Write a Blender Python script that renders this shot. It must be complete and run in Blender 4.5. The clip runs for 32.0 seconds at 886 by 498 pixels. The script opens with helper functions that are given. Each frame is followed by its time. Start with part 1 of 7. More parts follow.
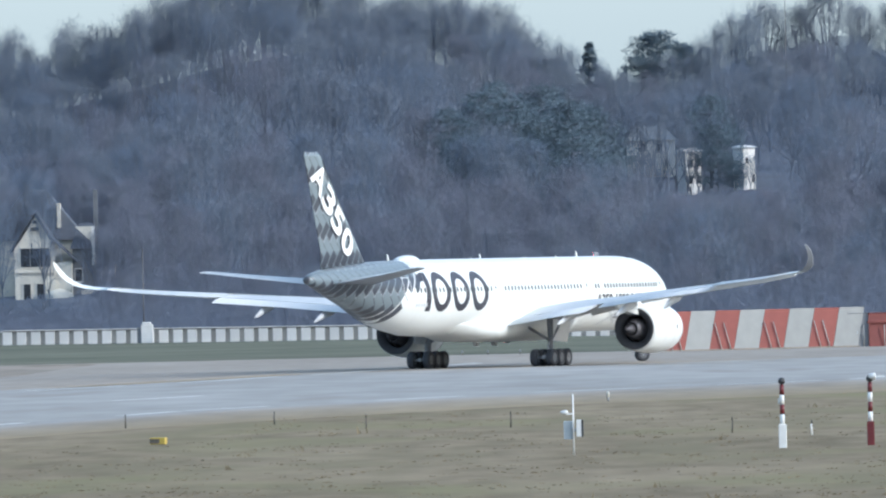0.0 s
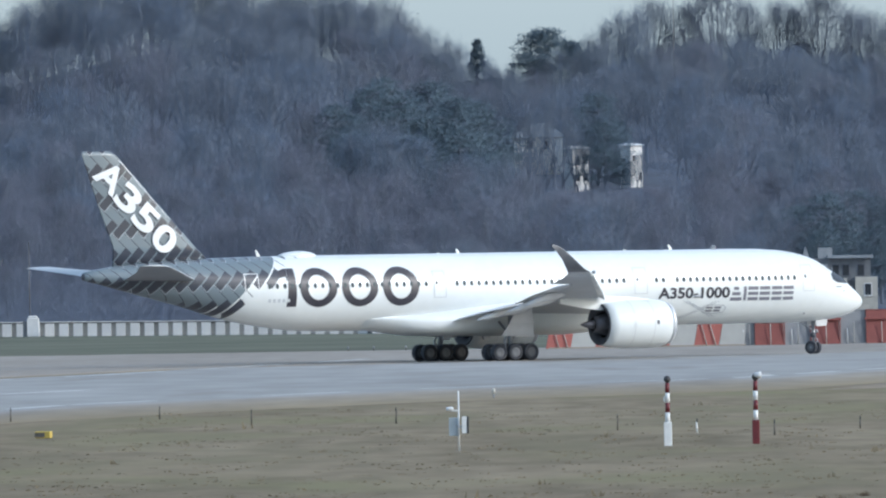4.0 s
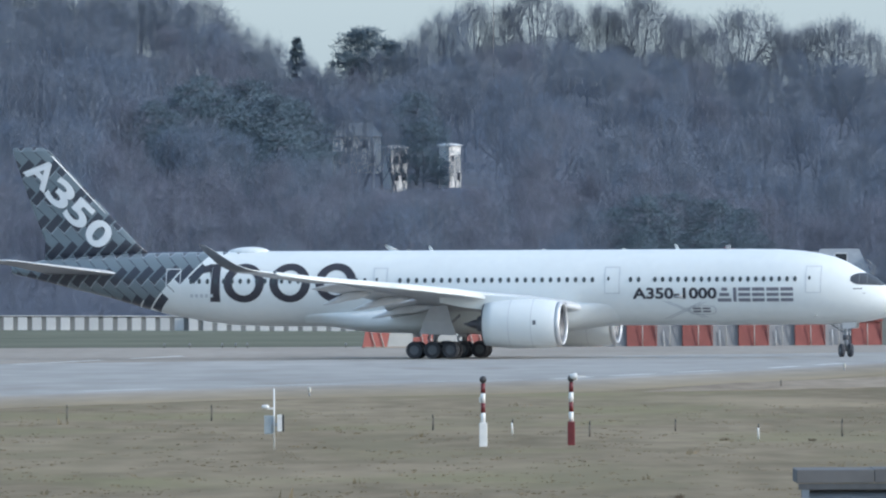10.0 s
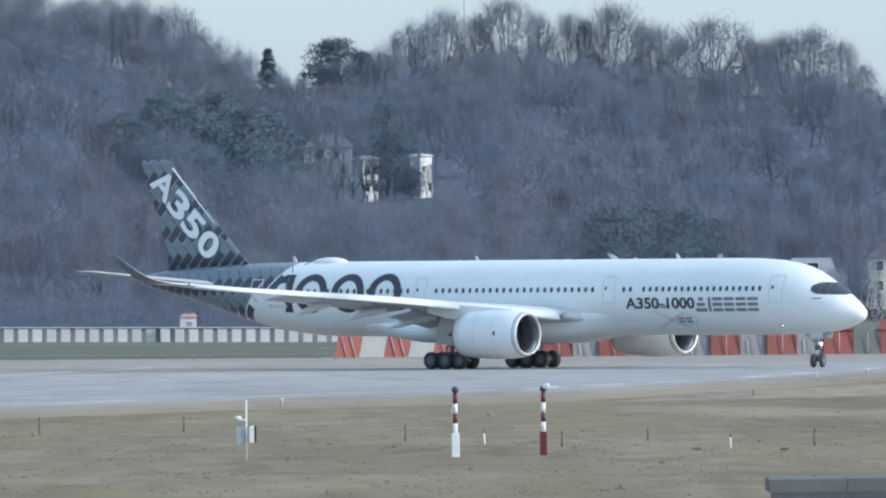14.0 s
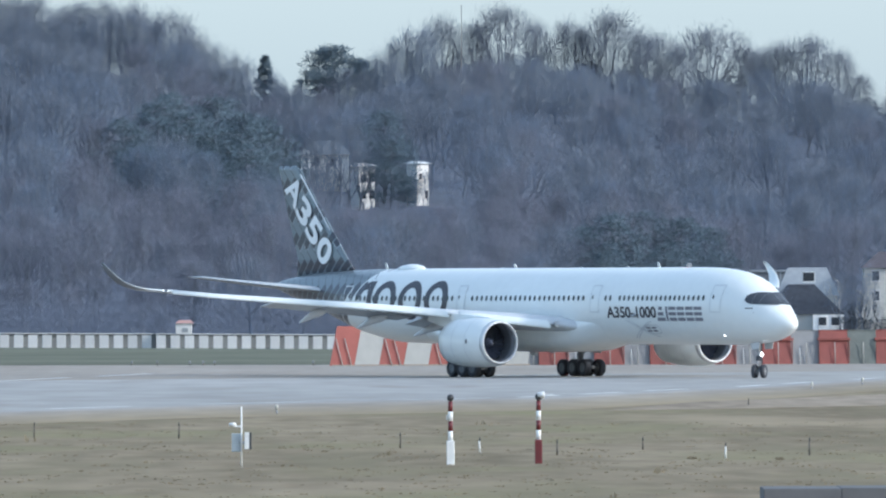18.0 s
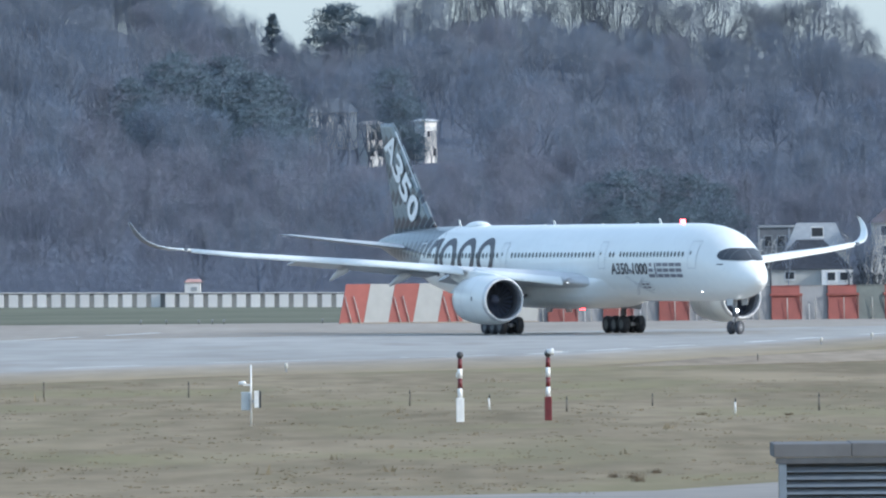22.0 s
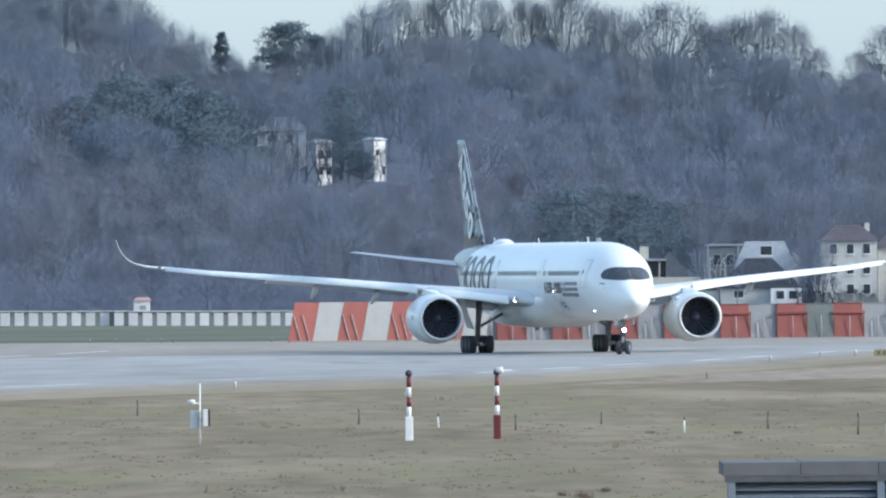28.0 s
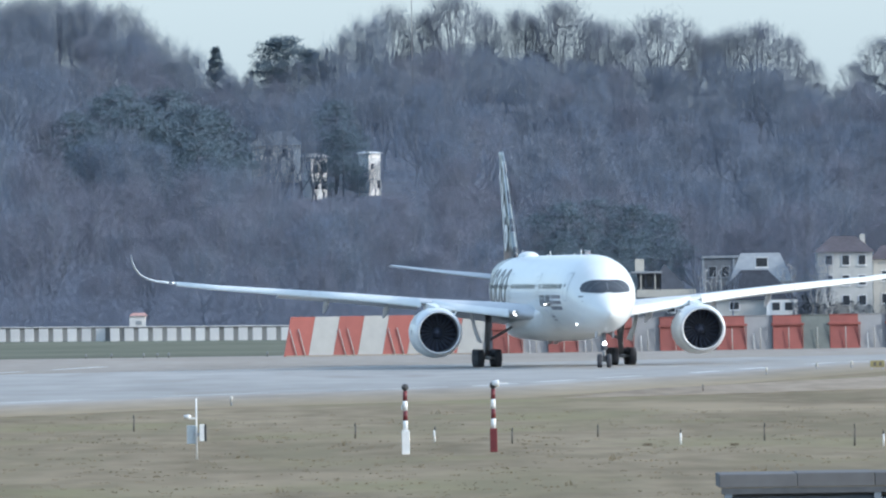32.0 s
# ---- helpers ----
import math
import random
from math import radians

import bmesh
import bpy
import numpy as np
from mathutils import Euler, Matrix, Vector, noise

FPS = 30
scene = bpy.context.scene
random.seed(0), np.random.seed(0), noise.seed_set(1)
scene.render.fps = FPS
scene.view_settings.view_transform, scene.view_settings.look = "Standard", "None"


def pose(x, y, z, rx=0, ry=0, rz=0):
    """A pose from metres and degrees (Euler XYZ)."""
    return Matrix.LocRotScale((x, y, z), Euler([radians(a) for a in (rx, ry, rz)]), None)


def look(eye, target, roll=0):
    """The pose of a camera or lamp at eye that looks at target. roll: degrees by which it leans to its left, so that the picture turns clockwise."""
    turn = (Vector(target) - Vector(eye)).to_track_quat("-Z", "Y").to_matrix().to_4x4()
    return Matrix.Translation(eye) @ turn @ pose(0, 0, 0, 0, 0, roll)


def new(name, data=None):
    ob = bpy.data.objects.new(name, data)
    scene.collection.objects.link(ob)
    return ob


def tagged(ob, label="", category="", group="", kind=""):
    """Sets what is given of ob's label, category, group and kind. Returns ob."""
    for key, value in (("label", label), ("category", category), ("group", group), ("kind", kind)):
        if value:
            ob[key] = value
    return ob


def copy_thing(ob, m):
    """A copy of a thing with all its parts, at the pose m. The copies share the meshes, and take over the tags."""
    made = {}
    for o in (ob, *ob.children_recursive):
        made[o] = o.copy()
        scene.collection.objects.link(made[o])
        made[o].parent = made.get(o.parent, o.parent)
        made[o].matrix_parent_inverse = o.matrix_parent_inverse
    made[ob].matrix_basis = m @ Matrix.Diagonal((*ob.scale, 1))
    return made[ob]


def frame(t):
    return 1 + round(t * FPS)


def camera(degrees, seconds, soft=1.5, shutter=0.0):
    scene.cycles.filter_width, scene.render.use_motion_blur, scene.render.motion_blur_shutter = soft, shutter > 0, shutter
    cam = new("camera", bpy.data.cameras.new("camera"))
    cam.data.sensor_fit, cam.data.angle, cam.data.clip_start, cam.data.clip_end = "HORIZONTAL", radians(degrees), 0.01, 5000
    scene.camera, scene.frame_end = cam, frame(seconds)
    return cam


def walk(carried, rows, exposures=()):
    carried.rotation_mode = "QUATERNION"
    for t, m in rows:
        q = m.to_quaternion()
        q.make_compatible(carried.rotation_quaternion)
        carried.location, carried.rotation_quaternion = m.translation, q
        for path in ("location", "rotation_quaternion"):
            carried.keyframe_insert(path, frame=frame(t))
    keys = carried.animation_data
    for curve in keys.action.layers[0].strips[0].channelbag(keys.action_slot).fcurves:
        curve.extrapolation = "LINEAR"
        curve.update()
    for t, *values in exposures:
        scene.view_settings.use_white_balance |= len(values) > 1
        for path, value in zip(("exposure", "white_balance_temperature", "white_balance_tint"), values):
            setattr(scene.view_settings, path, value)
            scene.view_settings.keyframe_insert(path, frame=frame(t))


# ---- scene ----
EYE_Z = 7.30
cam = camera(3.7420, 32.0, soft=2.2)


def aim(turn, tilt, roll):
    """A telephoto hand-held at one spot: degrees to the right, up, and of lean."""
    return pose(0, 0, EYE_Z, 90 + tilt, 0, -turn) @ pose(0, 0, 0, 0, 0, roll)


walk(cam, [
    (0.0, aim(-1.2881, 0.1187, -1.339)),
    (0.5, aim(-1.2511, 0.1077, -1.144)),
    (1.0, aim(-1.2192, 0.0903, -0.996)),
    (1.5, aim(-1.1745, 0.0840, -0.843)),
    (2.0, aim(-1.1297, 0.0640, -0.766)),
    (2.5, aim(-1.0049, 0.0616, -0.747)),
    (3.0, aim(-0.9067, 0.0830, -0.827)),
    (3.5, aim(-0.8698, 0.1056, -0.923)),
    (5.5, aim(-0.6093, 0.0240, -0.804)),
    (6.0, aim(-0.5149, 0.0505, -0.703)),
    (6.5, aim(-0.3457, 0.0691, -0.336)),
    (7.0, aim(-0.2449, 0.0806, -0.171)),
    (7.5, aim(-0.2195, 0.0950, -0.155)),
    (8.0, aim(-0.2116, 0.0956, -0.188)),
    (8.5, aim(-0.1390, 0.0983, -0.180)),
    (9.0, aim(-0.0973, 0.0845, -0.295)),
    (9.5, aim(-0.0657, 0.0987, -0.267)),
    (10.0, aim(-0.0380, 0.0803, -0.267)),
    (10.5, aim(-0.0210, 0.0788, -0.150)),
    (11.0, aim(-0.0146, 0.0399, -0.156)),
    (11.5, aim(-0.0106, 0.0504, -0.194)),
    (12.0, aim(0.0241, 0.0966, -0.127)),
    (12.5, aim(-0.0005, 0.1371, -0.062)),
    (13.0, aim(0.0000, 0.1384, -0.157)),
    (13.5, aim(0.0502, 0.1266, -0.385)),
    (14.0, aim(0.0823, 0.1240, -0.469)),
    (14.5, aim(0.0966, 0.1328, -0.580)),
    (16.5, aim(0.0727, 0.1590, -0.208)),
    (17.0, aim(0.0734, 0.1672, -0.167)),
    (17.5, aim(0.0827, 0.1608, -0.129)),
    (18.0, aim(0.0988, 0.1564, -0.162)),
    (18.5, aim(0.0971, 0.1048, -0.282)),
    (19.0, aim(0.0990, 0.0370, -0.386)),
    (19.5, aim(0.1130, 0.0198, -0.506)),
    (20.0, aim(0.0957, 0.0123, -0.582)),
    (20.5, aim(0.0673, 0.0261, -0.680)),
    (21.0, aim(0.0710, 0.0350, -0.679)),
    (21.5, aim(0.0651, 0.0104, -0.605)),
    (22.0, aim(0.0614, -0.0234, -0.500)),
    (22.5, aim(0.0496, 0.1383, -0.315)),
    (23.0, aim(0.0844, 0.2303, -0.137)),
    (23.5, aim(0.1392, 0.1868, -0.076)),
    (24.0, aim(0.2039, 0.1442, -0.027)),
    (24.5, aim(0.2459, 0.0860, -0.054)),
    (25.0, aim(0.2504, 0.0528, -0.308)),
    (25.5, aim(0.2622, 0.0494, -0.484)),
    (27.5, aim(0.2739, 0.0708, -0.490)),
    (28.0, aim(0.2778, 0.0527, -0.494)),
    (28.5, aim(0.2416, 0.0554, -0.487)),
    (29.0, aim(0.2530, 0.0633, -0.650)),
    (29.5, aim(0.2953, 0.0476, -0.725)),
    (30.0, aim(0.3232, 0.0523, -0.899)),
    (30.5, aim(0.3199, 0.0552, -0.822)),
    (31.0, aim(0.3256, 0.0896, -0.659)),
    (31.5, aim(0.3216, 0.1174, -0.668)),
    (32.0, aim(0.2977, 0.1098, -0.831)),
], exposures=[(0, 0.64, 5900, 8), (1, 0.53, 5900, 8), (3, 0.34, 5850, 8), (8, 0.39, 5850, 8), (10, 0.46, 5900, 8), (13, 0.60, 5900, 8), (17, 0.65, 5900, 8), (20, 0.70, 5900, 8), (32, 0.72, 5900, 8)])

# ---- world, sun, exposure ----
SUN_TURN, SUN_HIGH = 108.0, 26.0  # degrees clockwise from the view's axis, and above the horizon
world = bpy.data.worlds.new("sky")
scene.world = world
world.use_nodes = True
sky = world.node_tree.nodes.new("ShaderNodeTexSky")
sky.sky_type, sky.sun_disc = "NISHITA", False
sky.sun_elevation, sky.sun_rotation = radians(SUN_HIGH), radians(SUN_TURN)
sky.air_density, sky.dust_density, sky.ozone_density = 1.0, 2.0, 1.5
back = world.node_tree.nodes["Background"]
veil = world.node_tree.nodes.new("ShaderNodeMix")  # thin even cloud over the whole sky
veil.data_type, veil.blend_type = "RGBA", "ADD"
veil.inputs[0].default_value = 1.0
veil.inputs[7].default_value = (2.0, 2.53, 2.96, 1)
world.node_tree.links.new(sky.outputs[0], veil.inputs[6])
world.node_tree.links.new(veil.outputs[2], back.inputs[0])
back.inputs[1].default_value = 0.106
sun = new("sun", bpy.data.lights.new("sun", "SUN"))
sun.data.energy, sun.data.angle, sun.data.color = 1.5, radians(5.0), (1.0, 0.95, 0.88)
sun_way = Vector((math.sin(radians(SUN_TURN)) * math.cos(radians(SUN_HIGH)), math.cos(radians(SUN_TURN)) * math.cos(radians(SUN_HIGH)), math.sin(radians(SUN_HIGH))))
sun.matrix_world = look(sun_way * 900, (0, 0, 0))


# ---- materials ----
def material(name, colour, rough=0.7, metal=0.0, vary=0.15, size=1.0, bump=0.0, each=0.0, colour2=None, stretch=(1, 1, 1), specular=None):
    """A surface with grain at two scales: vary is how far the tone wanders, size the grain in metres, each the change from piece to piece."""
    mat = bpy.data.materials.new(name)
    mat.use_nodes = True
    nt = mat.node_tree
    bsdf = nt.nodes["Principled BSDF"]
    bsdf.inputs["Roughness"].default_value, bsdf.inputs["Metallic"].default_value = rough, metal
    if specular is not None:
        bsdf.inputs["Specular IOR Level"].default_value = specular
    co = nt.nodes.new("ShaderNodeTexCoord")
    mp = nt.nodes.new("ShaderNodeMapping")
    mp.inputs["Scale"].default_value = stretch
    nt.links.new(co.outputs["Object"], mp.inputs[0])
    fac = []
    for scale, detail in ((1 / size, 6), (0.13 / size, 3)):
        n = nt.nodes.new("ShaderNodeTexNoise")
        n.inputs["Scale"].default_value, n.inputs["Detail"].default_value = scale, detail
        nt.links.new(mp.outputs[0], n.inputs[0])
        fac.append(n.outputs[0])
    add = nt.nodes.new("ShaderNodeMath")
    add.operation = "ADD"
    nt.links.new(fac[0], add.inputs[0])
    nt.links.new(fac[1], add.inputs[1])
    ramp = nt.nodes.new("ShaderNodeMapRange")
    ramp.inputs[1].default_value, ramp.inputs[2].default_value = 0.7, 1.3
    nt.links.new(add.outputs[0], ramp.inputs[0])
    mix = nt.nodes.new("ShaderNodeMix")
    mix.data_type = "RGBA"
    a = [c * (1 - vary) for c in colour]
    b = list(colour2) if colour2 else [min(1, c * (1 + vary)) for c in colour]
    mix.inputs[6].default_value, mix.inputs[7].default_value = (*a, 1), (*b, 1)
    nt.links.new(ramp.outputs[0], mix.inputs[0])
    out = mix.outputs[2]
    if each:
        info = nt.nodes.new("ShaderNodeObjectInfo")
        span = nt.nodes.new("ShaderNodeMapRange")
        span.inputs[3].default_value, span.inputs[4].default_value = 1 - each, 1 + each
        nt.links.new(info.outputs["Random"], span.inputs[0])
        mul = nt.nodes.new("ShaderNodeMix")
        mul.data_type, mul.blend_type = "RGBA", "MULTIPLY"
        mul.inputs[0].default_value = 1
        nt.links.new(out, mul.inputs[6])
        nt.links.new(span.outputs[0], mul.inputs[7])
        out = mul.outputs[2]
    nt.links.new(out, bsdf.inputs["Base Color"])
    if bump:
        bp = nt.nodes.new("ShaderNodeBump")
        bp.inputs["Strength"].default_value, bp.inputs["Distance"].default_value = bump, size * 0.1
        nt.links.new(fac[0], bp.inputs["Height"])
        nt.links.new(bp.outputs[0], bsdf.inputs["Normal"])
    return mat


def both_sided(mat, share=0.5, facing=None):
    """Lets light through thin slivers, as round twigs and needles catch it from every side; facing gives a massed crown one common lie."""
    nt = mat.node_tree
    bsdf = nt.nodes["Principled BSDF"]
    thin = nt.nodes.new("ShaderNodeBsdfTranslucent")
    nt.links.new(bsdf.inputs["Base Color"].links[0].from_socket, thin.inputs[0])
    if facing:
        lie = nt.nodes.new("ShaderNodeCombineXYZ")
        for k in range(3):
            lie.inputs[k].default_value = facing[k]
        nt.links.new(lie.outputs[0], bsdf.inputs["Normal"])
        nt.links.new(lie.outputs[0], thin.inputs["Normal"])
    mix = nt.nodes.new("ShaderNodeMixShader")
    mix.inputs[0].default_value = share
    nt.links.new(bsdf.outputs[0], mix.inputs[1])
    nt.links.new(thin.outputs[0], mix.inputs[2])
    nt.links.new(mix.outputs[0], nt.nodes["Material Output"].inputs[0])
    return mat


def blotched(mat, colour, size, stretch, low, high):
    """Lays wide irregular patches of a second colour over a ground material."""
    nt = mat.node_tree
    bsdf = nt.nodes["Principled BSDF"]
    under = bsdf.inputs["Base Color"].links[0].from_socket
    co, mp = nt.nodes.new("ShaderNodeTexCoord"), nt.nodes.new("ShaderNodeMapping")
    mp.inputs["Scale"].default_value = stretch
    n, span, mix = nt.nodes.new("ShaderNodeTexNoise"), nt.nodes.new("ShaderNodeMapRange"), nt.nodes.new("ShaderNodeMix")
    n.inputs["Scale"].default_value, n.inputs["Detail"].default_value = 1 / size, 5
    span.inputs[1].default_value, span.inputs[2].default_value = low, high
    mix.data_type = "RGBA"
    mix.inputs[7].default_value = (*colour, 1)
    nt.links.new(co.outputs["Object"], mp.inputs[0])
    nt.links.new(mp.outputs[0], n.inputs[0])
    nt.links.new(n.outputs[0], span.inputs[0])
    nt.links.new(span.outputs[0], mix.inputs[0])
    nt.links.new(under, mix.inputs[6])
    nt.links.new(mix.outputs[2], bsdf.inputs["Base Color"])
    return mat


def glow(name, colour, strength):
    mat = bpy.data.materials.new(name)
    mat.use_nodes = True
    bsdf = mat.node_tree.nodes["Principled BSDF"]
    bsdf.inputs["Emission Color"].default_value = (*colour, 1)
    bsdf.inputs["Emission Strength"].default_value = strength
    return mat


def weave_paint():
    """White paint that gives way, aft of a slanting edge, to a giant grey and black twill weave."""
    mat = material("weave_paint", (0.785, 0.81, 0.80), 0.28, vary=0.03, size=0.8)
    nt = mat.node_tree
    bsdf = nt.nodes["Principled BSDF"]
    white = bsdf.inputs["Base Color"].links[0].from_socket
    co = nt.nodes.new("ShaderNodeTexCoord")
    sep = nt.nodes.new("ShaderNodeSeparateXYZ")
    nt.links.new(co.outputs["Object"], sep.inputs[0])

    def op(kind, a, b=None, c=None):
        n = nt.nodes.new("ShaderNodeMath")
        n.operation = kind
        for i, v in enumerate((a, b, c)):
            if v is None:
                continue
            if isinstance(v, (int, float)):
                n.inputs[i].default_value = v
            else:
                nt.links.new(v, n.inputs[i])
        return n.outputs[0]

    lean, cell = radians(43), 0.80
    x, z = sep.outputs[0], sep.outputs[2]
    along = op("DIVIDE", op("SUBTRACT", op("MULTIPLY", x, math.cos(lean)), op("MULTIPLY", z, math.sin(lean))), cell)
    across = op("DIVIDE", op("ADD", op("MULTIPLY", x, math.sin(lean)), op("MULTIPLY", z, math.cos(lean))), cell)
    i, j = op("FLOOR", along), op("FLOOR", across)
    turn = op("FLOORED_MODULO", op("SUBTRACT", i, j), 4)
    light = op("LESS_THAN", turn, 1.5)
    # thin pale seam at the ends of the strands
    fi, fj = op("FRACT", along), op("FRACT", across)
    seam = op("MULTIPLY", op("LESS_THAN", fj, 0.07), op("GREATER_THAN", turn, 2.5))
    ends = op("MULTIPLY", op("LESS_THAN", fi, 0.09), op("LESS_THAN", turn, 0.5))
    pale = op("MAXIMUM", seam, ends)
    strand = op("MULTIPLY", op("LESS_THAN", fi, 0.16), op("GREATER_THAN", turn, 1.5))
    joint = op("MAXIMUM", op("LESS_THAN", op("ABSOLUTE", op("SUBTRACT", fj, 0.5)), 0.46), 0.0)
    light = op("MAXIMUM", op("MULTIPLY", light, joint), strand)
    # ragged front edge, strand by strand
    ci, cj = op("ADD", i, 0.5), op("ADD", j, 0.5)
    cx = op("MULTIPLY", op("ADD", op("MULTIPLY", ci, math.cos(lean)), op("MULTIPLY", cj, math.sin(lean))), cell)
    cz = op("MULTIPLY", op("SUBTRACT", op("MULTIPLY", cj, math.cos(lean)), op("MULTIPLY", ci, math.sin(lean))), cell)
    edge = op("ADD", op("MULTIPLY", op("SUBTRACT", cz, 8.6), 1.38), -19.1)
    inside = op("LESS_THAN", cx, edge)

    def mix(f, a, b):
        n = nt.nodes.new("ShaderNodeMix")
        n.data_type = "RGBA"
        nt.links.new(f, n.inputs[0])
        for k, v in ((6, a), (7, b)):
            if isinstance(v, tuple):
                n.inputs[k].default_value = (*v, 1)
            else:
                nt.links.new(v, n.inputs[k])
        return n.outputs[2]

    cloth = mix(pale, mix(light, (0.050, 0.056, 0.074), (0.175, 0.215, 0.24)), (0.36, 0.40, 0.43))
    # loose dark strands on the white ahead of the cloth
    ahead = op("MULTIPLY", op("LESS_THAN", cx, op("ADD", edge, 1.25)), op("SUBTRACT", 1.0, light))
    front = mix(ahead, white, (0.050, 0.056, 0.074))
    nt.links.new(mix(inside, front, cloth), bsdf.inputs["Base Color"])
    return mat


WHITE = material("aircraft_white", (0.785, 0.81, 0.80), 0.28, vary=0.03, size=0.8)
WEAVE = weave_paint()
WINGGREY = material("wing_grey", (0.56, 0.58, 0.60), 0.4, vary=0.08, size=0.9)
UNDERGREY = material("fairing_grey", (0.60, 0.61, 0.62), 0.4, vary=0.08, size=0.7)
LOWERSHADE = material("lower_shade_grey", (0.26, 0.275, 0.30), 0.45, vary=0.1, size=0.8)
CARBON = material("carbon_grey", (0.12, 0.128, 0.145), 0.35, vary=0.25, size=0.5)
INK = material("ink_grey", (0.045, 0.043, 0.055), 0.4, vary=0.1, size=0.5)
MARKGREY = material("mark_grey", (0.20, 0.20, 0.235), 0.4, vary=0.1, size=0.5)
INKPALE = material("ink_pale", (0.50, 0.52, 0.55), 0.4, vary=0.05, size=0.5)
LETTER = material("letter_white", (0.82, 0.83, 0.83), 0.35, vary=0.03, size=0.6)
SEAM = material("seam_grey", (0.58, 0.605, 0.62), 0.5, vary=0.1, size=0.4)
# base colour greyed to stand in for reflection and haze on the glazing
GLASS = material("dark_glass", (0.062, 0.070, 0.084), 0.4, vary=0.1, size=0.5, specular=0.22)
CABIN = material("cabin_window", (0.075, 0.092, 0.10), 0.5, vary=0.1, size=0.3, specular=0.2)
LIPMETAL = material("lip_metal", (0.66, 0.67, 0.68), 0.45, metal=0.45, vary=0.05, size=0.5)
HOTMETAL = material("hot_metal", (0.115, 0.115, 0.13), 0.45, metal=0.4, vary=0.3, size=0.3)
# fan colour carries the blue of the haze in the inlet
FANMETAL = material("fan_blade", (0.085, 0.098, 0.140), 0.6, metal=0.05, vary=0.2, size=0.3)
TUFT = both_sided(material("grass_tufts", (0.300, 0.246, 0.165), 0.95, vary=0.18, size=4.0, specular=0.05), 0.4)
# rubber lifted above black and blued to hold the haze
TYRE = material("tyre_rubber", (0.052, 0.056, 0.068), 0.8, vary=0.25, size=0.1)
RIM = material("wheel_rim", (0.15, 0.16, 0.18), 0.55, metal=0.1, vary=0.15, size=0.1)
GEARMETAL = material("gear_metal", (0.36, 0.37, 0.39), 0.45, metal=0.3, vary=0.2, size=0.2)
# this dark is raised for haze as well
GEARDARK = material("gear_bay_dark", (0.085, 0.09, 0.105), 0.7, vary=0.2, size=0.3)
WEED = both_sided(material("dead_weed", (0.19, 0.145, 0.10), 0.95, vary=0.3, size=0.3, specular=0.05))
BEACONGLOW = glow("beacon_glow", (1.0, 0.03, 0.035), 10.0)
STROBEGLOW = glow("strobe_glow", (1.0, 0.98, 0.95), 8.0)
REDLENS = material("red_lens", (0.55, 0.03, 0.02), 0.15, vary=0.1, size=0.05)
LAMP = glow("landing_lamp", (1.0, 0.97, 0.92), 7.0)
GRASS = material("airfield_grass", (0.212, 0.166, 0.104), 0.95, vary=0.25, size=6.0, bump=0.2, colour2=(0.298, 0.240, 0.162), stretch=(3, 0.45, 1), specular=0.1)
blotched(GRASS, (0.222, 0.200, 0.108), 40.0, (2.5, 0.8, 1), 0.50, 0.72)
blotched(GRASS, (0.200, 0.168, 0.104), 5.0, (0.8, 0.06, 1), 0.50, 0.72)
blotched(GRASS, (0.335, 0.268, 0.180), 9.0, (0.35, 0.07, 1), 0.55, 0.70)
GREENGRASS = material("green_verge", (0.138, 0.142, 0.104), 0.95, vary=0.3, size=7.0, specular=0.1)
CONCRETE = material("runway_concrete", (0.292, 0.274, 0.250), 0.75, vary=0.14, size=5.0, stretch=(1.2, 0.25, 1), colour2=(0.378, 0.360, 0.338))
SHOULDER = material("shoulder_asphalt", (0.305, 0.266, 0.222), 0.85, vary=0.2, size=4.0)
PATH = material("path_asphalt", (0.235, 0.212, 0.19), 0.85, vary=0.2, size=3.0)
PAD = material("pad_concrete", (0.315, 0.276, 0.236), 0.9, vary=0.12, size=5.0, stretch=(2.5, 0.4, 1), colour2=(0.36, 0.322, 0.282), specular=0.15)
EARTH = material("bare_earth", (0.295, 0.255, 0.215), 0.95, vary=0.25, size=6.0, specular=0.1)
DRYGRASS = material("dry_grass", (0.300, 0.238, 0.176), 0.95, vary=0.25, size=5.0, stretch=(3, 0.3, 1), colour2=(0.385, 0.315, 0.242), specular=0.1)
blotched(CONCRETE, (0.262, 0.238, 0.212), 22.0, (3.0, 0.35, 1), 0.55, 0.72)
blotched(EARTH, (0.19, 0.15, 0.115), 14.0, (2.0, 0.4, 1), 0.5, 0.65)
LINEPAINT = material("line_paint", (0.62, 0.615, 0.60), 0.7, vary=0.2, size=2.0)
REDPANEL = material("barrier_red", (0.315, 0.090, 0.071), 0.6, vary=0.12, size=1.2, each=0.18)
WHITEPANEL = material("barrier_white", (0.39, 0.388, 0.368), 0.6, vary=0.1, size=1.2, each=0.1)
REDDULL = material("barrier_dull_red", (0.225, 0.064, 0.055), 0.65, vary=0.16, size=1.0, each=0.12)
GREYPANEL = material("barrier_grey", (0.245, 0.252, 0.265), 0.65, vary=0.12, size=1.0, each=0.08)
GREENPANEL = material("barrier_green_grey", (0.130, 0.148, 0.142), 0.7, vary=0.2, size=0.8)
WALLWHITE = material("wall_white", (0.68, 0.67, 0.66), 0.7, vary=0.08, size=0.8, each=0.08)
HUTROOF = material("hut_roof", (0.46, 0.27, 0.235), 0.7, vary=0.2, size=0.6)
SLABGREY = material("slab_grey", (0.21, 0.225, 0.235), 0.8, vary=0.15, size=0.6, each=0.12)
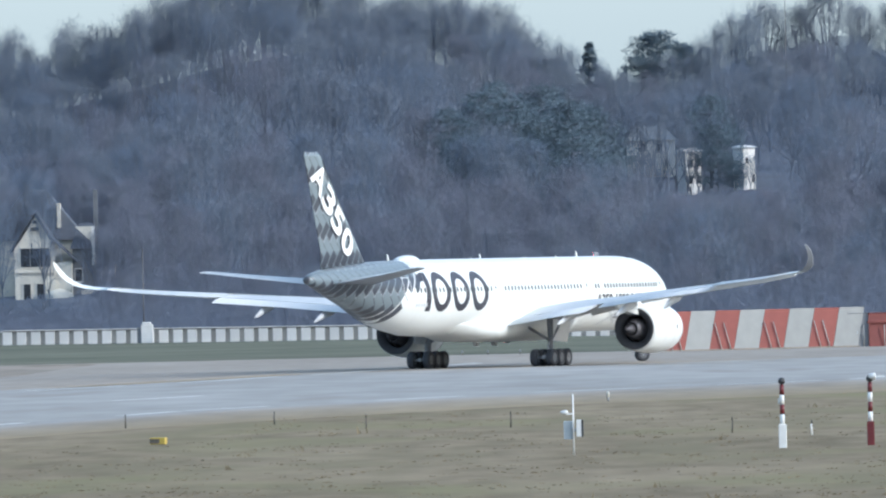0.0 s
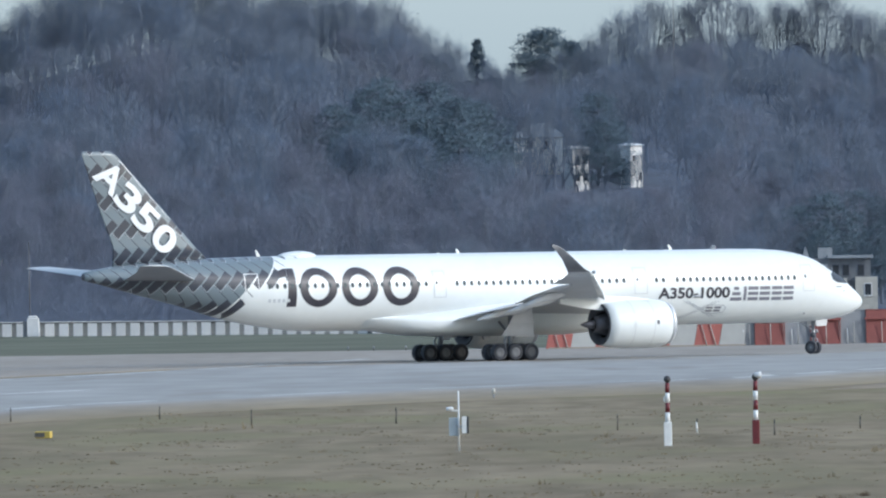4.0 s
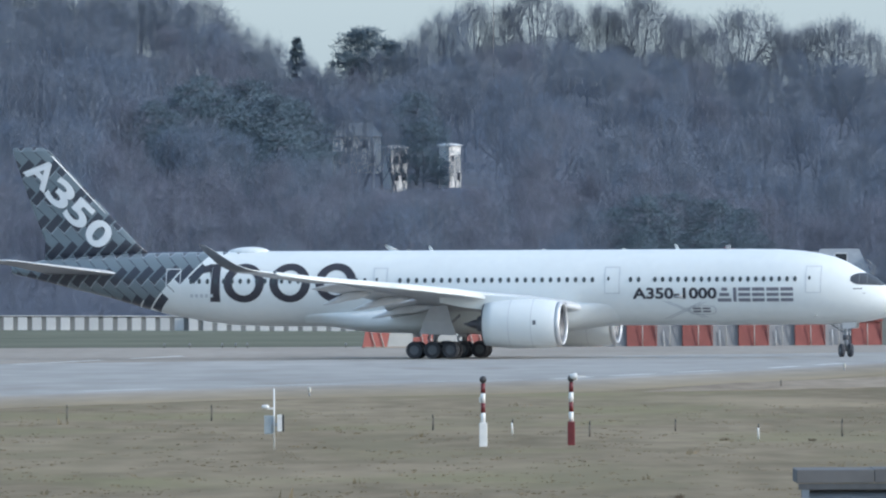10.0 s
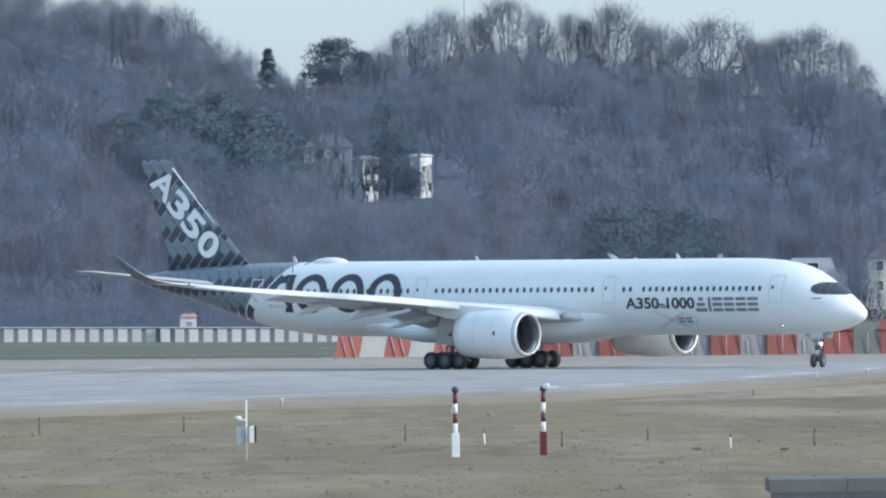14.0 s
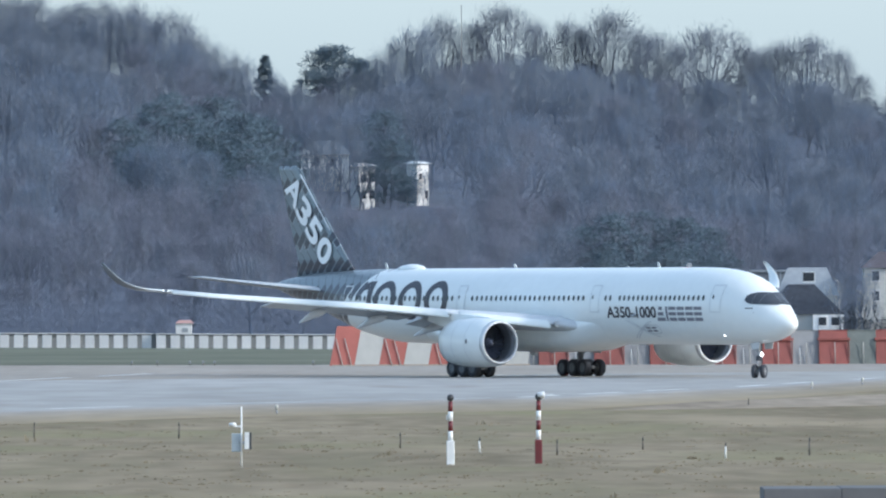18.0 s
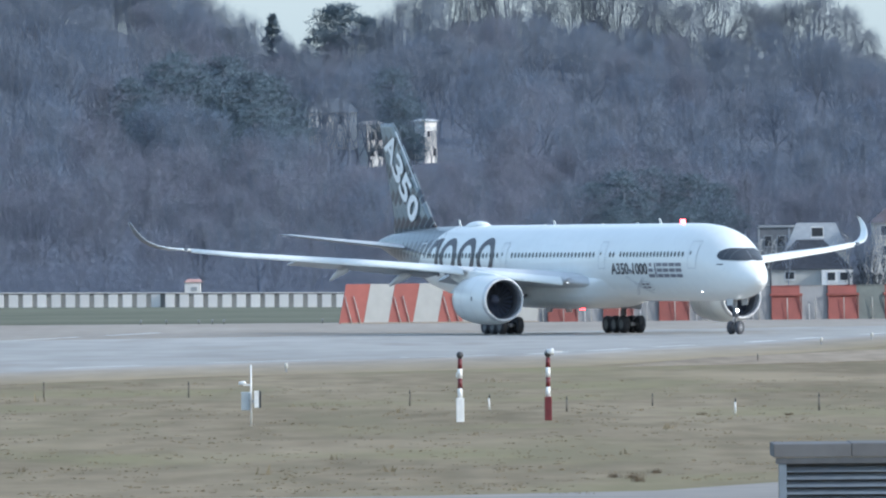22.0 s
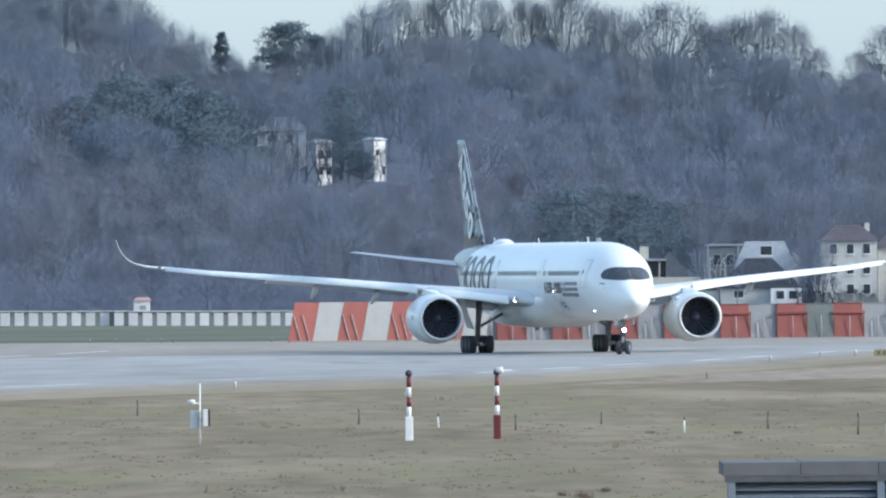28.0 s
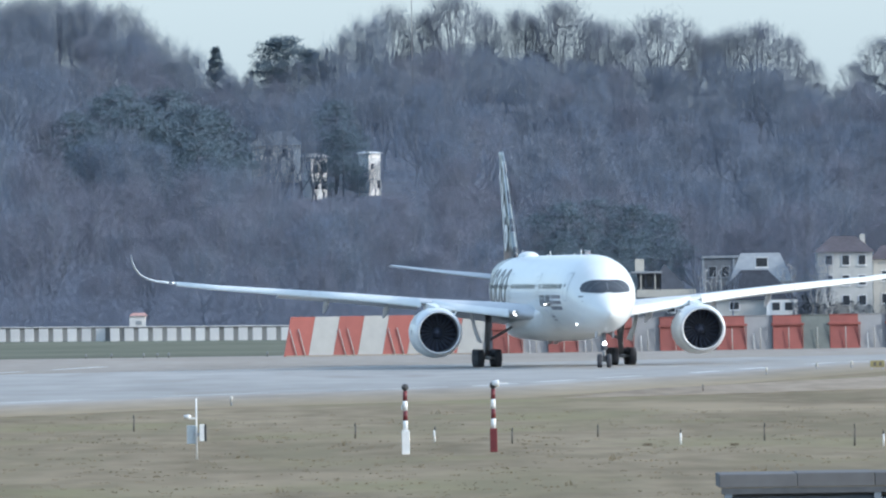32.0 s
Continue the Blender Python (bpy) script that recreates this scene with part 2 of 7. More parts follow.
REDPAINT = material("post_red", (0.14, 0.02, 0.024), 0.45, vary=0.15, size=0.3)
WHITEPAINT = material("post_white", (0.78, 0.78, 0.77), 0.45, vary=0.08, size=0.3)
# black raised a little to include haze
BLACKPAINT = material("black_paint", (0.04, 0.04, 0.044), 0.5, vary=0.2, size=0.1)
BLUEGREY = material("cabinet_bluegrey", (0.42, 0.47, 0.50), 0.5, vary=0.1, size=0.4)
YELLOW = material("marker_yellow", (0.55, 0.40, 0.08), 0.55, vary=0.15, size=0.2)
SIGNYELLOW = material("sign_olive_yellow", (0.30, 0.255, 0.115), 0.6, vary=0.2, size=0.2)
STAKE = material("stake_wood", (0.13, 0.115, 0.10), 0.85, vary=0.3, size=0.1)
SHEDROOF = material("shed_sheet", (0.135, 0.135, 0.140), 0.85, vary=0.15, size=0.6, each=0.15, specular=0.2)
SHEDSLAT = material("shed_slat", (0.21, 0.245, 0.29), 0.45, metal=0.3, vary=0.12, size=0.4)
SHEDDARK = material("shed_gap", (0.09, 0.095, 0.105), 0.7, vary=0.2, size=0.3)
VILLAWALL = material("villa_render", (0.70, 0.66, 0.575), 0.85, vary=0.15, size=1.5)
RENDERWALL = material("house_render", (0.52, 0.51, 0.475), 0.85, vary=0.12, size=1.5)
CREAMWALL = material("house_cream", (0.52, 0.49, 0.425), 0.85, vary=0.15, size=1.5)
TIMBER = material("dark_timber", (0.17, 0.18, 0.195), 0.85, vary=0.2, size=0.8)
TILEROOF = material("roof_tile", (0.098, 0.086, 0.098), 0.8, vary=0.25, size=0.8)
DARKROOF = material("roof_dark_tile", (0.050, 0.056, 0.070), 0.8, vary=0.25, size=0.8, specular=0.2)
SLATE = material("roof_slate", (0.095, 0.105, 0.13), 0.6, vary=0.2, size=0.8)
PALEROOF = material("roof_pale", (0.30, 0.32, 0.34), 0.6, vary=0.12, size=1.0)
WINDOWDARK = material("window_dark", (0.03, 0.035, 0.045), 0.15, vary=0.2, size=0.5)
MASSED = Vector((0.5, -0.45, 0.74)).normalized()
# blue distance haze is put into the hillside bark, twig, needle and litter colours
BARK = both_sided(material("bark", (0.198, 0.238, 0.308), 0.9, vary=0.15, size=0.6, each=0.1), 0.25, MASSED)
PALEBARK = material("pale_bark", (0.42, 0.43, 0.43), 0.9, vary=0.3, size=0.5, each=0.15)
TWIG = both_sided(material("hazed_bare_twigs", (0.198, 0.258, 0.366), 0.95, vary=0.05, size=6.0, each=0.08, specular=0.05), 0.3, MASSED)
TWIGBROWN = both_sided(material("hazed_brown_twigs", (0.226, 0.249, 0.327), 0.95, vary=0.05, size=6.0, each=0.08, specular=0.05), 0.3, MASSED)
BUSHTWIG = both_sided(material("hazed_bush_twigs", (0.200, 0.236, 0.316), 0.95, vary=0.08, size=25.0, specular=0.05), 0.3, MASSED)
TWIGRED = both_sided(material("hazed_russet_twigs", (0.211, 0.229, 0.299), 0.95, vary=0.06, size=3.0, each=0.08, specular=0.05), 0.3, MASSED)
RIDGETWIG = both_sided(material("hazed_ridge_twigs", (0.182, 0.220, 0.293), 0.95, vary=0.06, size=3.5, each=0.05, specular=0.05), 0.3, MASSED)
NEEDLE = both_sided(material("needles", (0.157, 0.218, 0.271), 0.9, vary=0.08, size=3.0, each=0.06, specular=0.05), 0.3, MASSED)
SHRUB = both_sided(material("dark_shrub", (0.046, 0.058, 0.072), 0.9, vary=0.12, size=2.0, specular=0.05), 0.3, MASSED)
LITTER = material("hazed_leaf_litter", (0.150, 0.168, 0.205), 0.95, vary=0.12, size=9.0, specular=0.05)


# ---- builders ----
def mesh_part(name, verts, faces, mat, parent=None, label="", smooth=False):
    me = bpy.data.meshes.new(name)
    me.from_pydata([tuple(v) for v in verts], [], [tuple(f) for f in faces])
    me.materials.append(mat)
    if smooth:
        me.polygons.foreach_set("use_smooth", [True] * len(me.polygons))
    me.update()
    ob = new(name, me)
    if parent is not None:
        ob.parent = parent
    return tagged(ob, label)


def part(name, bm, mat, parent=None, label="", smooth=False):
    me = bpy.data.meshes.new(name)
    bm.to_mesh(me)
    bm.free()
    me.materials.append(mat)
    if smooth:
        me.polygons.foreach_set("use_smooth", [True] * len(me.polygons))
    ob = new(name, me)
    if parent is not None:
        ob.parent = parent
    return tagged(ob, label)


def box_data(x0, x1, y0, y1, z0, z1, bevel=0.0):
    bm = bmesh.new()
    bmesh.ops.create_cube(bm, size=1)
    for v in bm.verts:
        v.co = Vector(((x0 + x1) / 2 + v.co.x * (x1 - x0), (y0 + y1) / 2 + v.co.y * (y1 - y0), (z0 + z1) / 2 + v.co.z * (z1 - z0)))
    if bevel:
        bmesh.ops.bevel(bm, geom=bm.edges[:], offset=bevel, segments=1, affect="EDGES")
    return bm


def box(name, x0, x1, y0, y1, z0, z1, mat, parent=None, label="", bevel=0.0):
    return part(name, box_data(x0, x1, y0, y1, z0, z1, bevel), mat, parent, label)


def tube(name, a, b, r0, r1, mat, parent=None, label="", n=12):
    """A closed tapered round bar from a to b."""
    a, b = Vector(a), Vector(b)
    q = (b - a).to_track_quat("Z", "Y")
    verts = []
    for p, r in ((a, r0), (b, r1)):
        for k in range(n):
            w = 2 * math.pi * k / n
            verts.append(p + q @ Vector((math.cos(w) * r, math.sin(w) * r, 0)))
    faces = [(k, (k + 1) % n, n + (k + 1) % n, n + k) for k in range(n)] + [tuple(range(n - 1, -1, -1)), tuple(range(n, 2 * n))]
    return mesh_part(name, verts, faces, mat, parent, label, True)


def lathe(name, profile, mat, parent=None, label="", n=48, axis="X", close=False, centre=(0, 0, 0), cap=True):
    """A body of revolution; profile of (along, radius)."""
    verts, faces = [], []
    c = Vector(centre)
    for s, r in profile:
        for k in range(n):
            w = 2 * math.pi * k / n
            p = Vector((s, r * math.cos(w), r * math.sin(w))) if axis == "X" else (Vector((r * math.cos(w), s, r * math.sin(w))) if axis == "Y" else Vector((r * math.cos(w), r * math.sin(w), s)))
            verts.append(p + c)
    m = len(profile)
    for i in range(m - 1 + (1 if close else 0)):
        for k in range(n):
            a, b = i * n, ((i + 1) % m) * n
            faces.append((a + k, a + (k + 1) % n, b + (k + 1) % n, b + k))
    if cap and not close:
        faces += [tuple(range(n - 1, -1, -1)), tuple((m - 1) * n + k for k in range(n))]
    return mesh_part(name, verts, faces, mat, parent, label, True)


def thing(name, label, category, group="", at=(0, 0, 0), turn=0):
    ob = new(name)
    ob.empty_display_size = 0.2
    ob.matrix_basis = pose(*at, 0, 0, turn)
    return tagged(ob, label, category, group)


# ---- ground ----
def hill(x, y):
    """Height of the land: a flat airfield, then the wooded slope on the far bank."""
    level = max(0.0, min(1.0, (x - 12) / 12, (116 - x) / 12))  # the terrace on which the houses stand
    foot = 2060 + 110 * level * level * (3 - 2 * level)
    if y < foot:
        return 0.0
    t = min(1.0, (y - foot) / (2620 - foot))
    s = t ** 1.5
    top = 39 + 14 * math.exp(-((x + 82) / 38) ** 2) + 4 * math.exp(-((x - 20) / 22) ** 2) - 4 * math.exp(-((x + 25) / 14) ** 2)
    return s * top + (2.0 * noise.noise((x * 0.03, y * 0.01, 0)) * s)


def ground_sheet():
    xs = [-2500, -1200, -600, -350] + list(range(-260, 241, 20)) + [350, 600, 1200, 2500]
    ys = [-1500, -600, -100, 100, 300, 600, 1000, 1500, 1900, 1990, 2060] + list(range(2080, 2680, 25)) + [2700, 2900, 3300, 4000, 4700]
    verts = [(x, y, hill(x, y)) for y in ys for x in xs]
    n = len(xs)
    faces = [(j * n + i, j * n + i + 1, (j + 1) * n + i + 1, (j + 1) * n + i) for j in range(len(ys) - 1) for i in range(n - 1)]
    ob = mesh_part("ground", verts, faces, GRASS, smooth=True)
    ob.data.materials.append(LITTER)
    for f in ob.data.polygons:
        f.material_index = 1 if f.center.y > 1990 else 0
    tagged(ob, "dry straw-coloured airfield grass running out to the wooded hill", "ground", kind="structure")


ground_sheet()


def sheet(name, outline, z, mat, label, category="ground", parent=None):
    """A flat slab with its top at z, from an outline in plan."""
    bm = bmesh.new()
    vs = [bm.verts.new((x, y, z)) for x, y in outline]
    f = bm.faces.new(vs)
    if f.normal.z < 0:
        f.normal_flip()
    r = bmesh.ops.extrude_face_region(bm, geom=[f])
    low = [v for v in r["geom"] if isinstance(v, bmesh.types.BMVert)]
    for v in low:
        v.co.z = -0.3
    bmesh.ops.recalc_face_normals(bm, faces=bm.faces[:])
    return tagged(part(name, bm, mat, parent), label, category, kind="structure") if parent is None else part(name, bm, mat, parent, label)


def shifted(line, by):
    return [(x, y + by) for x, y in line]


def worn_edge(line, shifts, a, b, z, rough=0.85):
    """A soft border: strips that step from the tone a, over the edge, to the tone b, each one under the last."""
    n = len(shifts)
    for k, by in enumerate(shifts):
        t = (k + 1) / (n + 1)
        mat = material("worn_edge", [p + (q - p) * t for p, q in zip(a, b)], rough, vary=0.18, size=4.0, stretch=(1.5, 0.2, 1), specular=0.2)
        sheet("worn_edge", shifted(line, by) + shifted(line[::-1], 60), z - 0.0012 * k, mat, "worn soft border between the paving and the grass", "ground")


NEAR_EDGE = [(-160, 636), (-70, 640), (-39, 700), (-30, 763), (-20, 801), (-11.5, 830), (0, 856), (8.7, 875), (13, 900), (17.7, 926), (25, 963), (29, 990), (38, 1050), (60, 1110), (110, 1190)]
EDGE = [(-160, 618), (-70, 622), (-39, 690), (-30, 750), (-20, 788), (-11.5, 816), (0, 838), (8.7, 857), (13, 880), (17.7, 906), (25, 944), (29, 974), (38, 1033), (60, 1093), (110, 1172)]
PAVED, ASPHALT, THIN, TURF = (0.370, 0.345, 0.315), (0.305, 0.266, 0.222), (0.300, 0.252, 0.188), (0.278, 0.216, 0.135)
sheet("verge", [(-240, 1225), (-120, 1262), (-30, 1262), (-8, 1250), (20, 1250), (20, 1640), (-60, 1760), (-240, 1900)], 0.012, GREENGRASS, "dull green grass strip beyond the runway", "grass")
sheet("bare_strip", [(-240, 1010), (-75, 985), (-52, 975), (-40, 1045), (-30, 1130), (-10, 1228), (-8, 1254), (-30, 1264), (-120, 1266), (-240, 1230)], 0.016, EARTH, "brown bare earth beside the runway shoulder", "ground")
sheet("runway", shifted(NEAR_EDGE, 9) + [(110, 1262), (-9, 1262), (-12, 1226), (-27, 1120), (-36, 1040), (-47, 975), (-70, 940), (-160, 900)], 0.024, CONCRETE, "pale blue-grey concrete runway and turning pad", "runway")
sheet("turning_pad", [(-60, 945), (-54, 952), (-37, 1050), (-15, 1074), (5, 1105), (40, 1150), (110, 1205), (110, 1258), (-9, 1258), (-30, 1259), (-60, 1259)], 0.028, PAD, "tan-grey worn concrete of the turning pad", "runway")
worn_edge(NEAR_EDGE, (5, 1, -3, -7), PAVED, ASPHALT, 0.0225)
worn_edge(EDGE, (2, -3, -8, -13), ASPHALT, THIN, 0.0165)
worn_edge(EDGE, (-26, -36, -46, -58), THIN, TURF, 0.0105)
sheet("worn_patch", [(11, 792), (22, 809), (31, 826), (60, 850), (90, 890), (90, 1010), (60, 985), (36, 925), (26, 882), (17, 848)], 0.0112, DRYGRASS, "tan worn dry grass patch beside the shoulder", "grass")
sheet("service_path", [(-20, 376), (30, 380), (30, 412), (10.4, 409), (6.7, 397), (0, 392), (-20, 388)], 0.014, PATH, "grey asphalt service path beside the shed", "path")


def runway_lines():
    """Painted edge stripes, broken and worn, along the runway."""
    def along(pts, off, dash, gap, width, name):
        pts = [Vector(p) for p in pts]
        k = 0
        for a, b in zip(pts, pts[1:]):
            d = (b - a).normalized()
            nrm = Vector((-d.y, d.x))
            pos, length = 0.0, (b - a).length
            while pos < length:
                e = min(length, pos + dash)
                p, q = a + d * pos + nrm * off, a + d * e + nrm * off
                vs = [(v.x, v.y, 0.033) for v in (p - nrm * width / 2, q - nrm * width / 2, q + nrm * width / 2, p + nrm * width / 2)]
                ob = mesh_part(name, vs, [(0, 1, 2, 3)], LINEPAINT)
                tagged(ob, "worn white painted runway stripe", "marking", "runway stripes", kind="structure")
                pos = e + gap
                k += 1

    along(shifted(NEAR_EDGE[1:-1], 9), 2.2, 16, 28, 0.8, "runway_stripe")
    along([(-62, 905), (-52, 945), (-41, 1000), (-33, 1060), (-22, 1150)], -1.2, 30, 16, 0.7, "runway_stripe")
    along([(-54, 800), (-40, 850), (-28, 905)], 0, 22, 40, 1.0, "runway_stripe")


runway_lines()


# ---- the airliner: x forward from the main gear, y to its left, z up ----
aircraft = thing("airliner", "long white twin-engined airliner with black and grey woven tail", "airplane")
NOSE_X = 37.38
HULL = [  # metres aft of the nose, half width, underside, top
    (0.00, 0.02, 4.15, 4.19), (0.08, 0.26, 3.92, 4.42), (0.25, 0.50, 3.76, 4.66), (0.6, 0.78, 3.54, 4.98), (1.0, 1.02, 3.36, 5.30), (1.6, 1.32, 3.14, 5.76),
    (2.1, 1.53, 3.00, 6.17), (2.8, 1.78, 2.86, 6.58), (3.6, 2.03, 2.76, 7.04), (4.7, 2.33, 2.68, 7.66), (5.6, 2.52, 2.64, 8.02), (6.8, 2.73, 2.61, 8.31),
    (8.2, 2.88, 2.60, 8.52), (10.0, 2.96, 2.60, 8.65), (12.5, 2.98, 2.60, 8.69), (20, 2.98, 2.60, 8.69), (30, 2.98, 2.60, 8.69), (40, 2.98, 2.60, 8.69), (48, 2.98, 2.60, 8.69), (52, 2.96, 2.62, 8.69),
    (55, 2.88, 2.72, 8.68), (57.7, 2.72, 3.06, 8.66), (60.5, 2.46, 3.56, 8.62), (62.3, 2.24, 4.02, 8.58), (65.4, 1.82, 4.92, 8.48), (68.5, 1.34, 5.66, 8.30),
    (71.0, 0.90, 6.30, 8.05), (72.8, 0.55, 6.74, 7.80), (73.7, 0.36, 6.95, 7.60), (73.79, 0.25, 7.05, 7.50)]


def hull_at(s):
    for a, b in zip(HULL, HULL[1:]):
        if s <= b[0]:
            t = (s - a[0]) / (b[0] - a[0])
            return [a[i] + (b[i] - a[i]) * t for i in (1, 2, 3)]
    return HULL[-1][1:]


def skin(x, z, out=0.0, side=-1):
    """The point of the hull's skin at x and height z, on the right (-1) or left side."""
    w, low, high = hull_at(NOSE_X - x)
    mid, tall = (low + high) / 2, (high - low) / 2
    u = max(-1.0, min(1.0, (z - mid) / tall))
    y = w * math.sqrt(max(0.0, 1 - u * u))
    n = Vector((0, y / w / w, (z - mid) / tall / tall)).normalized()
    return Vector((x, side * (y + out * n.y), z + out * n.z))


def fuselage():
    n, verts, faces = 56, [], []
    stations = []
    for a, b in zip(HULL, HULL[1:]):
        k = max(1, round((b[0] - a[0]) / 1.2))
        stations += [a[0] + (b[0] - a[0]) * i / k for i in range(k)]
    stations.append(HULL[-1][0])
    for s in stations:
        w, low, high = hull_at(s)
        for k in range(n):
            t = 2 * math.pi * k / n
            verts.append((NOSE_X - s, w * math.sin(t), (low + high) / 2 + (high - low) / 2 * math.cos(t)))
    m = len(stations)
    for i in range(m - 1):
        for k in range(n):
            a, b = i * n + k, i * n + (k + 1) % n
            faces.append((a, a + n, b + n, b))
    faces += [tuple(range(n)), tuple((m - 1) * n + k for k in range(n - 1, -1, -1))]
    mesh_part("fuselage", verts, faces, WEAVE, aircraft, "white fuselage with grey and black woven pattern aft", True)
    lathe("tail_exhaust", [(-36.46, 0.20), (-36.40, 0.27), (-36.2, 0.30)], HOTMETAL, aircraft, n=20, centre=(0, 0, 7.27))
    # belly fairing round the wing root, growing out of the hull fore and aft
    verts, faces, n, xs = [], [], 40, [15.0, 14.0, 13.0, 12.0, 11.0, 9.5, 7.5, 5, 2, -1, -4, -6, -7.5, -9, -10.5, -12]
    for x in xs:
        ahead, behind = min(1.0, max(0.0, (15.0 - x) / 7.0)), min(1.0, max(0.0, (x + 12.0) / 7.0))
        grown = ahead * ahead * (3 - 2 * ahead) * behind * behind * (3 - 2 * behind)
        aft = min(1.0, max(0.0, (x + 13.0) / 14.0))
        w, low, high = 2.95 + 0.45 * aft, 2.12 - 0.14 * aft, 3.0 + 1.2 * aft + 0.8 * ahead * aft
        for k in range(n):
            t = 2 * math.pi * k / n
            c, q = math.cos(t), math.sin(t)
            full = Vector((w * math.copysign(abs(q) ** 0.6, q), (low + high) / 2 + (high - low) / 2 * math.copysign(abs(c) ** 0.75, c)))
            u = min(0.98, max(-1.0, (full.y - 5.645) / 3.045 * (2.95 / 3.55)))
            bare = Vector((math.copysign(2.93 * math.sqrt(1 - u * u), q) * min(1.0, abs(q) * 1.6), 5.645 + 3.0 * u))
            p = bare.lerp(full, grown)
            verts.append((x, p.x, p.y))
    for i in range(len(xs) - 1):
        for k in range(n):
            a, b = i * n + k, i * n + (k + 1) % n
            faces.append((a, a + n, b + n, b))
    faces += [tuple(range(n)), tuple((len(xs) - 1) * n + k for k in range(n - 1, -1, -1))]
    mesh_part("belly_fairing", verts, faces, WHITE, aircraft, "white rounded belly fairing", True)


fuselage()


def decal(name, outline_faces, mat, parent, out=0.02, side=-1, label="", cut=0.35):
    """Paint or a pane laid on the hull: faces of (x, z) points, cut fine so as to follow the skin."""
    bm = bmesh.new()
    for pts in outline_faces:
        try:
            bm.faces.new([bm.verts.new((x, 0, z)) for x, z in pts])
        except ValueError:
            pass
    bmesh.ops.remove_doubles(bm, verts=bm.verts[:], dist=0.0005)
    bmesh.ops.triangulate(bm, faces=bm.faces[:])
    for _ in range(6):
        long = [e for e in bm.edges if e.calc_length() > cut]
        if not long:
            break
        bmesh.ops.subdivide_edges(bm, edges=long, cuts=1)
        bmesh.ops.triangulate(bm, faces=bm.faces[:])
    for v in bm.verts:
        v.co = skin(v.co.x, v.co.z, out, side)
    return part(name, bm, mat, parent, label, True)


def oval(cx, cz, rx, rz, n=14):
    return [(cx + rx * math.cos(2 * math.pi * k / n), cz + rz * math.sin(2 * math.pi * k / n)) for k in range(n)]


def ring_faces(cx, cz, rx, rz, ix, iz, n=40, power=1.0):
    def pt(k, a, b):
        t = 2 * math.pi * k / n
        return (cx + a * math.copysign(abs(math.cos(t)) ** power, math.cos(t)), cz + b * math.copysign(abs(math.sin(t)) ** power, math.sin(t)))
    return [[pt(k, rx, rz), pt(k + 1, rx, rz), pt(k + 1, ix, iz), pt(k, ix, iz)] for k in range(n)]


def letters(text, size, offset=0.0, width=None):
    """Faces of a text in its own plane: lists of (x, y), with the left end at 0 and the base line at 0."""
    cu = bpy.data.curves.new("letters", "FONT")
    cu.body, cu.size, cu.offset, cu.resolution_u = text, size, offset, 4
    tmp = bpy.data.objects.new("letters", cu)
    me = bpy.data.meshes.new_from_object(tmp)
    pts = [(v.co.x, v.co.y) for v in me.vertices]
    faces = [[pts[i] for i in f.vertices] for f in me.polygons]
    bpy.data.objects.remove(tmp)
    bpy.data.curves.remove(cu)
    x0, x1 = min(p[0] for p in pts), max(p[0] for p in pts)
    k = (width / (x1 - x0)) if width else 1.0
    return [[((x - x0) * k, y) for x, y in f] for f in faces]


def round_hull(s, turn, out):
    """The point of the nose s metres aft, at an angle from the crown, lifted off the skin."""
    def at(s, turn):
        w, low, high = hull_at(s)
        return Vector((NOSE_X - s, w * math.sin(turn), (low + high) / 2 + (high - low) / 2 * math.cos(turn)))
    p = at(s, turn)
    n = (at(s, turn + 0.02) - at(s, turn - 0.02)).cross(at(s + 0.3, turn) - at(s - 0.3, turn)).normalized()
    if n.x < 0:
        n = -n
    return p + n * out


def mask_span(s):
    """Angles from the crown between which the flight-deck mask lies, s metres aft of the nose."""
    w, low, high = hull_at(s)
    mid, tall = (low + high) / 2, (high - low) / 2
    back = max(0.0, (s - 3.35) / 0.7)
    z0 = 5.70 + 0.05 * (s - 1.6) + 0.28 * back ** 2
    z1 = 6.70 - 0.28 * back ** 2
    turn = [math.acos(max(-1.0, min(1.0, (z - mid) / tall))) for z in (z1, z0)]
    return turn[0] if z1 < high else 0.0, turn[1]


def windscreen():
    """The dark mask that runs round the nose from side to side, with slim posts between its panes."""
    rows, across = 34, 12
    for side in (-1, 1):
        verts, faces = [], []
        for i in range(rows + 1):
            s = 1.60 + 2.44 * i / rows
            a, b = mask_span(s)
            verts += [round_hull(s, side * (a + (b - a) * k / across), 0.03) for k in range(across + 1)]
        for i in range(rows):
            for k in range(across):
                q = i * (across + 1) + k
                faces.append((q, q + 1, q + across + 2, q + across + 1))
        mesh_part("windscreen", verts, faces, GLASS, aircraft, "dark wrap-round flight-deck glazing", True)
        for s0, lean in ((2.95, 0.20), (3.45, 0.10)):
            verts = []
            for k in range(9):
                s = s0 - lean * k / 8
                a, b = mask_span(s)
                turn = side * (a + (b - a) * (0.04 + 0.92 * k / 8))
                verts += [round_hull(s - 0.028, turn, 0.045), round_hull(s + 0.028, turn, 0.045)]
            mesh_part("window_post", verts, [(2 * k, 2 * k + 1, 2 * k + 3, 2 * k + 2) for k in range(8)], CARBON, aircraft, smooth=True)
    verts = [round_hull(1.75 + 0.9 * k / 6, turn, 0.045) for k in range(7) for turn in (-0.03, 0.03)]
    mesh_part("window_post", verts, [(2 * k, 2 * k + 1, 2 * k + 3, 2 * k + 2) for k in range(6)], CARBON, aircraft, smooth=True)


BEACONS = []


